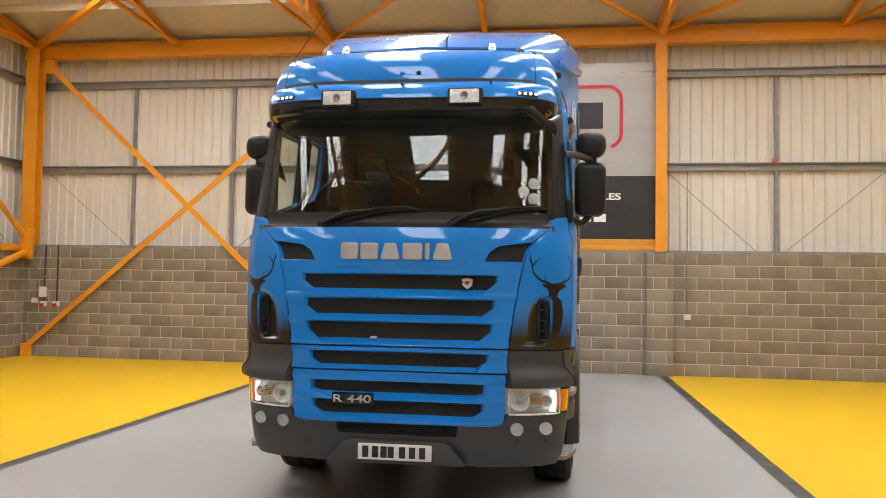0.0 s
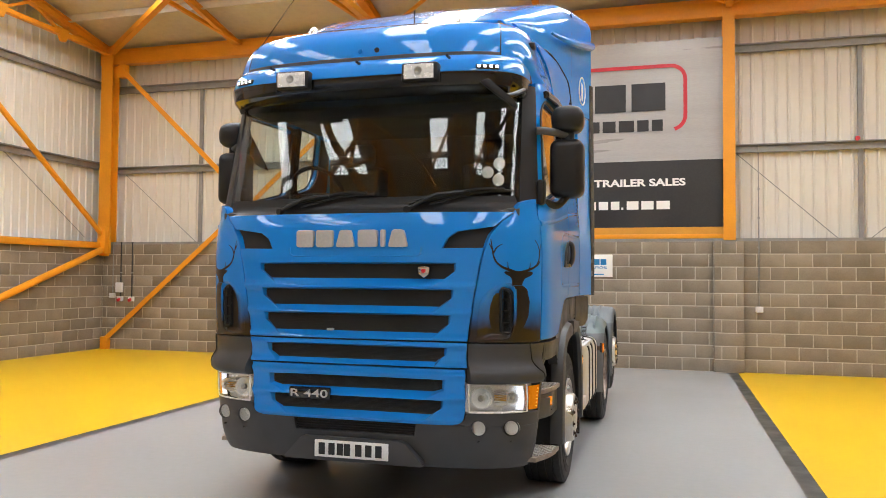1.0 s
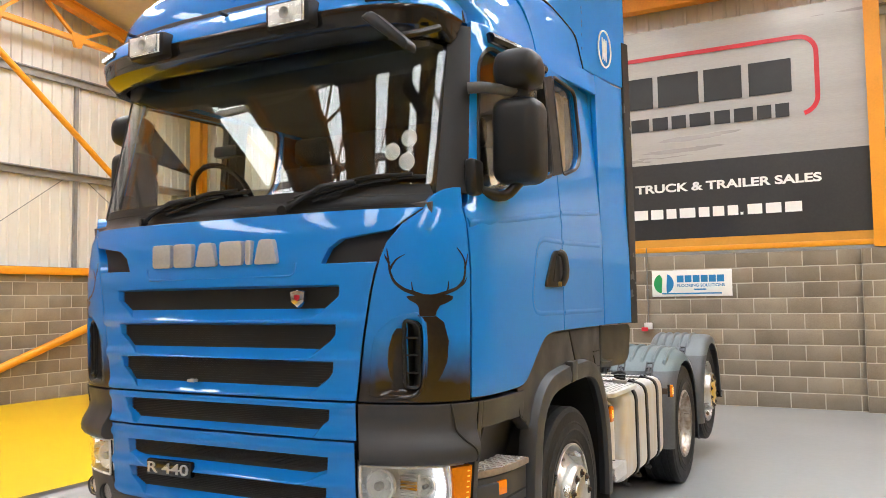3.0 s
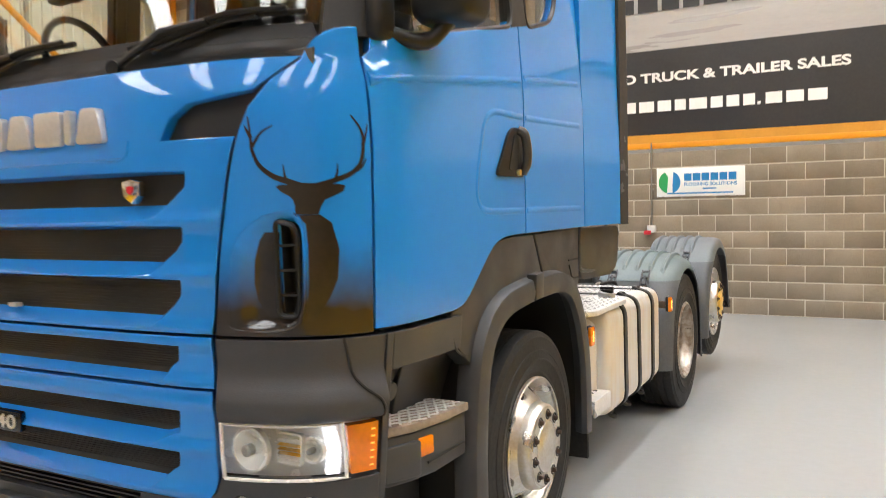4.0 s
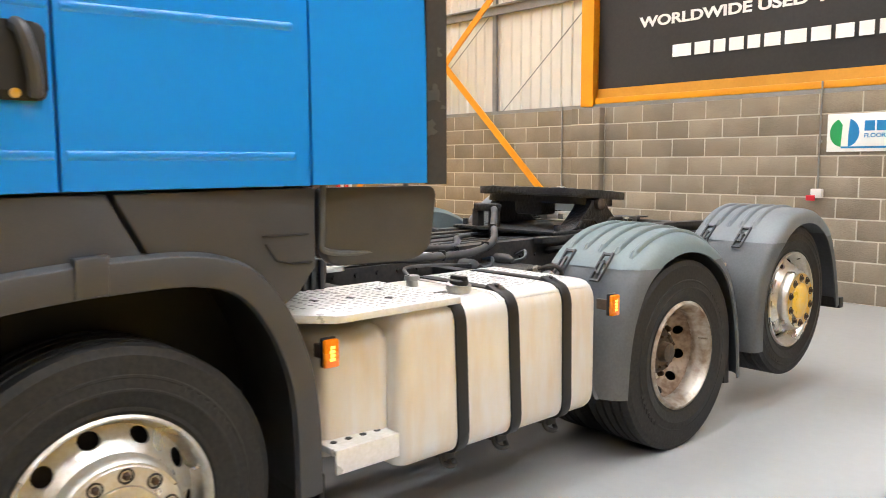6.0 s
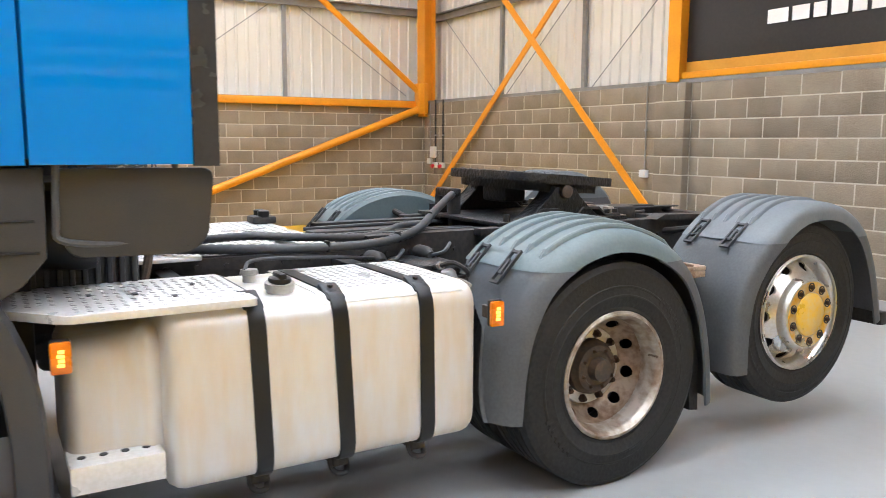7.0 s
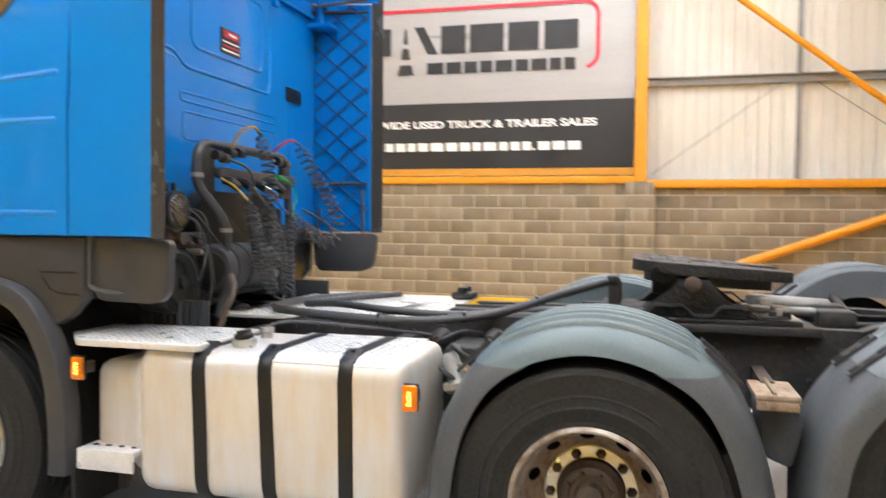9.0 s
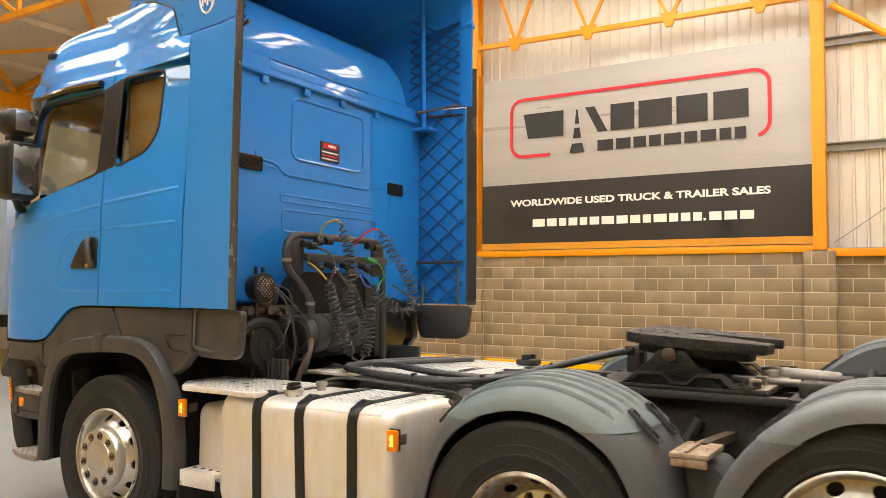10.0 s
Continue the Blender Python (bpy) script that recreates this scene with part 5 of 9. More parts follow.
for k in (1, -1):
    mir = flip if k < 0 else (lambda q: q)
    side = lambda pts, a=0.9, c=1.5: mir(prism(bmesh.new(), pts, "x", a, c))
    door_me = boolean(meshed(mir(flank(doorf, 6.645, SIDEZ, 0.05, 22))), [side(kink), side(win1)])
    door = tm("door", door_me, BLUE, label="blue cab door with a dark recessed handle")
    rear_me = boolean(meshed(mir(flank(6.655, 7.425, SIDEZ, 0.05, 10))), [side(kink), side(win2)])
    rear = tm("rear_side_panel", rear_me, BLUE)
    inner = lambda a, c, w: boolean(meshed(mir(wrap([1.46, 1.75, 2.03, 2.06, 2.2, 2.45, 2.7, 2.88], (lambda z: s_y(z, a(z) + 0.02)) if callable(a) else (lambda z: s_y(z, a)), lambda z: s_y(z, c), 0.012, 14, proud=-0.058))), [side(w)])
    tm("door_lining", inner(doorf, 6.645, win1), INTERIOR, door)
    tm("side_lining", inner(6.655, 7.36, win2), INTERIOR, rear)
    # window surrounds and panes
    for nm, outl, par in (("door_window", win1, door), ("rear_window", win2, rear)):
        bm = prism(bmesh.new(), [(u, v) for u, v in outl], "x", 0, 0.006)
        for v in bm.verts:
            w = nose(v.co.z)[1]
            px = on_nose(v.co.z, s_y(v.co.z, v.co.y))[0]
            v.co.x = px - 0.022 - v.co.x
        tp(nm, mir(bm), WINDOW, par, "greenish side window glass")
        pts = []
        for u, v in outl:
            px = on_nose(v, s_y(v, u))[0]
            pts.append((px - 0.004, u, v))
        tp("window_seal", mir(tube(bmesh.new(), pts + pts[:1], 0.011, 6)), BLACKP, par)
    bm = prism(bmesh.new(), [(6.575, 2.30), (6.74, 2.335), (6.74, 2.915), (6.575, 2.865)], "x", 1.16, 1.21)
    for v in bm.verts:
        v.co.x = on_nose(v.co.z, 1.1)[0] + (0.003 if v.co.x > 1.18 else -0.05)
    tp("door_pillar", mir(bm), BLACKP, door)
    # pressed recess round the handle and body ridges
    def skin(y, z, out=0.004):
        p = on_nose(z, s_y(z, y))
        return (k * (p[0] + out), p[1], p[2])
    tp("door_recess", tube(bmesh.new(), [skin(p.x, p.y, -0.031) for p in smooth_line([(6.64, 1.935, 0), (6.45, 1.936, 0), (6.34, 1.93, 0), (6.27, 1.885, 0), (6.225, 1.78, 0), (6.19, 1.65, 0), (6.205, 1.58, 0), (6.27, 1.55, 0), (6.45, 1.546, 0), (6.64, 1.545, 0)], 5)], 0.034, 16), BLUE, door)
    tp("body_ridge", tube(bmesh.new(), [skin(5.57 + i * 0.132, 1.96 + i * 0.016, -0.031) for i in range(9)], 0.034, 16), BLUE, door)
    tp("body_ridge", tube(bmesh.new(), [skin(6.67 + i * 0.14, 2.10 + i * 0.012, -0.031) for i in range(6)], 0.034, 16), BLUE, rear)
    tp("body_ridge", tube(bmesh.new(), [skin(6.67 + i * 0.14, 1.935 + i * 0.004, -0.031) for i in range(6)], 0.034, 16), BLUE, rear)
    tp("body_ridge", tube(bmesh.new(), [skin(6.67 + i * 0.14, 1.545, -0.031) for i in range(6)], 0.034, 16), BLUE, rear)
    # handle: a dark sloping dish with an upright grip
    bm = prism(bmesh.new(), rounded([(6.345, 1.685), (6.632, 1.685), (6.632, 1.885), (6.52, 1.885), (6.47, 1.86)], 0.03, 4), "x", 1.235, 1.262, bevel=0.008)
    hand = tp("door_handle", mir(bm), BLACKP, door)
    tp("handle_grip", mir(tube(bmesh.new(), smooth_line([(1.262, 6.60, 1.70), (1.285, 6.595, 1.74), (1.292, 6.585, 1.80), (1.285, 6.57, 1.86), (1.262, 6.56, 1.875)], 4), 0.020, 8)), PLASTIC, hand)
    tp("handle_hollow", mir(prism(bmesh.new(), rounded([(6.46, 1.71), (6.56, 1.71), (6.56, 1.85), (6.52, 1.86)], 0.02, 3), "x", 1.2605, 1.2645)), MESHBLACK, hand)
    tp("lock", mir(tube(bmesh.new(), [(1.26, 6.55, 1.702), (1.276, 6.55, 1.702)], 0.013, 10)), HUBGOLD, hand)
    # rear fairing with a rubber lip
    flare = lambda y: float(np.interp(y, [7.43, 7.55, 7.75, 7.885, 7.96], [0.0, 0.010, 0.032, 0.056, 0.082]))
    fz = [1.45, 1.47, 1.6, 1.9, 2.2, 2.5, 2.8, 3.0, 3.085]
    bm = bmesh.new()
    rows = []
    for z in fz:
        w = nose(min(z, 2.2))[1] - 0.012 * max(0, z - 2.2)
        line = [(q, w + flare(q)) for q in (7.435, 7.55, 7.75, 7.885)]
        rows.append([bm.verts.new((x, y, z)) for y, x in line] + [bm.verts.new((x - 0.03, y, z)) for y, x in line[::-1]])
    n = 8
    for a, c in zip(rows, rows[1:]):
        for i in range(n):
            bm.faces.new((a[i], a[(i + 1) % n], c[(i + 1) % n], c[i]))
    bm.faces.new(rows[0][::-1])
    bm.faces.new(rows[-1])
    fair = tp("side_fairing", mir(bm), BLUE, label="blue side fairing with crossed ribs inside and a rubber lip")
    bm = bmesh.new()
    rows = []
    for z in [1.445, 1.5, 2.2, 3.0, 3.42]:
        w = 1.252 + 0.056 - 0.012 * max(0, z - 2.2)
        rows.append([bm.verts.new((x, y, z)) for x, y in ((w + 0.002, 7.887), (w + 0.016, 7.93), (w + 0.024, 7.96), (w + 0.014, 7.962), (w - 0.016, 7.887))])
    for a, c in zip(rows, rows[1:]):
        for i in range(5):
            bm.faces.new((a[i], a[(i + 1) % 5], c[(i + 1) % 5], c[i]))
    bm.faces.new(rows[0][::-1])
    bm.faces.new(rows[-1])
    tp("rubber_lip", mir(bm), LIPGREY, fair)
    for a in (-1, 1):
        for i in range(-3, 13):
            z = 1.45 + i * 0.17
            y0, y1, z0, z1 = 7.45, 7.87, z, z + a * 0.36
            if not 1.47 <= z0 <= 3.08:
                zc = min(3.08, max(1.47, z0))
                y0 = 7.45 + 0.42 * (zc - z0) / (a * 0.36)
                z0 = zc
                if not 7.45 <= y0 < 7.86:
                    continue
            if z1 > 3.08 or z1 < 1.47:
                zc = min(3.08, max(1.47, z1))
                y1 = 7.45 + 0.42 * (zc - z) / (a * 0.36)
                z1 = zc
            if y1 - y0 > 0.03:
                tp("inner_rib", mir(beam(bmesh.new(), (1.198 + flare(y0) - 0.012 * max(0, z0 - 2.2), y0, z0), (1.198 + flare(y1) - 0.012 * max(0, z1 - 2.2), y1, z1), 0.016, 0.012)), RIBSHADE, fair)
    for z in (1.79, 3.02):
        tp("stay", mir(tube(bmesh.new(), [(1.12, 7.40, z), (1.26, 7.87, z + 0.01)], 0.012, 8)), FRAMESTEEL, fair)
    # dark foot of the fairing
    bm = prism(bmesh.new(), rounded([(7.495, 1.438), (7.505, 1.25), (7.535, 1.165), (7.86, 1.165), (7.93, 1.20), (7.955, 1.438)], 0.035, 4), "x", 0.0, 0.05, bevel=0.006)
    for v in bm.verts:
        v.co.x += float(np.interp(v.co.y, [7.50, 7.885, 7.95], [1.142, 1.204, 1.228]))
    foot = tp("fairing_foot", mir(bm), PLASTIC, fair)
    tp("foot_seam", mir(tube(bmesh.new(), [(1.254, 7.885, 1.43), (1.254, 7.882, 1.30), (1.252, 7.872, 1.19)], 0.004, 6)), MESHBLACK, foot)
    # ribbed rubber skirt behind the arch
    skirt = tp("arch_skirt", mir(boxed(0.72, 0.745, 7.34, 7.80, 0.92, 1.13, 0.004)), LATCHGREY, fair, "ribbed grey rubber skirt")
    for i in range(11):
        tp("skirt_rib", mir(boxed(0.744, 0.764, 7.352 + i * 0.042, 7.372 + i * 0.042, 0.92, 1.13, 0.005)), LATCHGREY, skirt)
    tp("foot_loop", mir(tube(bmesh.new(), smooth_line([(1.205, 7.52, 1.62), (1.20, 7.50, 1.3), (1.20, 7.53, 1.215), (1.225, 7.80, 1.215), (1.235, 7.84, 1.3), (1.235, 7.84, 1.75)], 5), 0.011, 8)), FENDERLOW, fair)
    # grey sill under the cab, in front of and behind its seam
    sill = [(u + 0.006, v - 0.010) for u, v in swell] + [(6.77, 1.438), (6.875, 1.24), (6.70, 1.232), (6.45, 1.20), (6.28, 1.12), (6.19, 1.02), (6.13, 0.98), (6.09, 1.02), (6.03, 1.06), (5.985, 1.12)]
    tp("sill_front", mir(prism(bmesh.new(), sill, "x", 1.17, 1.236, bevel=0.006)), PLASTIC)
    bm = prism(bmesh.new(), [(6.79, 1.438), (7.10, 1.44), (7.25, 1.44), (7.474, 1.44), (7.47, 1.17), (7.40, 1.09), (7.335, 1.05), (7.25, 1.09), (7.20, 1.12), (7.0, 1.22), (6.895, 1.235)], "x", 1.17, 1.236, bevel=0.006)
    for v in bm.verts:
        v.co.x -= 0.033 * max(0.0, v.co.y - 7.10) / 0.37
    rear = tp("sill_rear", mir(bm), PLASTIC)
    for line in ([(1.224, 7.26, 1.287), (1.207, 7.44, 1.285)], [(1.223, 7.27, 1.262), (1.220, 7.31, 1.205), (1.216, 7.36, 1.192), (1.2075, 7.45, 1.188)]):
        tp("sill_groove", mir(tube(bmesh.new(), line, 0.004, 6)), MESHBLACK, rear)
    tp("arch_seam", mir(tube(bmesh.new(), smooth_line([(1.238, 5.985, 1.195), (1.238, 5.99, 1.12), (1.238, 6.02, 1.055), (1.238, 6.085, 1.022)], 4), 0.006, 6)), MESHBLACK)
    line = smooth_line([(5.470, 1.183, 0), (5.476, 1.15, 0), (5.487, 1.10, 0), (5.500, 1.058, 0), (5.527, 1.022, 0), (5.562, 0.99, 0), (5.578, 0.955, 0), (5.582, 0.93, 0)], 4)
    tp("surround_seam", mir(tube(bmesh.new(), [on_nose(p.y, s_y(p.y, p.x), -0.003 - max(0.0, brow(p.y))) for p in line], 0.005, 6)), MESHBLACK)
    # wheel arch: a flared band
    path = [(6.075, 0.42), (6.08, 0.70), (6.13, 0.98), (6.22, 1.13), (6.36, 1.215), (6.55, 1.248), (6.80, 1.262), (7.03, 1.258), (7.20, 1.20), (7.325, 1.06), (7.41, 0.86), (7.44, 0.65), (7.445, 0.40)]
    line = smooth_line([(0, y, z) for y, z in path], 4)
    bm = bmesh.new()
    rows, shell = [], []
    cen = Vector((0, 6.73, 0.62))
    for i, p in enumerate(line):
        d = (line[min(i + 1, len(line) - 1)] - line[max(i - 1, 0)]).normalized()
        nrm = Vector((0, -d.z, d.y))
        if nrm.dot(p - cen) < 0:
            nrm = -nrm
        rows.append([bm.verts.new(Vector((x, p.y, p.z)) + nrm * h) for x, h in ((1.19, -0.02), (1.19, -0.05), (1.20, -0.075), (1.252, -0.105), (1.28, -0.10), (1.288, -0.06), (1.277, -0.012), (1.245, 0.0), (1.19, 0.0))])
        shell.append([Vector((x, p.y, p.z)) + nrm * h for x, h in ((0.80, -0.02), (0.80, -0.05), (1.215, -0.082), (1.215, -0.062))])
    for a, c in zip(rows, rows[1:]):
        for i in range(9):
            bm.faces.new((a[i], a[(i + 1) % 9], c[(i + 1) % 9], c[i]))
    bm.faces.new(rows[0][::-1])
    bm.faces.new(rows[-1])
    arch = tp("wheel_arch", mir(bm), PLASTIC, label="dark grey plastic wheel arch")
    tp("arch_inner", mir(strip(shell)), MESHBLACK, arch)
    tp("arch_clip", mir(prism(bmesh.new(), [(6.66, 1.16), (6.75, 1.165), (6.755, 1.275), (6.665, 1.27)], "x", 1.245, 1.292, bevel=0.006)), PLASTIC, arch)
    tp("mud_flap", mir(boxed(0.86, 1.25, 7.435, 7.46, 0.24, 0.45, 0.004)), RUBBER, arch)
    # steps below the door
    well = tp("step_well", mir(prism(bmesh.new(), [(0.88, 0.40), (1.02, 0.40), (1.02, 0.80), (1.07, 0.86), (1.09, 0.95), (1.17, 1.09), (1.175, 1.19), (0.88, 1.19)], "y", 5.625, 6.10)), PLASTIC, label="recessed dark grey stair well below the door")
    tp("well_wall", mir(prism(bmesh.new(), [(1.0, 0.80), (1.09, 0.80), (1.12, 0.95), (1.168, 1.10), (1.10, 1.12), (1.0, 1.0)], "y", 5.80, 6.22, bevel=0.004)), PLASTIC, well)
    tp("well_recess", mir(tube(bmesh.new(), [(1.05, 5.735, 0.985), (1.115, 5.735, 0.965)], 0.042, 20)), BLACKP, well)
    tp("well_knob", mir(tube(bmesh.new(), [(1.09, 5.735, 0.97), (1.14, 5.735, 0.955), (1.146, 5.735, 0.954)], 0.034, 16, radii=[0.034, 0.034, 0.024])), FENDERLOW, well)
    tp("well_cheek", mir(wrap([0.37, 0.42, 0.5, 0.65, 0.75, 0.93, 1.0, 1.1, 1.18], lambda z: s_y(z, 5.597), lambda z: s_y(z, 5.622), 0.10, 4)), PLASTIC, well)
    tp("well_header", mir(wrap([1.06, 1.10, 1.18], lambda z: s_y(z, 5.624), lambda z: s_y(z, 6.05), 0.08, 8)), PLASTIC, well)
    tp("step_riser", mir(prism(bmesh.new(), [(1.08, 5.63), (1.172, 5.63), (1.212, 5.72), (1.236, 5.85), (1.24, 6.07), (1.08, 6.07)], "z", 0.665, 0.825, bevel=0.006)), PLASTIC, well)
    tp("step_light", mir(prism(bmesh.new(), [(1.17, 5.765), (1.229, 5.765), (1.241, 5.835), (1.17, 5.835)], "z", 0.735, 0.80, bevel=0.006)), AMBER, well)
    tp("riser_block", mir(prism(bmesh.new(), [(1.10, 5.625), (1.182, 5.625), (1.236, 5.74), (1.236, 5.758), (1.10, 5.758)], "z", 0.68, 0.80, bevel=0.008)), PLASTIC, well)
    tp("riser_groove", mir(tube(bmesh.new(), [(1.2385, 5.80, 0.712), (1.2415, 5.95, 0.712), (1.2415, 6.055, 0.712)], 0.005, 6)), MESHBLACK, well)
    for z, y1 in ((0.86, 6.06), (0.42, 6.03)):
        st = tp("step", mir(prism(bmesh.new(), [(1.0, 5.60), (1.165, 5.60), (1.225, 5.74), (1.252, 5.90), (1.26, y1), (1.0, y1)], "z", z - 0.030, z, bevel=0.004)), STEPDIRT, well, "dirty aluminium step with a raised diamond grid")
        bm = bmesh.new()
        for sgn in (1, -1):
            for i in range(-8, 14):
                c = 5.66 + i * 0.060
                ends = []
                for x in np.linspace(1.035, 1.25, 44):
                    y = c + sgn * (x - 1.10) * 1.5
                    if 5.66 < y < y1 - 0.01 and x < 1.15 + 0.105 * min(1.0, max(0.0, (y - 5.585) / 0.24) ** 0.8) - 0.012:
                        ends.append((x, y))
                if len(ends) > 2:
                    beam(bm, (*ends[0], z + 0.0015), (*ends[-1], z + 0.0015), 0.008, 0.004)
        tagged(tp("step_grip", mir(bm), TREAD, st), kind="stuff")
    # mirrors, those of the far flank folded a little closer
    mmir = (lambda q: (flip(q), q.transform(Matrix.Translation((0.11, 0, 0))))[0]) if k < 0 else (lambda q: q)
    arm = tp("mirror_arm", mmir(tube(bmesh.new(), smooth_line([(1.15, 5.68, 2.60), (1.22, 5.71, 2.60), (1.34, 5.81, 2.585)], 4), 0.027, 10)), FENDERLOW, label="door mirror set on two arms")
    tp("mirror_lower_arm", mmir(tube(bmesh.new(), smooth_line([(1.20, 5.70, 2.12), (1.28, 5.78, 2.10), (1.34, 5.83, 2.17)], 4), 0.026, 10)), BLACKP, arm)
    main = tp("main_mirror", mmir(boxed(1.225, 1.455, 5.735, 5.945, 2.155, 2.555, 0.06, 5)), BLACKP, arm)
    tp("mirror_glass", mmir(boxed(1.25, 1.43, 5.944, 5.948, 2.19, 2.52, 0.0015)), CHROME, main)
    wide = tp("wide_mirror", mmir(boxed(1.235, 1.455, 5.72, 5.94, 2.595, 2.785, 0.075, 5)), BLACKP, arm)
    tp("mirror_glass", mmir(boxed(1.275, 1.42, 5.939, 5.943, 2.62, 2.76, 0.0015)), CHROME, wide)
    tp("mirror_neck", mmir(tube(bmesh.new(), [(1.345, 5.83, 2.53), (1.345, 5.83, 2.62)], 0.045, 10)), BLACKP, arm)
    tp("pillar_cover", mmir(boxed(1.16, 1.215, 5.60, 5.71, 2.09, 2.26, 0.02, 3)), BLACKP, arm)
    # wind deflector over the side window
    tp("wind_deflector", mir(tube(bmesh.new(), smooth_line([skin(5.86, 2.885, 0.015), skin(6.2, 2.90, 0.03), skin(6.55, 2.90, 0.02)], 5) if k > 0 else [(-p[0], p[1], p[2]) for p in smooth_line([skin(5.86, 2.885, 0.015), skin(6.2, 2.90, 0.03), skin(6.55, 2.90, 0.02)], 5)], 0.028, 8)), GLOSSBLACK, door)
# front mirror on the near flank's corner
fm = tp("front_mirror", prism(bmesh.new(), rounded([(0.86, 2.845), (0.92, 2.865), (1.10, 2.70), (1.09, 2.66)], 0.02, 3), "y", 5.22, 5.30, bevel=0.015), BLACKP, label="black front mirror on a curved arm")
tp("mirror_stalk", tube(bmesh.new(), smooth_line([(0.98, 5.27, 2.75), (1.05, 5.36, 2.78), (1.10, 5.50, 2.84)], 4), 0.016, 8), BLACKP, fm)

# --- roof ---
bm = bmesh.new()
rows = []
ROOF = [(2.93, 5.57, 1.165, 7.46), (3.00, 5.56, 1.155, 7.47), (3.05, 5.39, 1.13, 7.47), (3.12, 5.395, 1.12, 7.47), (3.20, 5.415, 1.10, 7.46), (3.27, 5.45, 1.08, 7.45), (3.325, 5.50, 1.055, 7.44), (3.365, 5.575, 1.03, 7.42), (3.395, 5.67, 1.0, 7.41), (3.44, 5.82, 0.95, 7.39), (3.50, 6.0, 0.88, 7.31), (3.56, 6.2, 0.78, 7.19), (3.60, 6.42, 0.6, 7.06)]
RX = 3.3
for z, yf, w, yr in ROOF:
    half = []
    n = 26
    d = min(0.55, (yr - yf) * 0.4)
    for i in range(n + 1):
        a = i / n * math.pi / 2
        half.append((w * math.sin(a) ** (2 / RX), yf + d * (1 - math.cos(a) ** (2 / RX))))
    half += [(w, yf + d + (yr - 0.18 - yf - d) * i / 4) for i in range(1, 5)]
    for i in range(1, 7):
        a = i / 6 * math.pi / 2
        half.append((w - 0.18 * (1 - math.cos(a)), yr - 0.18 + 0.18 * math.sin(a)))
    ring = half + [(-x, y) for x, y in half[::-1] if x > 1e-6]
    rows.append([bm.verts.new((x, y, z)) for x, y in ring])
n = len(rows[0])
for a, c in zip(rows, rows[1:]):
    for i in range(n):
        bm.faces.new((a[i], a[(i + 1) % n], c[(i + 1) % n], c[i]))
bm.faces.new(rows[-1])
bm.faces.new(rows[0][::-1])
roof = tp("roof", bm, BLUE, label="rounded blue high roof of the cab", angle=60)
def on_roof(x, z, out=0.0):
    """The point of the roof's front at height z."""
    yf = float(np.interp(z, [r[0] for r in ROOF], [r[1] for r in ROOF]))
    w = float(np.interp(z, [r[0] for r in ROOF], [r[2] for r in ROOF]))
    return Vector((x, yf + 0.55 * (1 - (1 - min(1, abs(x) / w) ** RX) ** (1 / RX)) - out, z))


rows = [[on_roof(x, z, o) for z, o in ((3.062, -0.01), (3.064, 0.004), (3.106, 0.004), (3.108, -0.01))] for x in np.linspace(-0.935, 0.935, 41)]
tp("roof_band", strip(rows), PLASTIC, roof, "dark grey band across the roof's foot")
for k in (1, -1):
    tp("roof_seam", tube(bmesh.new(), [on_roof(k * x, z, -0.002) for x, z in ((0.938, 3.06), (0.936, 3.12), (0.93, 3.20), (0.92, 3.28), (0.905, 3.325), (0.885, 3.36))], 0.005, 6), BLACKP, roof)
tp("roof_hatch_line", tube(bmesh.new(), [on_roof(x, 3.40, 0.004) for x in np.linspace(-0.5, 0.58, 13)], 0.007, 6), BLACKP, roof)
for x in (-0.53, 0.60):
    p = on_roof(x, 3.41)
    tp("marker_lamp", tube(bmesh.new(), [p + Vector((0, -0.03, -0.02)), p + Vector((0, -0.02, 0.012)), p + Vector((0, 0.0, 0.03)), p + Vector((0, 0.03, 0.034))], 0.03, 12, radii=[0.03, 0.032, 0.026, 0.012]), CHROME, roof)
p = on_roof(0.25, 3.42)
tp("aerial", tube(bmesh.new(), [p + Vector((0, 0, -0.01)), p + Vector((0, 0.01, 0.11))], 0.006, 6), BLACKP, roof)
tp("aerial", tube(bmesh.new(), [(-0.96, 5.72, 3.34), (-0.74, 5.90, 3.80)], 0.003, 6), BLACKP, roof)
for x, mat in ((0.10, BLACKP), (-0.02, BLUE)):
    tp("roof_bung", tube(bmesh.new(), [on_roof(x, 3.15, 0.006), on_roof(x, 3.15, -0.02)], 0.018, 12), mat, roof)
tp("horn_bracket", boxed(1.06, 1.12, 5.78, 5.86, 3.20, 3.24, 0.01), BLACKP, roof)

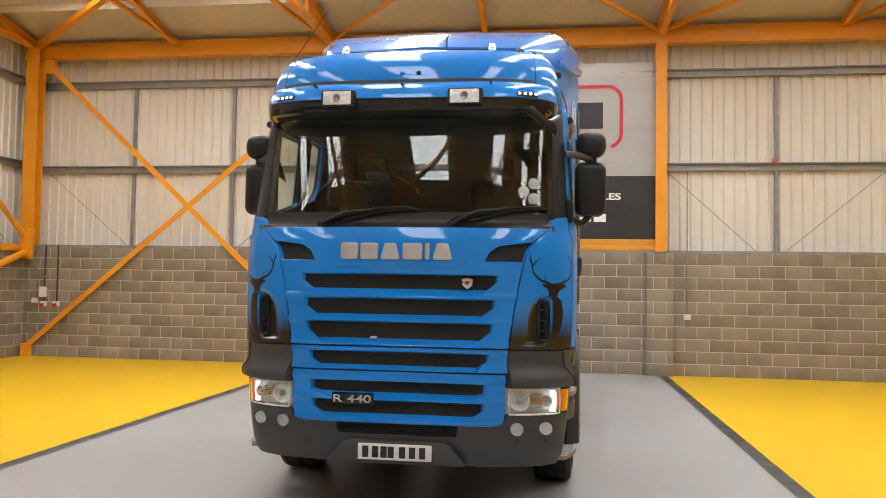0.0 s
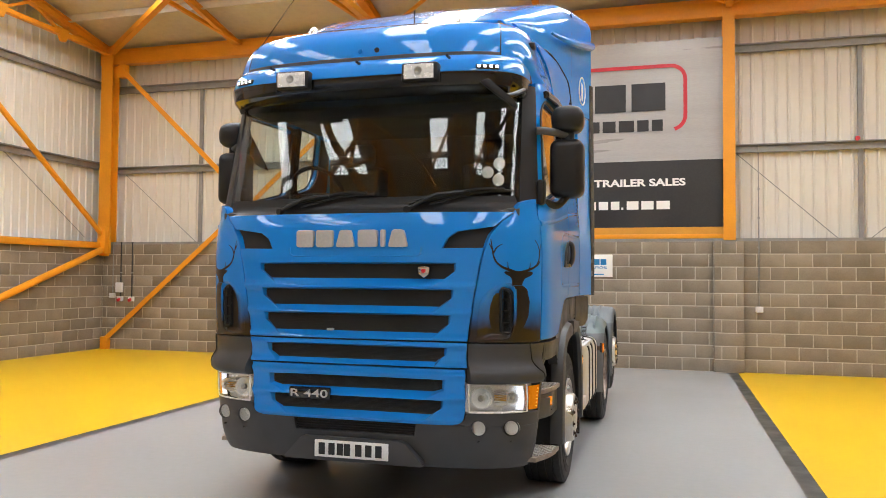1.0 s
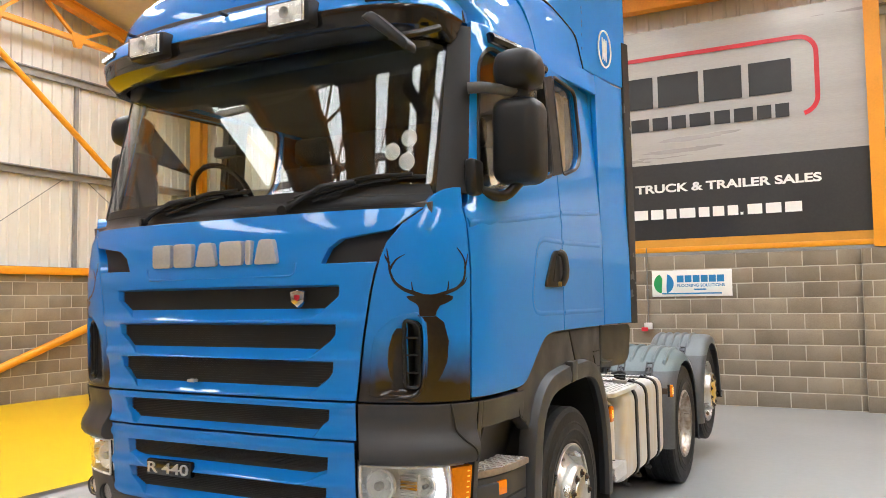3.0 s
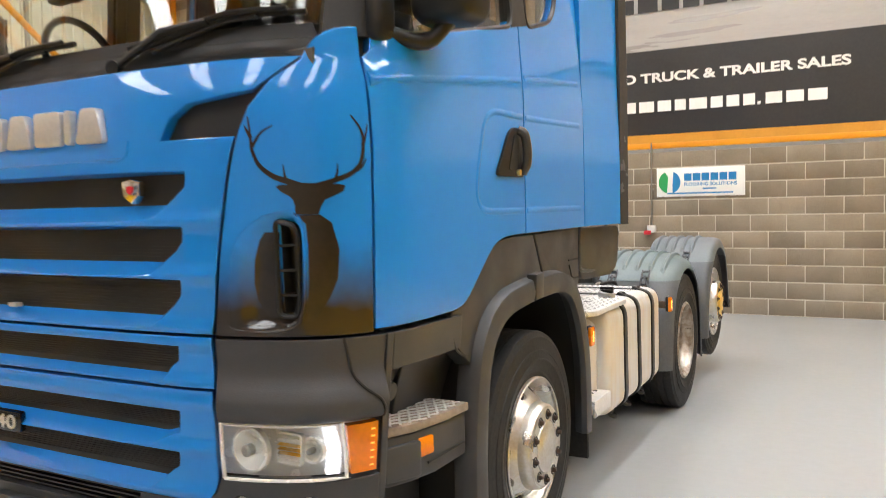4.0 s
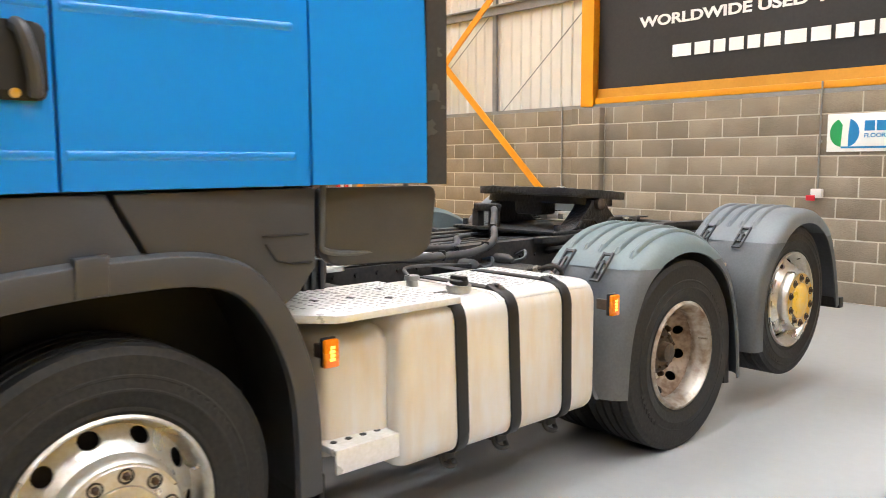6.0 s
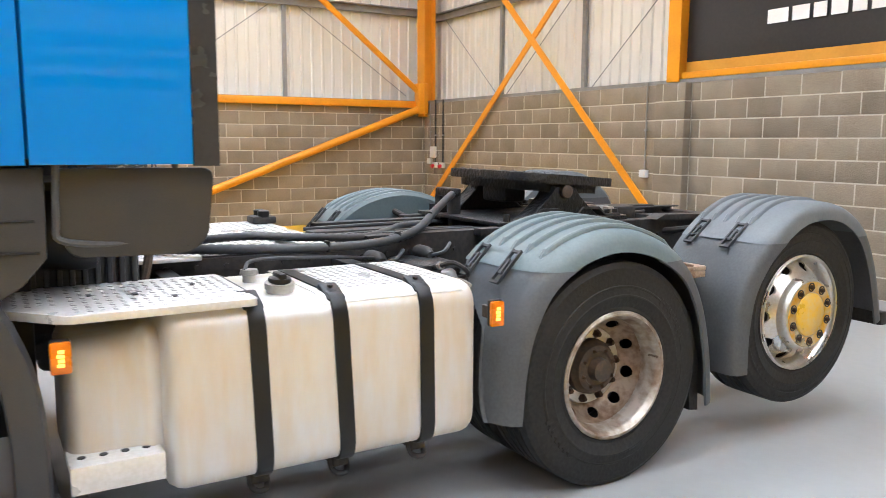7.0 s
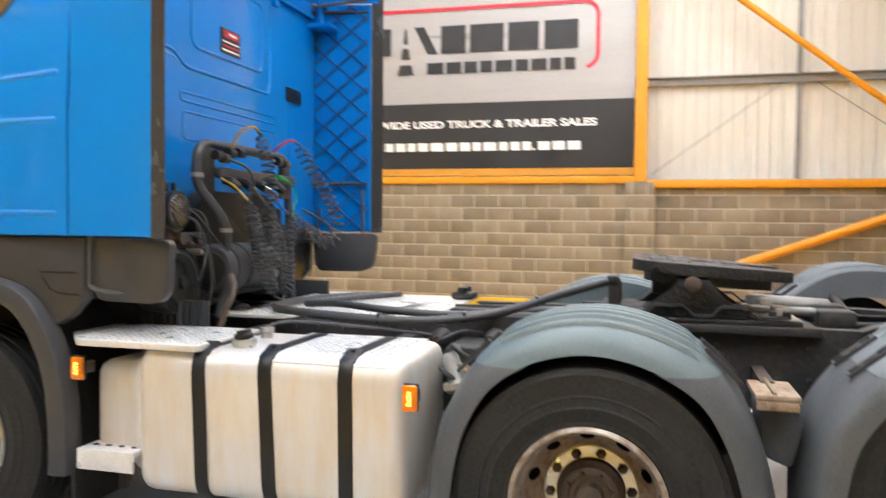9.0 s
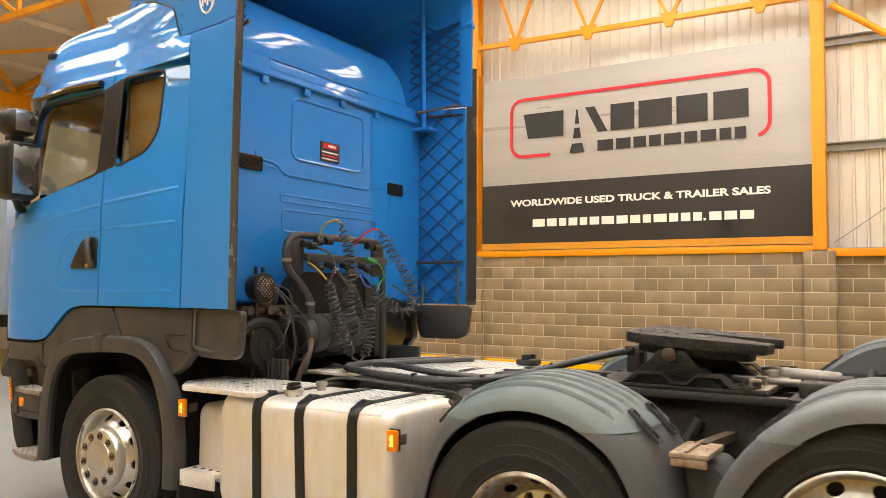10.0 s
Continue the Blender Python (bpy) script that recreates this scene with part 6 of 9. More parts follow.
# roof deflector and upper side fairings
bm = bmesh.new()
rows = []
for y, zb, zt, w in ((6.26, 3.50, 3.575, 0.82), (6.40, 3.50, 3.65, 0.90), (6.62, 3.48, 3.755, 1.01), (6.9, 3.42, 3.875, 1.10), (7.2, 3.30, 3.995, 1.17), (7.24, 3.10, 4.005, 1.18), (7.5, 3.10, 4.065, 1.222), (7.72, 3.10, 4.09, 1.255), (7.93, 3.10, 4.105, 1.30)):
    r = min(0.17, (zt - zb) * 0.6)
    prof = [(w, zb), (w, zb + (zt - r - zb) * 0.5), (w, zt - r)]
    prof += [(w - r * 1.2 * (1 - math.cos(a)), zt - r + r * math.sin(a)) for a in np.linspace(0.25, math.pi / 2, 6)]
    prof += [((w - r * 1.2) * f, zt + 0.03 * (1 - f)) for f in (0.66, 0.33)]
    full = prof + [(0, zt + 0.03)] + [(-x, z) for x, z in prof[::-1]]
    rows.append(([bm.verts.new((x, y, z)) for x, z in full], [bm.verts.new((x * (1 - 0.02 / w), y, z - (0.02 if abs(x) < w - 0.05 else 0))) for x, z in full]))
for (a, ai), (c, ci) in zip(rows, rows[1:]):
    for i in range(len(a) - 1):
        bm.faces.new((a[i], a[i + 1], c[i + 1], c[i]))
        bm.faces.new((ai[i + 1], ai[i], ci[i], ci[i + 1]))
    bm.faces.new((a[0], c[0], ci[0], ai[0]))
    bm.faces.new((a[-1], ai[-1], ci[-1], c[-1]))
for r in (rows[0], rows[-1]):
    for i in range(len(r[0]) - 1):
        bm.faces.new((r[0][i], r[0][i + 1], r[1][i + 1], r[1][i]))
deflector = tp("roof_deflector", bm, BLUE, label="large blue roof air deflector flaring at its edges", angle=50)
# flared lower lips of the deflector
for k in (1, -1):
    mir = flip if k < 0 else (lambda q: q)
    tp("deflector_lip", mir(tube(bmesh.new(), smooth_line([(1.10, 6.78, 3.60), (1.19, 7.1, 3.62), (1.25, 7.5, 3.70), (1.305, 7.93, 3.80)], 6), 0.03, 8, radii=[0.012 + 0.028 * math.sin(i / 18 * 1.6) for i in range(19)])), BLUE, deflector)
    for i in range(7):
        z = 3.14 + i * 0.09
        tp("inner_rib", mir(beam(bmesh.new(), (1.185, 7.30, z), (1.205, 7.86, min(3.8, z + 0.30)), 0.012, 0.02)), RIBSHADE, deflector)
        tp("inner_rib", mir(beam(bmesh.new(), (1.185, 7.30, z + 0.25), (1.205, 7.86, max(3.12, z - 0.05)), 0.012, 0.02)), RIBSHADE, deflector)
    tp("adjuster_pole", mir(beam(bmesh.new(), (1.15, 7.54, 2.92), (1.13, 7.53, 4.02), 0.035, 0.035)), BLUE, deflector)
    tp("pole_bracket", mir(boxed(1.05, 1.2, 7.45, 7.66, 2.89, 2.92, 0.006)), BLUE, deflector)
    tp("pole_bracket", mir(tube(bmesh.new(), [(1.10, 7.5, 3.05), (1.19, 7.88, 3.10)], 0.012, 8)), FENDERLOW, deflector)
# side fairing that carries the roof's flank out to the deflector
for k in (1, -1):
    mir = flip if k < 0 else (lambda q: q)
    edge = [(2.95, 6.60, 1.161, 7.432, 1.238), (3.08, 6.60, 1.136, 7.432, 1.226), (3.10, 6.60, 1.132, 7.30, 1.192), (3.18, 6.58, 1.118, 7.26, 1.186), (3.25, 6.55, 1.103, 7.23, 1.180), (3.31, 6.50, 1.082, 7.18, 1.168), (3.40, 6.36, 1.035, 6.96, 1.118), (3.45, 6.26, 0.985, 6.78, 1.062), (3.50, 6.14, 0.91, 6.50, 0.93)]
    bm = bmesh.new()
    rows = []
    for z, ya, xa, yb, xb in edge:
        f = [i / 6 for i in range(7)]
        line = [(xa + (xb - xa) * t * t * (2.2 - 1.2 * t) + 0.003 * math.sin(t * math.pi) - 0.004 * (1 - t), ya + (yb - ya) * t) for t in f]
        rows.append([bm.verts.new((x, y, z)) for x, y in line] + [bm.verts.new((x - 0.02, y, z)) for x, y in line[::-1]])
    for a, c in zip(rows, rows[1:]):
        for i in range(14):
            bm.faces.new((a[i], a[(i + 1) % 14], c[(i + 1) % 14], c[i]))
    bm.faces.new(rows[0][::-1])
    bm.faces.new(rows[-1])
    tp("upper_fairing", mir(bm), BLUE, deflector, angle=60)
    tp("fairing_seam", mir(tube(bmesh.new(), smooth_line([(xb + 0.001, yb, z) for z, ya, xa, yb, xb in edge[2:]], 4), 0.006, 6)), BLACKP, deflector)
# plain white outline mark on the upper fairing
for k in (1, -1):
    ringp = [(k * (1.2545 + 0.035 * math.cos(a) * 0.5), 7.60 + 0.085 * math.cos(a), 3.30 + 0.125 * math.sin(a)) for a in np.linspace(0, 2 * math.pi, 29)]
    tp("fairing_mark", tube(bmesh.new(), ringp, 0.006, 5), WHITEPRINT, deflector, "white outlined mark")
    for i in range(5):
        tp("mark_bar", tube(bmesh.new(), [(k * 1.2535, 7.56 + i * 0.02, 3.22 + 0.02 * (i % 2)), (k * 1.2535, 7.555 + i * 0.022, 3.35 + 0.02 * ((i + 1) % 2))], 0.005, 5), WHITEPRINT, deflector)

# --- back of the cab ---
YR = 7.49
back = tp("back_panel", boxed(-1.20, 1.20, YR - 0.08, YR, 1.46, 3.10, 0.04, 3), BLUE, label="bright blue rear wall of the cab with pressed ribs")


def press(pts, r=0.012, loop=True, sink=0.004):
    P = [(x, YR - sink, q) for x, q in pts]
    tp("pressed_rib", tube(bmesh.new(), P + (P[:1] if loop else []), r, 8), BLUE, back)


press(rect(-0.39, 0.40, 2.45, 2.87, 0.08, 5))
press(rounded([(0.735, 2.96), (0.735, 2.40), (0.56, 2.40), (0.46, 2.33), (-0.47, 2.33), (-0.49, 2.40), (-0.49, 2.96), (0.0, 3.5)], 0.05, 4)[5:-5], loop=False)
press(rounded([(0.50, 2.195), (-0.55, 2.195), (-0.55, 2.15), (0.50, 2.15)], 0.02, 3), r=0.009)
press(rounded([(0.48, 2.095), (-0.56, 2.095), (-0.56, 1.95), (0.48, 1.95)], 0.04, 3), r=0.009)
press([(0.66, 2.37), (0.52, 2.36)], r=0.006, loop=False)
press([(-0.50, 2.36), (-0.68, 2.36)], r=0.006, loop=False)
press([(-0.76, 2.35), (-0.76, 1.75)], r=0.008, loop=False)
press(rect(-0.44, 0.62, 3.02, 3.085, 0.02, 3), r=0.007)
tp("rain_rail", boxed(-1.1, 1.1, YR - 0.01, YR + 0.03, 2.955, 2.985, 0.008), BLUE, back)
for x in (0.685, 0.28, -0.12, -0.53):
    tp("rail_clip", boxed(x - 0.03, x + 0.03, YR, YR + 0.032, 2.90, 2.952, 0.008), BLUE, back)
for x in (-0.81, 0.78):
    v = tp("air_vent", boxed(x - 0.10, x + 0.10, YR, YR + 0.015, 2.325, 2.42, 0.006), BLACKP, back)
    for i in range(5):
        tp("vent_slat", boxed(x - 0.09, x + 0.09, YR + 0.015, YR + 0.023, 2.337 + i * 0.016, 2.345 + i * 0.016), BLACKP, v)
stick = tp("sticker", boxed(-0.10, 0.11, YR + 0.001, YR + 0.006, 2.48, 2.62), BLACKPRINT, back, "small black, white and red sticker")
tp("sticker_mark", boxed(-0.075, 0.085, YR + 0.006, YR + 0.008, 2.572, 2.612), RED, stick)
tp("sticker_mark", boxed(-0.055, 0.03, YR + 0.0082, YR + 0.009, 2.585, 2.60), WHITEPRINT, stick)
for i in range(3):
    tp("sticker_bar", boxed(-0.085, 0.095, YR + 0.006, YR + 0.008, 2.493 + i * 0.024, 2.503 + i * 0.024), RED if i == 1 else WHITEPRINT, stick)
for x, z in ((0.62, 2.0), (0.62, 1.86), (0.80, 2.20)):
    press(rect(x - 0.03, x + 0.03, z - 0.02, z + 0.02, 0.008, 2), r=0.004)

# --- cab inside ---
tp("cab_floor", boxed(-1.12, 1.12, 5.50, 7.40, 1.40, 1.46), INTERIOR)
tp("cab_lining", boxed(-1.12, 1.12, 7.36, 7.405, 1.46, 3.05), INTERIOR)
tp("cab_headlining", boxed(-1.08, 1.08, 5.62, 7.36, 2.895, 2.915), INTERIOR)
tp("screen_shelf", boxed(-1.0, 1.0, 5.60, 5.95, 2.80, 2.89, 0.02), INTERIOR)
tp("inner_bulkhead", boxed(-1.0, 1.0, 5.52, 5.56, 1.25, 2.0), INTERIOR)
bm = prism(bmesh.new(), [(5.44, 2.05), (5.62, 2.12), (5.85, 2.14), (5.98, 2.05), (5.98, 1.6), (5.50, 1.5)], "x", -1.08, 1.08)
dash = tp("dashboard", bm, INTERIOR, label="dark grey dashboard")
bm = bmesh.new()
tube(bm, [(-0.58 + 0.22 * math.cos(a), 5.93 - 0.10 * math.sin(a), 2.22 + 0.20 * math.sin(a)) for a in np.linspace(0, 2 * math.pi, 33)], 0.016, 8)
tube(bm, [(-0.79, 5.93, 2.22), (-0.37, 5.93, 2.22)], 0.018, 6)
tube(bm, [(-0.58, 5.93, 2.22), (-0.58, 5.80, 2.02)], 0.035, 8)
tp("steering_wheel", bm, BLACKP, dash)
for x in (-0.58, 0.58):
    bm = boxed(x - 0.25, x + 0.25, 6.25, 6.80, 1.72, 1.90, 0.05, 3)
    seat = tp("seat", bm, SEATCLOTH, label="dark cloth cab seat")
    tp("seat_back", boxed(x - 0.24, x + 0.24, 6.72, 6.90, 1.88, 2.55, 0.06, 3), SEATCLOTH, seat)
    tp("headrest", boxed(x - 0.14, x + 0.14, 6.74, 6.86, 2.56, 2.75, 0.05, 3), SEATCLOTH, seat)
    tp("seat_base", boxed(x - 0.18, x + 0.18, 6.3, 6.75, 1.46, 1.73, 0.02), INTERIOR, seat)
tp("bunk", boxed(-1.05, 1.05, 6.90, 7.35, 1.75, 1.95, 0.05), SEATCLOTH)
tp("curtain", boxed(1.05, 1.10, 6.70, 7.19, 2.38, 2.90, 0.02), nmat("brown_curtain", (0.30, 0.16, 0.045), 0.85))
for x, z in ((0.86, 2.30), (0.93, 2.36), (0.93, 2.25)):
    tp("screen_sticker", tube(bmesh.new(), [(x, on_nose(z, s_x(z, x))[1] + 0.012, z), (x, on_nose(z, s_x(z, x))[1] + 0.016, z)], 0.04, 16), WHITEPLASTIC, screen)
tp("toll_box", boxed(-0.32, -0.16, 5.58, 5.64, 2.40, 2.46, 0.01), BLACKP, screen)
tp("dash_paper", boxed(0.36, 0.80, 5.55, 5.75, 2.145, 2.152), WHITEPRINT, dash)


# ---- wheels ----
def copy_part(src, name, m, parent):
    ob = new(name, src)
    ob.parent = parent
    ob.matrix_local = m
    return ob


def tyre_mesh(R, w, rim):
    g = 0.013
    prof = [(rim, -0.05), (rim + 0.004, -0.022), (rim + 0.018, -0.012), (rim + 0.03, -0.014), (rim + 0.045, -0.006), (rim + 0.075, 0.0), (rim + 0.078, 0.0025), (rim + 0.084, 0.0025), (rim + 0.087, 0.0), (rim + 0.115, -0.004), (rim + 0.118, -0.002), (rim + 0.124, -0.003), (rim + 0.127, -0.007),
            (R - 0.055, -0.010), (R - 0.03, -0.012), (R - 0.022, -0.018), (R - 0.006, -0.024), (R - 0.001, -0.034)]
    for c in (0.075, 0.128, w - 0.128, w - 0.075):
        prof += [(R, -c + 0.008), (R - g, -c + 0.004), (R - g, -c - 0.004), (R, -c - 0.008)]
    prof += [(R - 0.001, -w + 0.034), (R - 0.006, -w + 0.024), (R - 0.04, -w + 0.008), (rim + 0.08, -w), (rim + 0.018, -w + 0.012), (rim, -w + 0.05)]
    return finish(revolve(bmesh.new(), prof, n=72), "tyre", RUBBER, 30)


def holes(n, r, ru, rv, x0, x1, off=0.5):
    out = []
    for i in range(n):
        a = 2 * math.pi * (i + off) / n
        bm = tube(bmesh.new(), [(x0, 0, 0), (x1, 0, 0)], 1.0, 12)
        bm.transform(Matrix.Rotation(a, 4, "X") @ Matrix.Translation((0, r, 0)) @ Matrix.Diagonal((1, ru, rv, 1)))
        out.append(bm)
    return out


def lathe(prof, n=60):
    bm = revolve(bmesh.new(), prof, n=n)
    return meshed(bm)


def rim_mesh(prof, back, hole):
    """A pressed wheel disc of real thickness with its hand holes cut through."""
    me = lathe(prof + [(r, x - back) for r, x in prof[::-1]])
    me = boolean(me, hole)
    for p in me.polygons:
        p.use_smooth = True
    me.set_sharp_from_angle(angle=radians(35))
    return me


FRONTRIM = [(0.292, -0.006), (0.298, -0.004), (0.303, -0.008), (0.300, -0.02), (0.288, -0.03), (0.278, -0.05), (0.272, -0.072), (0.262, -0.082), (0.245, -0.066), (0.222, -0.036), (0.204, -0.022), (0.194, -0.012), (0.190, 0.012), (0.186, 0.030), (0.178, 0.040), (0.166, 0.043), (0.118, 0.043), (0.112, 0.040), (0.0, 0.040)]
front_rim = rim_mesh([(r, x) for r, x in FRONTRIM[:-1]] + [(0.10, 0.040)], 0.012, holes(10, 0.238, 0.022, 0.032, -0.2, 0.05))
BARREL = [(0.290, -0.004), (0.298, -0.003), (0.304, -0.008), (0.300, -0.02), (0.286, -0.03), (0.279, -0.05), (0.276, -0.065), (0.266, -0.078), (0.264, -0.10), (0.263, -0.118)]
BARREL = [(r * 0.935, x) for r, x in BARREL]
barrel_me = finish(revolve(bmesh.new(), BARREL + [(r - 0.004 + 0.010, x - 0.004) for r, x in BARREL[::-1]], n=72), "rim_barrel", RIMSTEEL, 40)
drive_rim = rim_mesh([(0.249, -0.098), (0.245, -0.118), (0.237, -0.142), (0.222, -0.168), (0.204, -0.192), (0.186, -0.205), (0.178, -0.208), (0.13, -0.206)], 0.012, holes(10, 0.220, 0.019, 0.029, -0.3, -0.06))
drive_tyre, tag_tyre, steer_tyre = tyre_mesh(0.508, 0.31, 0.278), tyre_mesh(0.484, 0.31, 0.297), tyre_mesh(0.508, 0.32, 0.297)
nut_me = finish(revolve(bmesh.new(), [(0.0, 0.030), (0.010, 0.029), (0.0135, 0.024), (0.016, 0.012), (0.020, 0.010), (0.021, 0.0), (0.0, -0.002)], n=6), "nut", NUTBROWN, 25)
cup_me = finish(revolve(bmesh.new(), [(0.0235, -0.002), (0.0235, 0.003), (0.018, 0.004), (0.017, -0.010), (0.0, -0.012)], n=16), "nut_hole", GREASE, 30)
drum_me = finish(revolve(bmesh.new(), [(0.0, -0.10), (0.12, -0.10), (0.20, -0.115), (0.265, -0.13), (0.268, -0.29), (0.1, -0.30), (0.0, -0.30)], n=40), "brake_drum", FRAMESTEEL)
deep_drum_me = finish(revolve(bmesh.new(), [(0.0, -0.26), (0.15, -0.26), (0.25, -0.262), (0.252, -0.5), (0.0, -0.5)], n=40), "brake_drum", FRAMESTEEL)
ring_me = finish(revolve(bmesh.new(), [(0.128, -0.203), (0.132, -0.190), (0.174, -0.190), (0.180, -0.203)], n=60), "flange_ring", WHEELSILVER)
hub_me = finish(revolve(bmesh.new(), [(0.130, -0.195), (0.126, -0.165), (0.116, -0.155), (0.108, -0.135), (0.098, -0.128), (0.082, -0.126), (0.076, -0.134), (0.056, -0.134), (0.050, -0.092), (0.036, -0.086), (0.0, -0.084)], n=36), "axle_hub", RUSTDARK, 30)
cap_me = finish(revolve(bmesh.new(), [(0.114, 0.040), (0.110, 0.047), (0.086, 0.050), (0.082, 0.0525), (0.05, 0.0545), (0.0, 0.055)], n=48), "hub_cap", HUBYELLOW, 30)
cap_silver_me = cap_me.copy()
cap_silver_me.materials.clear()
cap_silver_me.materials.append(WHEELSILVER)
ringface_me = finish(revolve(bmesh.new(), [(0.116, 0.0435), (0.117, 0.0455), (0.168, 0.0455), (0.172, 0.043)], n=60), "hub_face", WHEELSILVER, 30)
gold_face_me = ringface_me.copy()
gold_face_me.materials.clear()
gold_face_me.materials.append(HUBGOLD)


def wheel(k, y, z, x, drive=False, tag=False, spin=0.0):
    base = Matrix.Diagonal((k, 1, 1, 1)) @ Matrix.Translation((x, y - YT, z)) @ Matrix.Rotation(radians(spin), 4, "X")
    if k < 0:
        base = Matrix.Translation((-x, y - YT, z)) @ Matrix.Rotation(math.pi, 4, "Z") @ Matrix.Rotation(radians(spin), 4, "X")
    drum = copy_part(deep_drum_me if drive else drum_me, "wheel", base, truck)
    drum["label"] = "rusty deep-dished twin wheel with worn tyres" if drive else ("lifted wheel with a yellow-worn aluminium hub" if tag else "aluminium steer wheel with black tyre")
    I = Matrix.Identity(4)
    copy_part(tag_tyre if tag else (drive_tyre if drive else steer_tyre), "tyre", I, drum)
    if drive:
        copy_part(drive_tyre, "inner_tyre", Matrix.Translation((-0.345, 0, 0)), drum)
        copy_part(drive_rim, "wheel_disc", I, drum)
        copy_part(barrel_me, "rim", I, drum)
        copy_part(ring_me, "flange_ring", I, drum)
        copy_part(hub_me, "axle_hub", I, drum)
        for i in range(10):
            a = 2 * math.pi * i / 10
            copy_part(nut_me, "wheel_nut", Matrix.Translation((-0.191, 0.153 * math.cos(a), 0.152 * math.sin(a))), drum)
        for i in range(8):
            a = 2 * math.pi * (i + 0.3) / 8
            copy_part(nut_me, "hub_bolt", Matrix.Translation((-0.130, 0.088 * math.cos(a), 0.088 * math.sin(a))) @ Matrix.Diagonal((0.5, 0.5, 0.5, 1)), drum)
    else:
        copy_part(front_rim, "rim", I, drum)
        copy_part(gold_face_me if tag else ringface_me, "hub_face", I, drum)
        copy_part(cap_me if tag else cap_silver_me, "hub_cap", I, drum)
        for i in range(10):
            a = 2 * math.pi * i / 10
            p = Matrix.Translation((0.0455, 0.143 * math.cos(a), 0.143 * math.sin(a)))
            copy_part(cup_me, "nut_recess", p, drum)
            copy_part(nut_me, "wheel_nut", p @ Matrix.Translation((-0.012, 0, 0)) @ Matrix.Diagonal((1, 0.8, 0.8, 1)), drum)
    # raised maker's mark on the tyre wall, as plain bars
    for j in (0, 1):
        for i in range(7):
            a = math.pi * j + 0.30 + i * 0.085
            copy_part(bar_me, "sidewall_bar", Matrix.Rotation(a, 4, "X") @ Matrix.Translation((-0.0085, 0.395, 0)), drum)
    copy_part(valve_me, "valve", I, drum)


for me in (front_rim,):
    me.materials.clear()
    me.materials.append(WHEELSILVER)
drive_rim.materials.clear()
drive_rim.materials.append(RUST)
for me in (front_rim, drive_rim):
    for p in me.polygons:
        p.material_index = 0
bar_me = finish(boxed(0, 0.007, -0.02, 0.02, -0.011, 0.011, 0.003, 1), "sidewall_bar", RUBBER)
valve_me = finish(tube(bmesh.new(), [(-0.07, 0.255, 0.03), (-0.02, 0.262, 0.03)], 0.006, 6), "valve", CHROME)
for k in (1, -1):
    wheel(k, 6.755, 0.502, 1.245, spin=12)
    wheel(k, 9.675, 0.505, 1.305, drive=True, spin=4)
    wheel(k, 10.95, 0.652, 1.295, tag=True, spin=20)


# ---- mudguards over the rear axles ----
DRIVEPATH = [(9.03, 0.38), (9.05, 0.60), (9.10, 0.80), (9.22, 1.0), (9.42, 1.13), (9.675, 1.18), (9.93, 1.13), (10.144, 1.0), (10.27, 0.80), (10.34, 0.55), (10.37, 0.29)]
TAGPATH = [(10.415, 0.39), (10.415, 0.60), (10.45, 0.80), (10.53, 0.945), (10.635, 1.055), (10.82, 1.18), (11.0, 1.225), (11.22, 1.205), (11.43, 1.085), (11.55, 0.90), (11.62, 0.70), (11.66, 0.55)]
SHELL = [(0.772, -0.17), (0.76, -0.17), (0.756, -0.02), (0.775, 0.002), (1.0, 0.0), (1.10, -0.006), (1.18, -0.016), (1.235, -0.030), (1.275, -0.052), (1.300, -0.084), (1.312, -0.124), (1.302, -0.128), (1.289, -0.088), (1.266, -0.062), (1.23, -0.042), (1.175, -0.028), (1.10, -0.018), (0.785, -0.010)]


def guard_line(path, n=5):
    line = smooth_line([(0, y, z) for y, z in path], n)
    mid = Vector((0, sum(p[0] for p in path) / len(path), 0.55))
    out = []
    for i, p in enumerate(line):
        d = (line[min(i + 1, len(line) - 1)] - line[max(i - 1, 0)]).normalized()
        nrm = Vector((0, -d.z, d.y))
        if nrm.dot(p - mid) < 0:
            nrm = -nrm
        out.append((p, nrm))
    return out


TAGSHELL = [(0.772, -0.17), (0.76, -0.17), (0.756, -0.02), (0.775, 0.0), (1.0, 0.0), (1.22, -0.001), (1.262, -0.004), (1.292, -0.012), (1.310, -0.028), (1.318, -0.056), (1.320, -0.095), (1.311, -0.095), (1.309, -0.056), (1.302, -0.032), (1.288, -0.020), (1.262, -0.014), (1.22, -0.011), (0.785, -0.010)]


def shell_piece(line, i0, i1, drop=0.0, shell=SHELL):
    return strip([[Vector((x, p.y, p.z)) + nrm * (h - drop) for x, h in shell] for p, nrm in line[i0:i1 + 1]])


def level_cut(bm, z, side):
    """The part of a shell above (1) or below (-1) a level line."""
    bmesh.ops.bisect_plane(bm, geom=bm.verts[:] + bm.edges[:] + bm.faces[:], plane_co=(0, 0, z), plane_no=(0, 0, 1), clear_inner=side > 0, clear_outer=side < 0)
    return bm


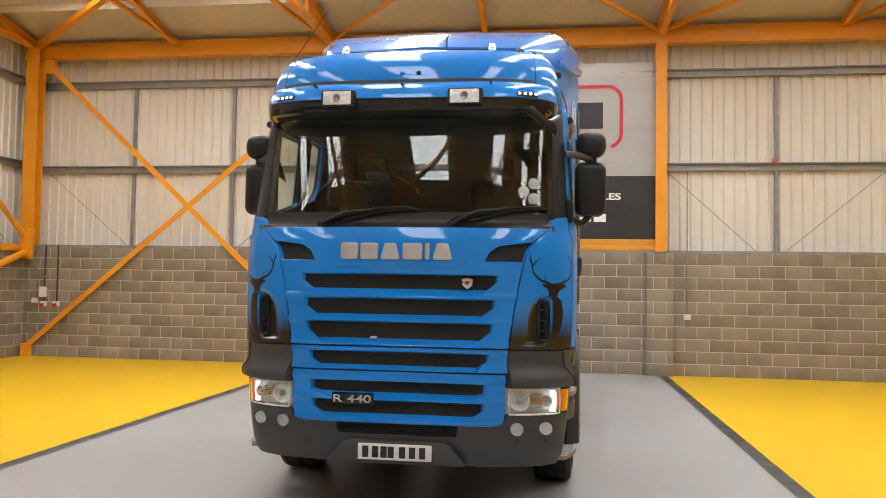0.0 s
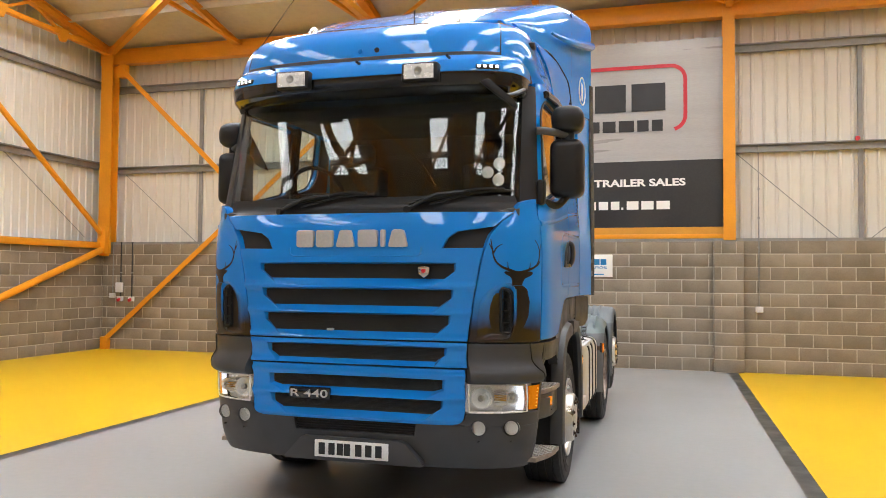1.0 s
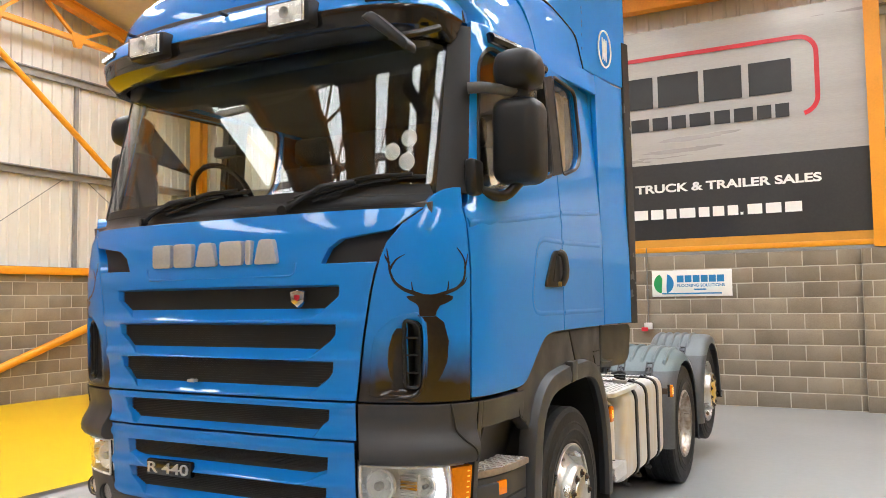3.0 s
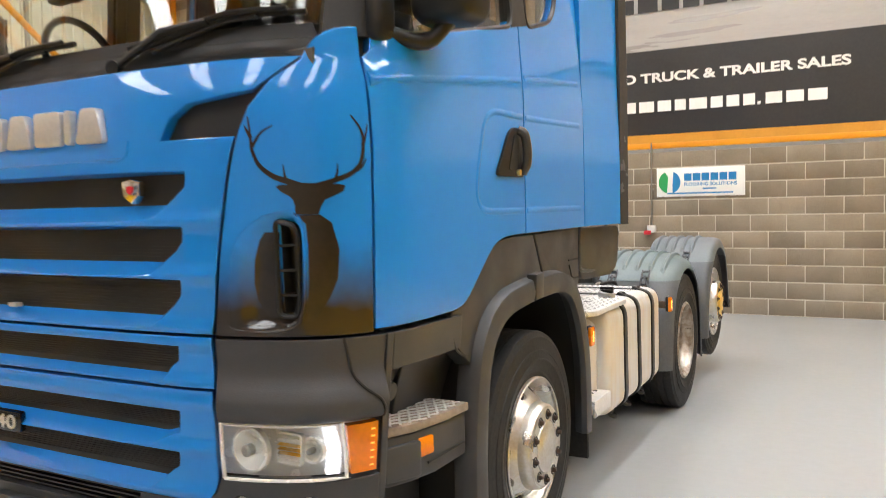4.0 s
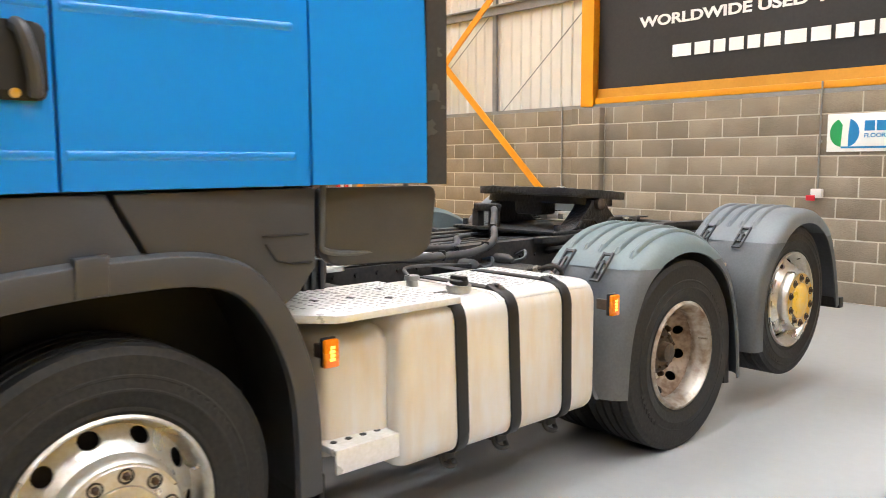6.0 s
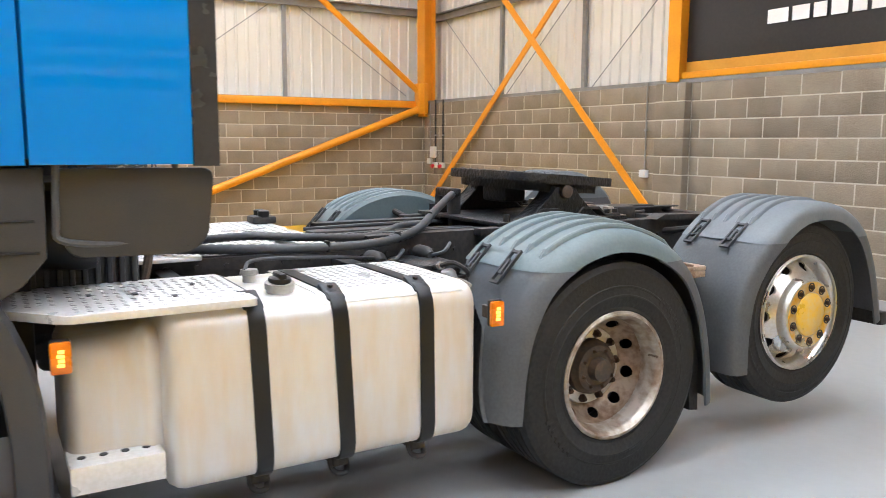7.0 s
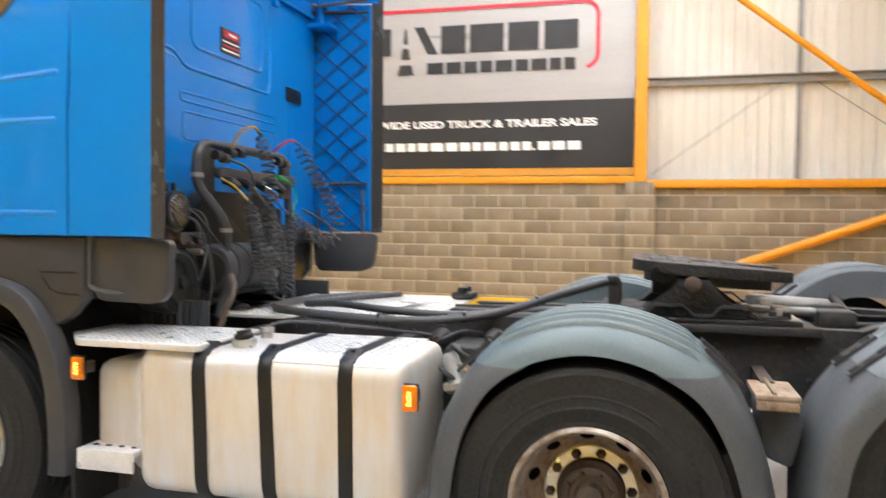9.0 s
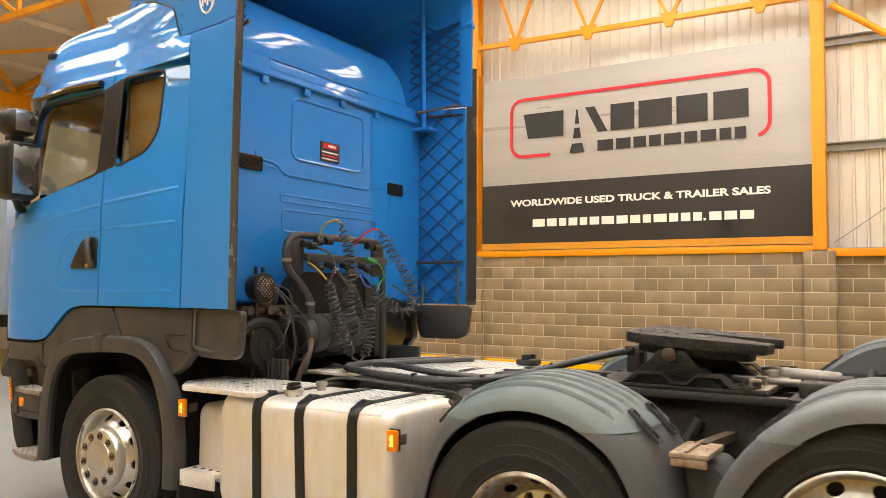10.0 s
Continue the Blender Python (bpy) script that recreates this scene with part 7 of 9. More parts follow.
def mudguard(k, path, s0, s1, tag=False, lift=0.0):
    mir = flip if k < 0 else (lambda q: q)
    n = 5
    line = [(p + Vector((0, 0, lift)), q) for p, q in guard_line(path, n)]
    a, b = s0 * n, s1 * n
    deep = TAGSHELL if tag else SHELL
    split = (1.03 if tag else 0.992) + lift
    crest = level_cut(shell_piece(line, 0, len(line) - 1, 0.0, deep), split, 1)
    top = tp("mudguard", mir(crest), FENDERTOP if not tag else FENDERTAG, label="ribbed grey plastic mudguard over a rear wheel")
    mid = len(line) // 2
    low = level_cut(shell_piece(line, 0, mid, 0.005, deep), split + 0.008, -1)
    if not tag:
        # the skirt is cut away inwards towards its foot
        for v in low.verts:
            v.co.x = max(v.co.x, float(np.interp(v.co.z, [0.38, 0.44, 0.75, 1.0], [1.21, 1.17, 1.12, 0.756])) + 0.02 * (v.co.x - 0.756))
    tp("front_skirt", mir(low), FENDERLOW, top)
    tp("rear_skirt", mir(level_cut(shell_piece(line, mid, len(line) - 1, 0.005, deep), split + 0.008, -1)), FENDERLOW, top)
    for x in (0.81, 0.89, 0.97, 1.05, 1.13) if tag else (0.83, 0.925, 1.02, 1.115, 1.205):
        rows = []
        fall = 0.0 if tag else float(np.interp(x, [1.0, 1.10, 1.18, 1.235], [0.0, 0.006, 0.016, 0.030]))
        for j in range(a + 2, b - 1):
            p, q = line[j]
            h = (0.015 if a + 2 < j < b - 2 else 0.0) - fall
            rows.append([Vector((x + dx, p.y, p.z)) + q * hh for dx, hh in ((-0.020, -0.003 - fall), (-0.014, h - 0.004), (-0.008, h), (0.008, h), (0.014, h - 0.004), (0.020, -0.003 - fall))])
        tp("rib", mir(strip(rows)), FENDERTOP if not tag else FENDERTAG, top, angle=20)
    for idx in (a, b):
        for x in (0.86, 1.10):
            p, q = line[idx]
            d = Vector((0, q.z, -q.y))
            latch = bmesh.new()
            c = Vector((x, p.y, p.z)) + q * 0.006
            for e in (-0.026, 0.026):
                o = Vector((e, 0, 0))
                beam(latch, c + o - d * 0.085, c + o + d * 0.085, 0.009, 0.014, q)
            for f in (-0.09, -0.035, 0.02, 0.075):
                beam(latch, c + d * f - Vector((0.028, 0, 0)), c + d * f + Vector((0.028, 0, 0)), 0.012, 0.012, q)
            beam(latch, c - d * 0.05 + q * 0.005, c + d * 0.03 + q * 0.005, 0.016, 0.010, q)
            tp("latch", mir(latch), LATCHGREY, top)
    p = line[-1][0]
    if tag:
        tp("rubber_flap", mir(boxed(0.80, 1.315, p.y - 0.03, p.y + 0.03, p.z - 0.04, p.z + 0.035, 0.006)), RUBBER, top)
    else:
        tp("rubber_flap", mir(prism(bmesh.new(), [(p.y - 0.25, p.z + 0.42), (p.y - 0.20, p.z + 0.20), (p.y - 0.175, p.z - 0.045), (p.y - 0.115, p.z - 0.055), (p.y - 0.13, p.z + 0.20), (p.y - 0.20, p.z + 0.45)], "x", 0.80, 1.25, bevel=0.004)), RUBBER, top)
    tp("guard_bracket", mir(tube(bmesh.new(), [(0.30, line[len(line) // 2][0].y - 0.05, 0.98 + lift), (0.78, line[len(line) // 2][0].y - 0.05, 1.06 + lift), (1.2, line[len(line) // 2][0].y - 0.05, 1.09 + lift)], 0.02, 8)), FRAMESTEEL, top)


FENDERTAG = nmat("grey_fender", (0.145, 0.16, 0.17), 0.5, alt=(0.11, 0.122, 0.13), scale=3, fine=70, amount=0.6, bump=0.05, dist=0.004)
for k, up, up2 in ((1, 0.0, 0.0), (-1, 0.015, 0.07)):
    mudguard(k, DRIVEPATH, 3, 7, lift=up)
    mudguard(k, TAGPATH, 4, 8, tag=True, lift=up2)


# ---- chassis ----
def channel(k, y0, y1, z0, z1, t=0.009):
    """One length of chassis rail: an open channel section facing inwards."""
    return prism(bmesh.new(), [(k * x, z) for x, z in ((0.30, z0), (0.385, z0), (0.385, z1), (0.30, z1), (0.30, z1 - t), (0.385 - t, z1 - t), (0.385 - t, z0 + t), (0.30, z0 + t))], "y", y0, y1)


for k in (1, -1):
    tp("chassis_rail", channel(k, 5.75, 8.9, 0.76, 1.015), FRAMESTEEL, label="dark dusty steel chassis rail")
    rail = tp("chassis_rail", channel(k, 8.902, 11.72, 0.79, 1.07), FRAMESTEEL, label="dark dusty steel chassis rail")
    for i in range(30):
        y = 7.7 + i * 0.13
        for z in (0.84, 0.98):
            tp("rail_bolt", tube(bmesh.new(), [(k * 0.384, y, z), (k * 0.398, y, z)], 0.013, 6), FRAMESTEEL, rail)
    # springs, bellows and axle stays
    for y, zc in ((9.20, 0.62), (10.12, 0.62)):
        bm = bmesh.new()
        revolve(bm, [(0.0, -0.14), (0.08, -0.14), (0.12, -0.10), (0.125, -0.04), (0.112, -0.02), (0.125, 0.0), (0.12, 0.07), (0.08, 0.12), (0.0, 0.12)], n=24)
        bm.transform(Matrix.Translation((k * 0.55, y, zc)) @ Matrix.Rotation(radians(-90), 4, "Y"))
        tp("air_bellow", bm, RUBBER)
    tp("leaf_spring", boxed(k * 0.43, k * 0.51, 8.95, 10.3, 0.44, 0.475, 0.006), FRAMESTEEL)
    tp("front_spring", tube(bmesh.new(), smooth_line([(k * 0.43, 5.85, 0.70), (k * 0.43, 6.3, 0.60), (k * 0.43, 6.7, 0.56), (k * 0.43, 7.2, 0.62), (k * 0.43, 7.55, 0.74)], 5), 0.035, 6), FRAMESTEEL)
    tp("damper", tube(bmesh.new(), [(k * 0.50, 9.95, 0.50), (k * 0.42, 10.20, 0.95)], 0.026, 10), FRAMESTEEL)
    # inner lining of the front wheel arch
    tp("arch_liner", (flip if k < 0 else (lambda q: q))(boxed(0.70, 0.80, 6.06, 7.44, 0.50, 1.20, 0.01)), MESHBLACK)
for y in (7.75, 8.55, 9.15, 10.2, 10.6, 11.25, 11.68):
    tp("crossmember", boxed(-0.376, 0.376, y - 0.05, y + 0.05, 0.84, 1.04, 0.006), FRAMESTEEL)
tp("front_axle", boxed(-1.0, 1.0, 6.62, 6.78, 0.44, 0.55, 0.02), FRAMESTEEL)
ax = tp("drive_axle", tube(bmesh.new(), [(-0.95, 9.675, 0.505), (0.95, 9.675, 0.505)], 0.085, 16), FRAMESTEEL)
bm = revolve(bmesh.new(), [(0.0, -0.22), (0.12, -0.21), (0.21, -0.12), (0.235, 0.0), (0.21, 0.12), (0.12, 0.21), (0.0, 0.22)], n=24)
bm.transform(Matrix.Translation((0, 9.66, 0.54)))
tp("differential", bm, FRAMESTEEL, ax)
tp("tag_axle", tube(bmesh.new(), [(-0.95, 10.95, 0.652), (0.95, 10.95, 0.652)], 0.07, 14), FRAMESTEEL)
tp("propeller_shaft", tube(bmesh.new(), [(0, 7.6, 0.80), (0, 9.45, 0.60)], 0.06, 14), FRAMESTEEL)
tp("engine", boxed(-0.40, 0.40, 5.75, 7.0, 0.50, 1.36, 0.08), FRAMESTEEL, label="dark engine block under the cab")
bm = bmesh.new()
tube(bm, [(0, 7.0, 0.88), (0, 7.25, 0.86), (0, 7.3, 0.84), (0, 7.55, 0.82), (0, 7.6, 0.81), (0, 7.75, 0.80)], 0.3, 18, radii=[0.34, 0.31, 0.25, 0.22, 0.12, 0.11])
tp("gearbox", bm, FRAMESTEEL)
tp("radiator", boxed(-0.55, 0.55, 5.58, 5.74, 0.55, 1.35, 0.01), FRAMESTEEL)
tp("cab_underside", boxed(-1.15, 1.15, 5.62, 7.55, 1.37, 1.395), BLACKP)
tp("rear_valance", boxed(-1.16, 1.16, 7.40, 7.44, 1.16, 1.47, 0.01), BLACKP)
for x in (-0.5, 0.5):
    tp("cab_mount", boxed(x - 0.08, x + 0.08, 7.42, 7.60, 1.06, 1.46, 0.02), FRAMESTEEL)


# ---- fuel tank ----
TANK = rect(0.62, 1.27, 0.36, 0.985, 0.10, 7)


def tank_ring(inset, cx=0.90, lowz=0.0):
    out = []
    for x, z in TANK:
        dx, dz = x - 0.945, z - 0.6725
        out.append((0.945 + dx * (1 - inset / 0.325) - inset * 0.0, 0.6725 + dz * (1 - inset * 0.9 / 0.3125)))
    return out


rows = []
for y, i in ((7.78, 0.10), (7.783, 0.045), (7.795, 0.020), (7.815, 0.006), (7.84, 0.0), (8.91, 0.0), (8.935, 0.005), (8.955, 0.018), (8.967, 0.04), (8.97, 0.08)):
    rows.append([Vector((x, y, z)) for x, z in tank_ring(i)])
tank = tp("fuel_tank", strip(rows), ALU, label="stained brushed aluminium fuel tank with three black straps", angle=50)
rows = []
for y, i in ((7.49, 0.20), (7.493, 0.15), (7.51, 0.118), (7.54, 0.10), (7.66, 0.095), (7.70, 0.088), (7.73, 0.070), (7.75, 0.066), (7.765, 0.074), (7.79, 0.085)):
    rows.append([Vector((x, y, z)) for x, z in tank_ring(i)])
tp("tank_front", strip(rows), ALU, tank, angle=60)
for y, lean in ((8.08, 0.022), (8.38, 0.030), (8.73, 0.010)):
    bm = prism(bmesh.new(), [(0.945 + (x - 0.945) * 1.028, 0.6725 + (z - 0.6725) * 1.028) for x, z in TANK], "y", y - 0.029, y + 0.029, bevel=0.003)
    for v in bm.verts:
        v.co.y += lean * (0.985 - v.co.z) / 0.625
    strap = tp("tank_strap", bm, BLACKP, tank, angle=50)
    over = Matrix.Translation((1.195, y, 0.978)) @ Matrix.Rotation(radians(22), 4, "Y")
    for nm, bm, mat in (("strap_buckle", boxed(-0.055, 0.055, -0.037, 0.037, -0.012, 0.016, 0.010), BLACKP), ("buckle_hole", tube(bmesh.new(), [(0.018, 0, 0.008), (0.018, 0, 0.0175)], 0.017, 14), MESHBLACK), ("buckle_stud", tube(bmesh.new(), [(-0.022, 0, 0.005), (-0.022, 0, 0.025)], 0.010, 6), FRAMESTEEL)):
        bm.transform(over)
        tp(nm, bm, mat, strap)
    y += lean
    tp("strap_loop", tube(bmesh.new(), smooth_line([(1.15, y - 0.03, 0.365), (1.175, y - 0.03, 0.31), (1.20, y - 0.015, 0.295), (1.20, y + 0.015, 0.295), (1.175, y + 0.03, 0.31), (1.15, y + 0.03, 0.365)], 4), 0.011, 8), FRAMESTEEL, strap)
    tp("strap_foot", boxed(1.10, 1.19, y - 0.03, y + 0.03, 0.315, 0.352, 0.006), FRAMESTEEL, strap)
tp("filler_neck", tube(bmesh.new(), [(1.12, 8.212, 0.965), (1.122, 8.212, 1.0)], 0.047, 24), CAPSTEEL, tank)
bm = tube(bmesh.new(), [(1.122, 8.212, 0.998), (1.123, 8.212, 1.001), (1.124, 8.212, 1.022), (1.125, 8.212, 1.027)], 0.05, 24, radii=[0.049, 0.053, 0.053, 0.044])
cap = tp("filler_cap", bm, CAPSTEEL, tank, "steel filler cap with a black grip")
bm = tube(bmesh.new(), [(1.125, 8.212, 1.026), (1.126, 8.212, 1.030), (1.127, 8.212, 1.040), (1.127, 8.212, 1.043)], 0.04, 20, radii=[0.040, 0.042, 0.040, 0.032])
box(bm, 1.085, 1.168, 8.198, 8.226, 1.036, 1.058, 0.006)
tp("cap_grip", bm, BLACKP, cap)
tp("breather", tube(bmesh.new(), [(0.86, 8.18, 0.98), (0.86, 8.18, 1.012), (0.86, 8.18, 1.016), (0.86, 8.18, 1.034)], 0.03, 14, radii=[0.026, 0.026, 0.036, 0.032]), CAPSTEEL, tank)
tp("fuel_line", tube(bmesh.new(), smooth_line([(0.86, 8.16, 1.03), (0.74, 8.25, 1.05), (0.62, 8.6, 1.02), (0.5, 8.9, 0.98)], 6), 0.008, 8), HOSE, tank)


def studs(bm, x0, x1, y0, y1, z, nx, ny, w=0.013, l=0.028):
    """Raised pips of a non-slip plate, alternately slanted."""
    for i in range(nx):
        for j in range(ny):
            x, y = x0 + (x1 - x0) * (i + 0.5 + 0.25 * (j % 2)) / nx, y0 + (y1 - y0) * (j + 0.5) / ny
            s = 1 if (i + j) % 2 else -1
            u, v = Vector((0.7, 0.7 * s, 0)) * l / 2, Vector((-0.7 * s, 0.7, 0)) * w / 2
            c = Vector((x, y, z))
            vs = [bm.verts.new(c + q) for q in (u, v, -u, -v)]
            vt = [bm.verts.new(c + q * 0.5 + Vector((0, 0, 0.0026))) for q in (u, v, -u, -v)]
            bm.faces.new(vt)
            for a in range(4):
                bm.faces.new((vs[a], vs[(a + 1) % 4], vt[(a + 1) % 4], vt[a]))
    return bm


def tread_plate(name, pts, z, parent, label, area, n, lip=0.03):
    ob = tp(name, prism(bmesh.new(), pts, "z", z - lip, z, bevel=0.004), TREAD, parent, label)
    tagged(tp("tread_pattern", studs(bmesh.new(), *area, z, *n), TREADPIP, ob), kind="stuff")
    return ob


cat = tread_plate("tank_step_plate", rounded([(0.74, 7.33), (1.10, 7.33), (1.285, 7.50), (1.285, 8.085), (0.74, 8.085)], 0.02, 3), 1.006, tank, "pale aluminium tread plate", (0.78, 1.26, 7.52, 8.07), (13, 15), 0.028)
tagged(tp("tread_pattern", studs(bmesh.new(), 0.78, 1.10, 7.36, 7.50, 1.006, 9, 4), TREADPIP, cat), kind="stuff")
for x, y in ((0.98, 7.60), (1.12, 7.85), (0.92, 7.95), (1.02, 7.74)):
    tp("drain_hole", boxed(x - 0.02, x + 0.02, y - 0.009, y + 0.009, 1.0065, 1.0085, 0.0008), MESHBLACK, cat)
# cover sheet lying over the tank's top edge
edge = sorted([(0.945 + (x - 0.945) * 1.008, 0.6725 + (z - 0.6725) * 1.010) for x, z in TANK if z > 0.945 and x > 0.9]) 
edge = [(0.66, edge[0][1])] + edge
cover = tp("tank_cover", strip([[Vector((x, y, z)) for x, z in edge] + [Vector((x, y, z - 0.004)) for x, z in edge[::-1]] for y in (8.315, 8.50, 8.70, 8.898)]), TREAD, tank, "pale tread sheet over the tank's top edge", angle=50)
for y0, y1 in ((8.415, 8.695), (8.765, 8.89)):
    tagged(tp("tread_pattern", studs(bmesh.new(), 0.70, 1.17, y0, y1, 0.9885, 13, round((y1 - y0) / 0.036)), TREADPIP, cover), kind="stuff")
bm = boxed(0.98, 1.275, 7.49, 7.77, 0.505, 0.53, 0.004)
box(bm, 1.263, 1.277, 7.49, 7.77, 0.44, 0.53, 0.004)
stp = tp("tank_step", bm, TREAD, tank, "small pierced aluminium step")
for i in range(4):
    for j in range(3):
        tp("step_hole", tube(bmesh.new(), [(1.04 + j * 0.08, 7.53 + i * 0.065, 0.529), (1.04 + j * 0.08, 7.53 + i * 0.065, 0.5325)], 0.013, 10), MESHBLACK, stp)
tp("step_leg", boxed(1.0, 1.04, 7.52, 7.56, 0.28, 0.50, 0.004), FRAMESTEEL, tank)
for y in (7.95, 8.75):
    tp("tank_bracket", boxed(0.38, 0.64, y - 0.04, y + 0.04, 0.36, 0.98, 0.008), FRAMESTEEL, tank)


def side_lamp(y, z, x):
    lamp = tp("side_marker", boxed(x - 0.026, x - 0.006, y - 0.030, y + 0.030, z - 0.050, z + 0.054, 0.006), BLACKP, label="lit amber side marker lamp")
    tp("amber_lens", boxed(x - 0.01, x + 0.012, y - 0.030, y + 0.030, z - 0.05, z + 0.050, 0.008), AMBER, lamp)
    for i in range(4):
        tp("lit_element", boxed(x + 0.0112, x + 0.0132, y - 0.011 + 0.003 * (i % 2), y + 0.009, z - 0.026 + i * 0.014, z - 0.015 + i * 0.014, 0.0009), AMBERLIT, lamp)
    tp("lamp_arm", boxed(x - 0.10, x - 0.02, y - 0.006, y + 0.012, z - 0.03, z + 0.02, 0.004), RUSTDARK, lamp)


side_lamp(7.485, 0.875, 1.262)
side_lamp(9.015, 0.86, 1.325)
# valves and a dark carrier between the tank's end and the drive wheel
carrier = tp("valve_carrier", boxed(0.40, 0.74, 8.99, 9.22, 0.36, 0.97, 0.02), GREASE, label="black oily carrier with dusty brake valves")
tp("brake_valve", tube(bmesh.new(), [(0.88, 9.05, 0.965), (0.88, 9.055, 0.95), (0.885, 9.085, 0.86), (0.885, 9.09, 0.845)], 0.04, 16, radii=[0.026, 0.036, 0.038, 0.05]), GALV, carrier, "dusty pale brake valve")
tp("valve_flange", tube(bmesh.new(), [(0.885, 9.086, 0.845), (0.885, 9.092, 0.82), (0.885, 9.095, 0.80)], 0.06, 18, radii=[0.062, 0.064, 0.045]), DUSTY, carrier)
for i, (dy, dz) in enumerate(((-0.03, 0.0), (0.05, 0.02), (0.02, 0.10), (0.09, -0.03))):
    tp("valve_pipe", tube(bmesh.new(), smooth_line([(0.74, 9.05 + dy, 0.86 + dz), (0.83, 9.04 + dy, 0.88 + dz), (0.90, 9.05 + dy, 0.90 + dz), (0.92, 9.10 + dy, 0.87 + dz), (0.86, 9.16 + dy * 0.5, 0.83 + dz), (0.74, 9.19, 0.80 + dz)], 5), 0.011, 8), DUSTY if i % 2 else FRAMESTEEL, carrier)
    tp("pipe_union", tube(bmesh.new(), [(0.79, 9.045 + dy, 0.87 + dz), (0.82, 9.042 + dy, 0.878 + dz)], 0.019, 6), DUSTY, carrier)
tp("white_reservoir", tube(bmesh.new(), [(0.86, 9.165, 0.565), (0.86, 9.165, 0.57), (0.86, 9.165, 0.66), (0.86, 9.165, 0.675)], 0.02, 12, radii=[0.014, 0.022, 0.022, 0.012]), WHITEPRINT, carrier)
tp("reservoir_arm", boxed(0.73, 0.86, 9.155, 9.175, 0.60, 0.62, 0.003), FRAMESTEEL, carrier)
# dusty tie plate between the mudguards
bm = boxed(0.84, 1.13, 10.25, 10.405, 0.895, 0.918, 0.005)
box(bm, 0.84, 1.125, 10.31, 10.325, 0.918, 0.930, 0.003)
box(bm, 1.112, 1.13, 10.255, 10.40, 0.862, 0.8945, 0.003)
tp("guard_tie", bm, WOODY, label="pale dusty tie bracket between the mudguards")
tp("guard_foot", prism(bmesh.new(), rounded([(10.30, 0.66), (10.40, 0.62), (10.44, 0.80), (10.40, 0.86), (10.28, 0.85)], 0.03, 3), "x", 0.70, 1.0, bevel=0.01), FENDERLOW)
tp("guard_tie_arm", beam(bmesh.new(), (0.39, 10.34, 0.88), (0.90, 10.32, 0.905), 0.05, 0.04), RUSTDARK)

# dark equipment box on the far flank, closing the truck's underside
offbox = tp("equipment_box", boxed(-1.20, -0.56, 7.50, 8.92, 0.34, 0.94, 0.05, 3), PLASTIC, label="dark grey equipment box on the far flank")
for y in (7.85, 8.20, 8.55):
    tp("box_strap", boxed(-1.215, -1.19, y - 0.025, y + 0.025, 0.36, 0.93, 0.006), BLACKP, offbox)

# ---- catwalk ----
for y0, y1, x0, x1 in ((7.70, 8.10, -0.94, 0.48), (8.12, 8.78, -0.88, 0.36)):
    tread_plate("catwalk", rounded([(x0, y0), (x1, y0), (x1, y1), (x0, y1)], 0.03, 3), 1.04, None, "pale aluminium tread plate catwalk behind the cab", (x0 + 0.03, x1 - 0.04, y0 + 0.03, y1 - 0.03), (28, 11), 0.018)
tp("catwalk_frame", boxed(-0.86, -0.39, 7.74, 7.78, 0.98, 1.02), FRAMESTEEL)
tp("catwalk_frame", boxed(-0.80, -0.39, 8.66, 8.70, 0.98, 1.02), FRAMESTEEL)
knob = tp("catwalk_knob", boxed(-0.80, -0.66, 8.66, 8.80, 1.042, 1.085, 0.012), FRAMESTEEL)
for x in (-0.77, -0.69):
    tp("knob_cap", tube(bmesh.new(), [(x, 8.73, 1.08), (x, 8.73, 1.115), (x, 8.73, 1.12)], 0.034, 12, radii=[0.034, 0.034, 0.022]), BLACKP, knob)
tp("cable_tray", boxed(-0.20, -0.08, 8.80, 9.5, 0.99, 1.05, 0.01), FRAMESTEEL)


# ---- hoses ----
def ribbed(pts, r, pitch=0.02, n=10):
    """A corrugated hose: its radius rises and falls along the line."""
    line = smooth_line(pts, 14)
    out, acc = [line[0]], 0.0
    for a, b in zip(line, line[1:]):
        acc += (b - a).length
        if acc >= pitch / 2:
            out.append(b)
            acc = 0.0
    return tube(bmesh.new(), out, r, n, radii=[r * (1.0 if i % 2 else 0.9) for i in range(len(out))])


air = tp("trailer_hose", ribbed([(-0.55, 8.22, 1.068), (-0.25, 8.02, 1.07), (0.10, 7.93, 1.07), (0.38, 7.98, 1.07), (0.52, 8.18, 1.07), (0.57, 8.50, 1.06), (0.54, 8.85, 1.055), (0.40, 9.15, 1.085), (0.16, 9.40, 1.155), (-0.05, 9.62, 1.215), (-0.12, 9.68, 1.22)], 0.0225), HOSE, label="thick ribbed black hose looping over the catwalk")
tp("second_hose", ribbed([(-0.62, 8.34, 1.068), (-0.30, 8.18, 1.07), (0.06, 8.06, 1.072), (0.27, 8.12, 1.085), (0.36, 8.33, 1.10), (0.41, 8.60, 1.085), (0.33, 8.90, 1.062), (0.14, 9.12, 1.06), (-0.06, 9.30, 1.058), (-0.14, 9.48, 1.055)], 0.020), HOSE, air)
for x, y, z in ((0.565, 8.62, 1.06), (0.47, 9.02, 1.07), (0.22, 9.33, 1.135)):
    tp("hose_tie", boxed(x - 0.026, x + 0.026, y - 0.010, y + 0.010, z - 0.028, z + 0.028, 0.01), BLACKP, air)
post = tp("hose_post", boxed(-0.15, -0.09, 9.66, 9.72, 1.03, 1.245, 0.01), FRAMESTEEL)
tp("hose_clip", boxed(-0.28, -0.07, 9.65, 9.71, 1.205, 1.255, 0.012), GREASE, post)
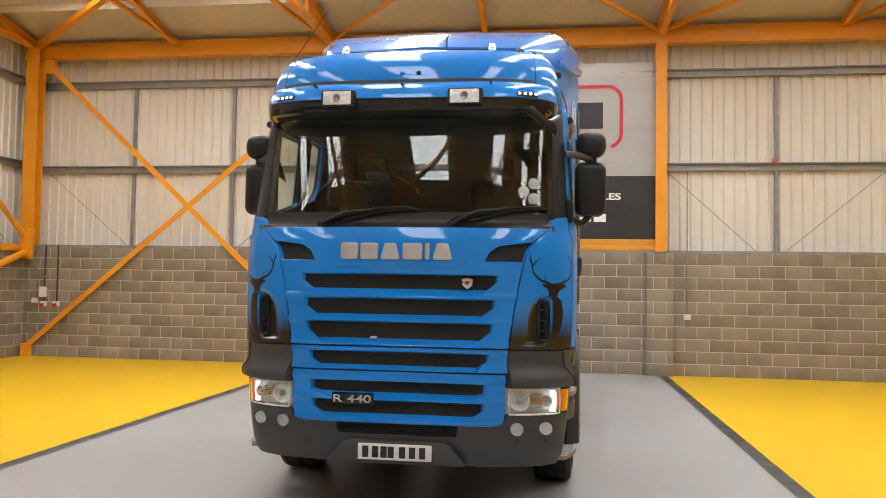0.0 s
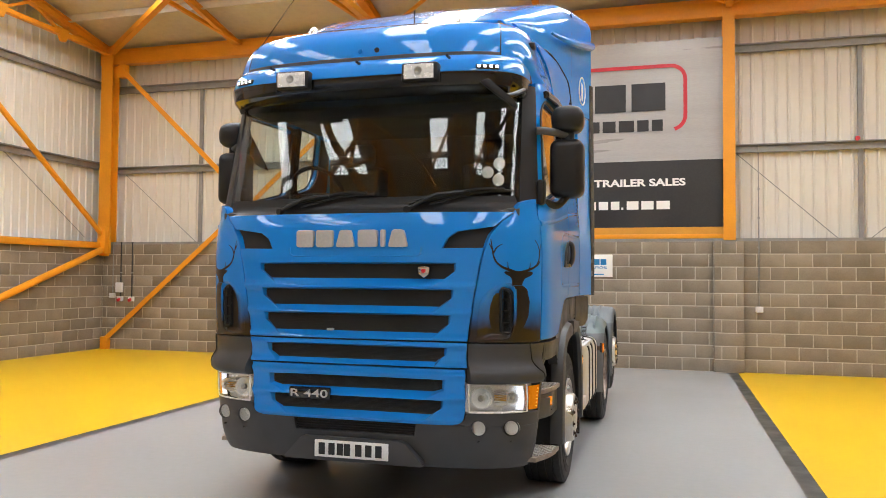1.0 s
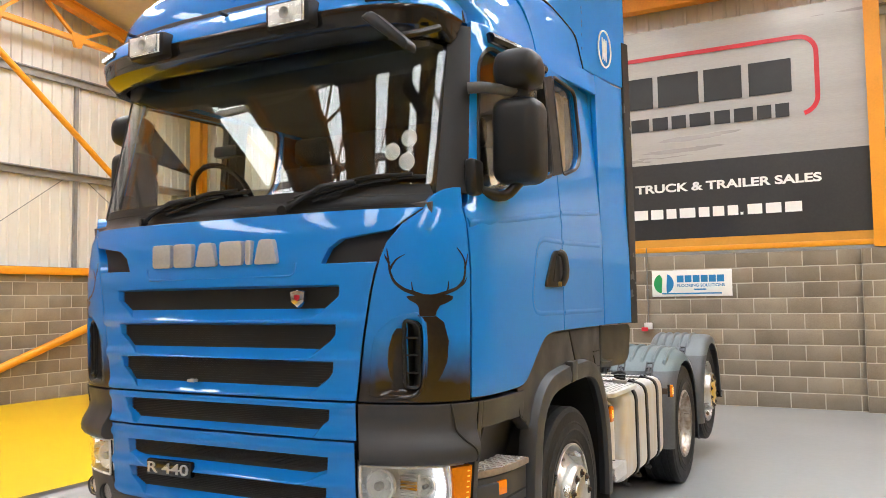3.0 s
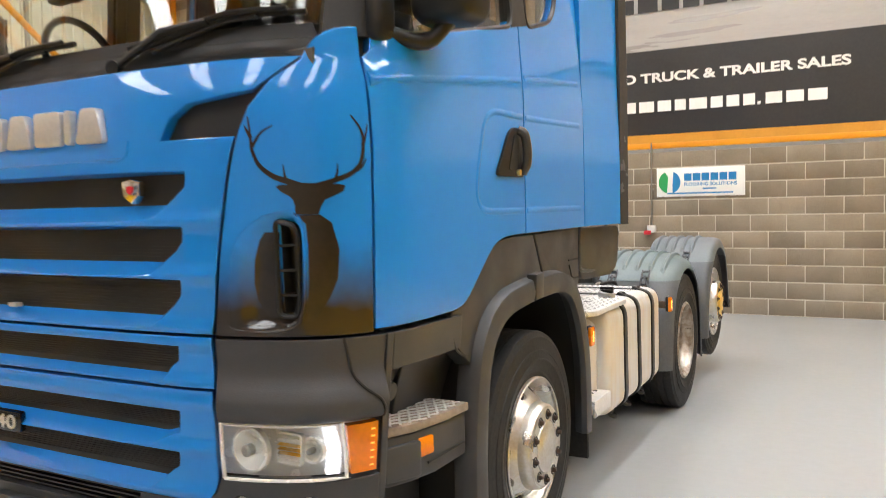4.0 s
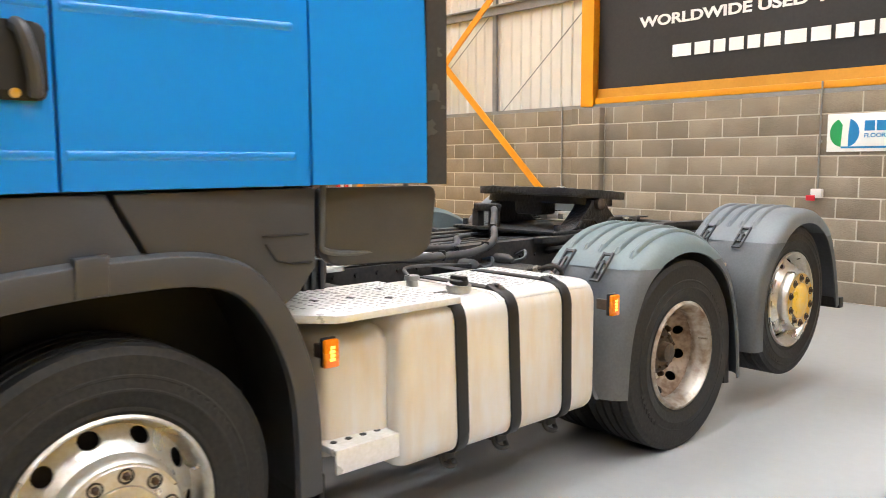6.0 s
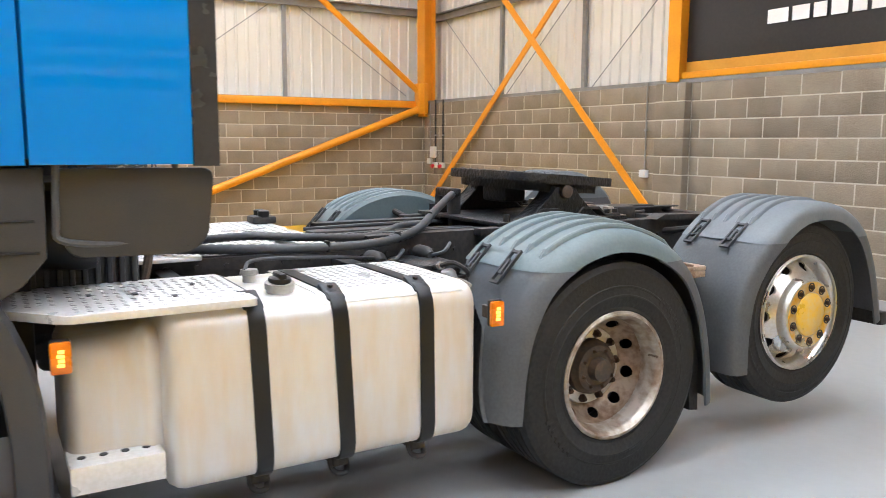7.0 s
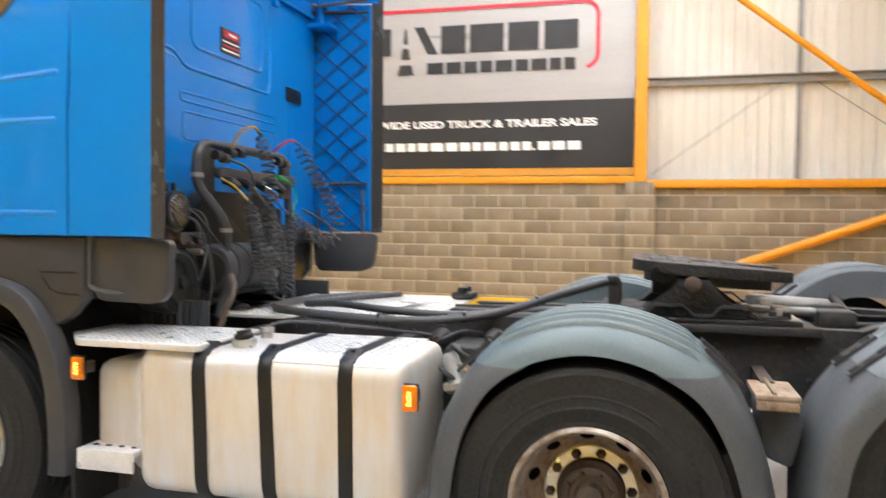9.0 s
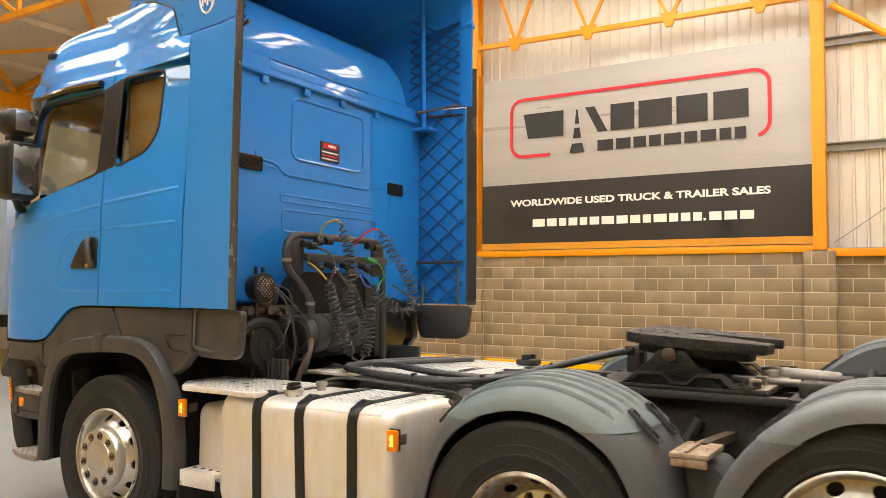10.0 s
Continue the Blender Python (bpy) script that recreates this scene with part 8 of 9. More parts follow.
tp("hose_post_foot", boxed(-0.30, -0.24, 9.66, 9.72, 1.03, 1.22, 0.01), FRAMESTEEL, post)
for j, (x, z) in enumerate(((0.20, 1.05), (-0.22, 1.05), (0.05, 1.04))):
    tp("brake_pipe", tube(bmesh.new(), smooth_line([(x, 8.8, z), (x + 0.03, 9.2, z + 0.01), (x - 0.02, 9.9, z), (x + 0.04, 10.6, z - 0.02), (x, 11.3, z)], 5), 0.011, 6), HOSE)
for i, (x, y, z, w) in enumerate(((0.46, 8.90, 0.96, 0.05), (0.50, 9.02, 0.90, 0.06), (0.46, 9.16, 0.98, 0.04), (0.55, 8.98, 0.80, 0.05))):
    tp("air_valve", tube(bmesh.new(), [(x - 0.04, y, z), (x + 0.04, y, z), (x + 0.07, y, z), (x + 0.09, y, z)], w, 12, radii=[w, w, w * 0.6, w * 0.5]), FRAMESTEEL)
    tp("valve_hose", tube(bmesh.new(), smooth_line([(x + 0.08, y, z), (x + 0.12, y + 0.05, z + 0.02), (x + 0.06, y + 0.12, z + 0.05), (0.36, y + 0.2, 0.98)], 5), 0.009, 6), HOSE)

# ---- fifth wheel coupling ----
fifth = tp("coupling_base", boxed(-0.44, 0.44, 9.62, 10.52, 1.085, 1.105, 0.004), GREASE, label="greasy black fifth wheel coupling on its base plate")
tilt = Matrix.Translation((0, 10.07, 1.32)) @ Matrix.Rotation(radians(-4.0), 4, "X") @ Matrix.Translation((0, -10.07, -1.32))
pl = [(-0.30, 9.67), (0.30, 9.67), (0.40, 9.72), (0.455, 9.84), (0.455, 10.05), (0.41, 10.30), (0.33, 10.60), (0.18, 10.62), (0.085, 10.28), (0.06, 10.12), (0.055, 10.05), (0.03, 10.01), (-0.03, 10.01), (-0.055, 10.05), (-0.06, 10.12), (-0.085, 10.28), (-0.17, 10.60), (-0.30, 10.58), (-0.40, 10.28), (-0.455, 10.05), (-0.455, 9.84), (-0.40, 9.72)]
pl = rounded([(x, 9.79 + (y - 9.67) * 0.76) for x, y in pl], 0.02, 2)
bm = prism(bmesh.new(), pl, "z", 1.295, 1.345, bevel=0.008)
bm.transform(tilt)
tp("coupling_plate", bm, GREASE, fifth)
bm = prism(bmesh.new(), [(x * 0.88, 10.08 + (y - 10.08) * 0.8) for x, y in pl], "z", 1.25, 1.30)
bm.transform(tilt)
tp("plate_skirt", bm, GREASE, fifth)
random.seed(4)
bm = bmesh.new()
for i in range(90):
    x, y = random.uniform(-0.38, 0.38), random.uniform(9.83, 10.28)
    if abs(x) < 0.11 and y > 10.0 or abs(x) > 0.30 and y > 10.15:
        continue
    r = random.uniform(0.012, 0.05)
    ring = [bm.verts.new((x + r * random.uniform(0.6, 1.2) * math.cos(a), y + r * random.uniform(0.6, 1.2) * math.sin(a), 1.3455)) for a in np.linspace(0, 5.5, 8)]
    c = bm.verts.new((x, y, 1.3455 + random.uniform(0.003, 0.010)))
    for a in range(8):
        bm.faces.new((ring[a], ring[(a + 1) % 8], c))
bm.transform(tilt)
smear = tp("grease_smear", bm, GREASE, fifth)
tagged(smear, kind="stuff")
for k in (1, -1):
    tp("pedestal", prism(bmesh.new(), [(9.80, 1.105), (9.97, 1.22), (9.99, 1.285), (10.14, 1.285), (10.16, 1.22), (10.33, 1.105)], "x", k * 0.31, k * 0.43, bevel=0.012), GREASE, fifth)
    tp("pivot_bolt", tube(bmesh.new(), [(k * 0.42, 10.06, 1.258), (k * 0.458, 10.06, 1.258), (k * 0.465, 10.06, 1.258)], 0.036, 14, radii=[0.036, 0.036, 0.026]), RUSTDARK, fifth)
    tp("base_angle", boxed(k * 0.388, k * 0.46, 9.50, 10.60, 1.045, 1.083, 0.004), FRAMESTEEL, fifth)
    # wavy foot rail of the pedestals
    wave = [(9.86, 1.112), (9.90, 1.155), (10.02, 1.155), (10.07, 1.112), (10.14, 1.112), (10.19, 1.155), (10.30, 1.155), (10.35, 1.112), (10.46, 1.112)]
    tp("foot_rail", strip([[Vector((k * 0.35, y, z)), Vector((k * 0.445, y, z)), Vector((k * 0.445, y, z + 0.012)), Vector((k * 0.35, y, z + 0.012))] for y, z in wave]), FRAMESTEEL, fifth)
    for y in (9.70, 10.10, 10.40, 10.46):
        tp("base_bolt", tube(bmesh.new(), [(k * 0.40, y, 1.10), (k * 0.40, y, 1.145)], 0.019, 6), GREASE, fifth)
tp("dusty_base_edge", boxed(-0.43, 0.435, 10.34, 10.515, 1.106, 1.113, 0.002), DUSTY, fifth)
for x in (0.36, 0.20, -0.17, -0.36):
    tp("base_nut", boxed(x - 0.025, x + 0.025, 10.42, 10.47, 1.112, 1.155, 0.006), DUSTY, fifth)
for y in (10.47, 10.52):
    tp("stop_stud", tube(bmesh.new(), [(-0.30, y, 1.10), (-0.30, y, 1.17)], 0.02, 8), GREASE, fifth)
tp("lock_jaw", boxed(-0.12, 0.12, 9.88, 10.03, 1.18, 1.29, 0.02), GREASE, fifth)
tp("air_tank", tube(bmesh.new(), [(-0.28, 10.36, 1.13), (-0.28, 10.365, 1.13), (-0.28, 10.385, 1.13), (-0.28, 10.74, 1.115), (-0.28, 10.76, 1.115), (-0.28, 10.765, 1.115)], 0.04, 18, radii=[0.015, 0.032, 0.038, 0.038, 0.032, 0.015]), GALV, label="pale dusty pressure cylinder")
tp("valve_block", boxed(0.10, 0.24, 10.62, 10.78, 1.06, 1.14, 0.015), FRAMESTEEL)
tp("valve_block", boxed(-0.34, -0.18, 10.66, 10.82, 1.05, 1.13, 0.015), FRAMESTEEL)
tp("pale_pipe", tube(bmesh.new(), [(0.15, 10.30, 1.125), (0.15, 10.62, 1.125)], 0.02, 10), GALV)
tp("rear_beam", boxed(-0.52, 0.52, 11.73, 11.79, 0.80, 1.02, 0.008), FRAMESTEEL, label="dark rear crossbeam of the chassis")
for k in (1, -1):
    lamp = tp("tail_lamp", boxed(k * 0.53, k * 0.95, 11.73, 11.80, 0.80, 0.94, 0.01), BLACKP)
    tp("red_lens", boxed(k * 0.55, k * 0.81, 11.799, 11.812, 0.82, 0.92, 0.004), RED, lamp)
    tp("amber_tail_lens", boxed(k * 0.82, k * 0.93, 11.799, 11.812, 0.82, 0.92, 0.004), AMBER, lamp)
    tp("ramp", prism(bmesh.new(), [(10.75, 1.072), (10.82, 1.10), (11.5, 1.08), (11.7, 0.98), (11.7, 0.94), (11.4, 1.05)], "x", k * 0.34, k * 0.44), FRAMESTEEL)

# ---- service frame and cables behind the cab ----
hoop = tp("service_hoop", tube(bmesh.new(), smooth_line([(0.51, 7.72, 1.02), (0.475, 7.73, 1.15), (0.465, 7.74, 1.35), (0.475, 7.74, 1.49), (0.53, 7.70, 1.60), (0.60, 7.665, 1.69), (0.615, 7.655, 1.78), (0.59, 7.65, 1.87), (0.52, 7.645, 1.912), (0.42, 7.64, 1.92), (0.0, 7.63, 1.92), (-0.35, 7.62, 1.92), (-0.43, 7.62, 1.89), (-0.46, 7.62, 1.81), (-0.455, 7.64, 1.60), (-0.43, 7.66, 1.40), (-0.42, 7.68, 1.03)], 6), 0.025, 12), PLASTIC, label="bent dark tube frame carrying trailer couplings and coiled leads")
tp("hoop_bar", boxed(-0.44, 0.46, 7.66, 7.70, 1.745, 1.80, 0.01), PLASTIC, hoop)
for x, z in ((0.613, 1.74), (0.47, 1.46), (0.47, 1.20)):
    tp("hoop_band", tube(bmesh.new(), [(x, 7.66 if z > 1.6 else 7.74, z), (x, 7.66 if z > 1.6 else 7.74, z + 0.022)], 0.033, 12), GALV, hoop)
for x in (0.52, -0.36):
    tp("hoop_plate", boxed(x - 0.07, x + 0.07, 7.645, 7.665, 1.66, 1.90, 0.01), FRAMESTEEL, hoop)
for x, z in ((0.47, 1.86), (0.40, 1.85), (0.34, 1.88), (0.24, 1.89), (-0.22, 1.88), (-0.30, 1.87)):
    tp("pipe_joint", tube(bmesh.new(), [(x - 0.03, 7.69, z), (x + 0.03, 7.69, z)], 0.026, 10), BLACKP, hoop)
for x, mat in ((0.42, BLACKP), (0.27, CHROME), (0.10, CHROME), (-0.10, BLACKP)):
    c = tp("lead_socket", tube(bmesh.new(), [(x, 7.70, 1.735), (x, 7.74, 1.725), (x, 7.775, 1.70)], 0.026, 12), BLACKP, hoop)
    tp("socket_cap", tube(bmesh.new(), [(x, 7.775, 1.70), (x, 7.79, 1.69)], 0.022, 12), mat, c)


def coil(line, turns, R, r):
    """A coiled lead that follows a line of points, wound evenly along it."""
    pts = smooth_line(line, 12)
    n = turns * 10
    run = [0.0]
    for a, b in zip(pts, pts[1:]):
        run.append(run[-1] + (b - a).length)
    out, side = [], Vector((1, 0, 0))
    for i in range(n + 1):
        f = run[-1] * i / n
        j = max(0, min(len(pts) - 2, sum(1 for q in run if q <= f) - 1))
        u = (f - run[j]) / max(1e-6, run[j + 1] - run[j])
        c = pts[j].lerp(pts[j + 1], u)
        d = (pts[min(j + 2, len(pts) - 1)] - pts[max(j - 1, 0)]).normalized()
        side = (side - d * side.dot(d)).normalized()
        w = d.cross(side)
        k = min(1, i / n * 12, (1 - i / n) * 12)
        a = 2 * math.pi * turns * i / n
        out.append(c + R * k * (math.cos(a) * side + math.sin(a) * w))
    return tube(bmesh.new(), out, r, 6)


for line, turns, R, r in (
        ([(0.24, 7.80, 2.01), (0.22, 7.84, 1.87), (0.19, 7.85, 1.69), (0.21, 7.85, 1.48), (0.17, 7.86, 1.33), (0.11, 7.87, 1.24)], 22, 0.036, 0.006),
        ([(-0.12, 7.85, 1.985), (-0.20, 7.90, 1.84), (-0.26, 8.0, 1.66), (-0.27, 8.05, 1.50), (-0.22, 8.02, 1.40), (-0.12, 7.95, 1.42)], 20, 0.036, 0.0052),
        ([(0.42, 7.84, 1.63), (0.37, 7.86, 1.45), (0.33, 7.87, 1.34), (0.26, 7.88, 1.20), (0.21, 7.88, 1.11)], 18, 0.034, 0.006),
        ([(0.34, 7.80, 1.62), (0.35, 7.84, 1.45), (0.34, 7.86, 1.25)], 18, 0.024, 0.005),
        ([(-0.11, 7.84, 1.54), (-0.01, 7.86, 1.40), (0.01, 7.87, 1.20), (0.09, 7.88, 1.10)], 16, 0.034, 0.006),
        ([(-0.10, 7.80, 1.58), (-0.14, 7.90, 1.48), (-0.20, 7.98, 1.42)], 8, 0.036, 0.006),
        ([(0.14, 7.80, 1.62), (0.08, 7.84, 1.45), (0.05, 7.86, 1.28), (0.12, 7.88, 1.20)], 20, 0.022, 0.0045)):
    tp("coiled_lead", coil(line, turns, R, r), HOSE, hoop)
for pts, mat, r in (([(0.35, 7.70, 1.91), (0.36, 7.76, 1.99), (0.30, 7.80, 2.025), (0.24, 7.80, 2.01)], YELLOWP, 0.007), ([(-0.02, 7.70, 1.87), (-0.04, 7.78, 1.95), (-0.08, 7.83, 1.99), (-0.12, 7.85, 1.985)], RED, 0.007),
                    ([(0.45, 7.70, 1.74), (0.46, 7.78, 1.70), (0.43, 7.84, 1.63)], YELLOWP, 0.007), ([(0.40, 7.70, 1.85), (0.36, 7.80, 1.80), (0.33, 7.82, 1.72), (0.34, 7.80, 1.62)], HOSE, 0.008),
                    ([(0.27, 7.79, 1.69), (0.22, 7.84, 1.60), (0.20, 7.84, 1.55)], HOSE, 0.010), ([(0.10, 7.79, 1.69), (0.08, 7.83, 1.66), (0.14, 7.80, 1.62)], HOSE, 0.009),
                    ([(0.02, 7.70, 1.74), (0.0, 7.78, 1.66), (-0.03, 7.80, 1.60), (-0.10, 7.80, 1.58)], BLUEP, 0.007), ([(-0.20, 7.70, 1.78), (-0.26, 7.76, 1.74), (-0.28, 7.78, 1.66), (-0.24, 7.78, 1.62), (-0.11, 7.84, 1.54)], GREENP, 0.005),
                    ([(-0.20, 7.98, 1.42), (-0.34, 8.0, 1.44), (-0.42, 7.90, 1.52), (-0.44, 7.74, 1.60)], HOSE, 0.007), ([(0.09, 7.88, 1.10), (0.15, 7.90, 1.085), (0.21, 7.88, 1.11)], HOSE, 0.008)):
    tp("loose_lead", tube(bmesh.new(), smooth_line(pts, 7), r, 7), mat, hoop)
tp("green_handle", tube(bmesh.new(), [(-0.16, 7.71, 1.785), (-0.26, 7.72, 1.765)], 0.016, 8), GREENP, hoop)
# engine cover and dark hollow behind the cab
tp("engine_tunnel", prism(bmesh.new(), rounded([(-0.42, 1.10), (0.50, 1.10), (0.50, 1.58), (0.40, 1.68), (-0.30, 1.68), (-0.42, 1.58)], 0.06, 4), "y", 7.42, 7.58, bevel=0.01), BLACKP)
filt = tp("air_canister", tube(bmesh.new(), [(-0.06, 7.68, 1.27), (-0.05, 7.68, 1.27), (0.0, 7.68, 1.27), (0.48, 7.68, 1.27), (0.52, 7.68, 1.27), (0.53, 7.68, 1.27)], 0.1, 24, radii=[0.08, 0.115, 0.13, 0.13, 0.115, 0.08]), PLASTIC, label="dark horizontal canister behind the cab")
tp("canister_strap", tube(bmesh.new(), [(0.30, 7.68, 1.27), (0.33, 7.68, 1.27)], 0.134, 24), FRAMESTEEL, filt)
tp("canister_end", tube(bmesh.new(), [(0.525, 7.68, 1.27), (0.536, 7.68, 1.27), (0.537, 7.68, 1.27)], 0.1, 24, radii=[0.09, 0.09, 0.075]), MESHBLACK, filt)
tp("canister_clamp", tube(bmesh.new(), [(0.44, 7.68, 1.27), (0.46, 7.68, 1.27)], 0.135, 24), FRAMESTEEL, filt)
tp("canister_tag", boxed(0.16, 0.19, 7.800, 7.815, 1.22, 1.28), WOODY, filt)
# round intake housing beside it, with its dark mouth
housing = tp("intake_housing", tube(bmesh.new(), [(0.74, 7.48, 1.22), (0.74, 7.60, 1.22), (0.745, 7.655, 1.22), (0.745, 7.66, 1.22)], 0.14, 26, radii=[0.15, 0.16, 0.155, 0.12]), BLACKP, label="round black intake housing")
tp("intake_mouth", tube(bmesh.new(), [(0.745, 7.655, 1.22), (0.745, 7.664, 1.22)], 0.105, 24), MESHBLACK, housing)
tp("intake_hub", tube(bmesh.new(), [(0.745, 7.66, 1.22), (0.745, 7.675, 1.22)], 0.03, 12), FRAMESTEEL, housing)
random.seed(11)
for i in range(5):
    x0, x1 = random.uniform(0.45, 0.95), random.uniform(0.25, 0.80)
    z0, z1 = random.uniform(1.30, 1.62), random.uniform(1.05, 1.30)
    yy = random.uniform(7.68, 7.76)
    tp("thin_lead", tube(bmesh.new(), smooth_line([(x0, 7.55, z0), (x0 - 0.03, yy, z0 - 0.05), ((x0 + x1) / 2 + random.uniform(-0.06, 0.06), yy + 0.03, (z0 + z1) / 2 - 0.06), (x1, yy, z1), (x1 - 0.05, 7.60, z1 - 0.05)], 6), random.uniform(0.004, 0.008), 6), HOSE)
for x, z in ((0.98, 1.36), (0.90, 1.30), (0.66, 1.40), (0.58, 1.36)):
    tp("pipe_union", tube(bmesh.new(), [(x, 7.58, z), (x, 7.66, z), (x, 7.67, z)], 0.018, 8, radii=[0.016, 0.018, 0.012]), (RUSTDARK, CAPSTEEL)[int(x * 100) % 2])
work = tp("work_lamp", tube(bmesh.new(), [(0.86, 7.60, 1.57), (0.86, 7.63, 1.57), (0.86, 7.69, 1.57), (0.86, 7.72, 1.57)], 0.09, 24, radii=[0.05, 0.08, 0.092, 0.092]), BLACKP, label="round black work lamp with a patterned lens")
tp("work_lens", tube(bmesh.new(), [(0.86, 7.715, 1.57), (0.86, 7.726, 1.57), (0.86, 7.732, 1.57)], 0.076, 24, radii=[0.076, 0.074, 0.05]), CHROME, work)
bm = bmesh.new()
for i in range(-3, 4):
    h = math.sqrt(max(0.0, 0.074 ** 2 - (i * 0.019) ** 2)) * 0.707
    o = i * 0.019 * 0.707
    for sgn in (1, -1):
        beam(bm, (0.86 + sgn * (o - h), 7.733, 1.57 + o + h), (0.86 + sgn * (o + h), 7.733, 1.57 + o - h), 0.004, 0.004)
tp("lamp_guard", bm, BLACKP, work)
tp("lamp_stalk", tube(bmesh.new(), [(0.86, 7.65, 1.48), (0.85, 7.64, 1.40), (0.84, 7.62, 1.30)], 0.018, 8), FRAMESTEEL, work)
for x in (0.83, 0.89):
    tp("lamp_hook", boxed(x - 0.008, x + 0.008, 7.66, 7.68, 1.655, 1.70, 0.003), BLACKP, work)
valve = tp("cab_tilt_bracket", tube(bmesh.new(), [(0.93, 7.62, 1.43), (0.60, 7.62, 1.43)], 0.030, 10), RUSTDARK)
for x in (0.93, 0.76, 0.61):
    tp("bracket_bolt", tube(bmesh.new(), [(x, 7.62, 1.43), (x, 7.68, 1.43)], 0.027, 12), RUSTDARK, valve)
tp("bracket_bulb", tube(bmesh.new(), [(0.76, 7.58, 1.50), (0.76, 7.64, 1.50), (0.76, 7.67, 1.50)], 0.035, 12, radii=[0.03, 0.04, 0.02]), RUST, valve)
tp("bracket_plate", boxed(0.58, 0.72, 7.50, 7.57, 1.46, 1.60, 0.02), FRAMESTEEL, valve)
# curved guard in front of the canister and a dirty pipe
tp("inner_guard", tube(bmesh.new(), smooth_line([(0.66, 7.66, 1.02), (0.66, 7.66, 1.20), (0.72, 7.66, 1.32), (0.85, 7.65, 1.36), (1.0, 7.63, 1.30)], 6), 0.035, 8), BLACKP)
tp("dirty_pipe", tube(bmesh.new(), smooth_line([(0.52, 7.80, 1.24), (0.60, 7.86, 1.17), (0.66, 7.85, 1.08), (0.68, 7.82, 0.97)], 5), 0.018, 8), RUSTDARK)
tp("rear_rubber", boxed(0.62, 1.14, 7.41, 7.46, 1.17, 1.46, 0.01), RUBBER)
tp("far_rubber", prism(bmesh.new(), rounded([(-0.30, 1.06), (-0.86, 1.06), (-0.96, 1.20), (-0.96, 1.42), (-0.80, 1.50), (-0.30, 1.50)], 0.04, 3), "y", 7.44, 7.52, bevel=0.01), BLACKP)
tp("cab_lock", boxed(-0.45, -0.30, 7.50, 7.60, 1.30, 1.60, 0.02), FRAMESTEEL)


# ---- a second lorry parked in the yellow zone, glimpsed past the nose ----
LORRYWHITE = nmat("pale_blue_lorry_paint", (0.36, 0.45, 0.60), 0.4, alt=(0.31, 0.39, 0.53), scale=2, fine=40, coat=0.8)
lorry = tagged(new("parked_lorry"), "pale blue box lorry with dark glass parked on the yellow floor", "lorry")
lorry.location = (-6.34, -4.3, 0)
cab_side = rounded([(0.72, 0.95), (2.62, 0.95), (2.70, 1.25), (2.66, 1.95), (2.40, 3.02), (2.20, 3.16), (0.90, 3.16), (0.72, 3.02)], 0.12, 4)
part("cab", prism(bmesh.new(), cab_side, "x", -1.18, 1.18, bevel=0.03), LORRYWHITE, lorry, "pale blue lorry cab")
part("cab_bumper", boxed(-1.2, 1.2, 2.2, 2.76, 0.40, 0.94, 0.05), PLASTIC, lorry)
part("windscreen", prism(bmesh.new(), [(2.672, 2.0), (2.452, 2.86), (2.440, 2.86), (2.660, 2.0)], "x", -1.08, 1.08), GLOSSBLACK, lorry, "dark windscreen")
for k in (1, -1):
    part("side_window", prism(bmesh.new(), rounded([(1.05, 2.06), (2.46, 2.06), (2.28, 2.82), (1.05, 2.82)], 0.06, 3), "x", k * 1.178, k * 1.186), GLOSSBLACK, lorry, "dark side window")
    part("door_seam", boxed(k * 1.176, k * 1.184, 0.99, 1.0, 1.1, 2.95), BLACKP, lorry)
    part("door_handle", boxed(k * 1.18, k * 1.20, 1.06, 1.26, 1.52, 1.57, 0.006), BLACKP, lorry)
    part("step_panel", boxed(k * 1.10, k * 1.20, 0.72, 2.2, 0.98, 1.10, 0.02), ALU, lorry)
    part("mirror", boxed(k * 1.26, k * 1.46, 2.52, 2.62, 2.05, 2.60, 0.04), BLACKP, lorry)
    part("mirror_arm", tube(bmesh.new(), [(k * 1.15, 2.46, 2.5), (k * 1.34, 2.56, 2.5)], 0.02, 8), BLACKP, lorry)
    part("headlamp", boxed(k * 0.78, k * 1.14, 2.74, 2.78, 0.66, 0.84, 0.02), REFLECTOR, lorry)
    part("wheel_arch", prism(bmesh.new(), [(1.43 + r * math.cos(a), 0.5 + r * math.sin(a)) for r, aa in ((0.64, np.linspace(0, math.pi, 13)), (0.56, np.linspace(math.pi, 0, 13))) for a in aa], "x", k * 0.84, k * 1.21), PLASTIC, lorry)
    for y in (1.43, -2.6):
        m = Matrix.Translation((k * 1.2, y, 0.505)) @ Matrix.Rotation(0.0 if k > 0 else math.pi, 4, "Z")
        hub = copy_part(drum_me, "wheel", m, lorry)
        for me, nm in ((drive_tyre, "tyre"), (front_rim, "rim"), (ringface_me, "hub_face"), (cap_silver_me, "hub_cap")):
            copy_part(me, nm, Matrix.Identity(4), hub)
        for i in range(10):
            a = 2 * math.pi * i / 10
            copy_part(nut_me, "wheel_nut", Matrix.Translation((0.04, 0.143 * math.cos(a), 0.143 * math.sin(a))), hub)
part("chassis", boxed(-0.42, 0.42, -4.05, 2.2, 0.72, 0.98, 0.01), FRAMESTEEL, lorry)
part("load_body", boxed(-1.22, 1.22, -4.1, 0.55, 1.02, 3.45, 0.03), LORRYWHITE, lorry, "plain pale load body")
part("under_cab", boxed(-0.80, 0.80, 0.75, 2.2, 0.45, 0.96, 0.02), FRAMESTEEL, lorry)


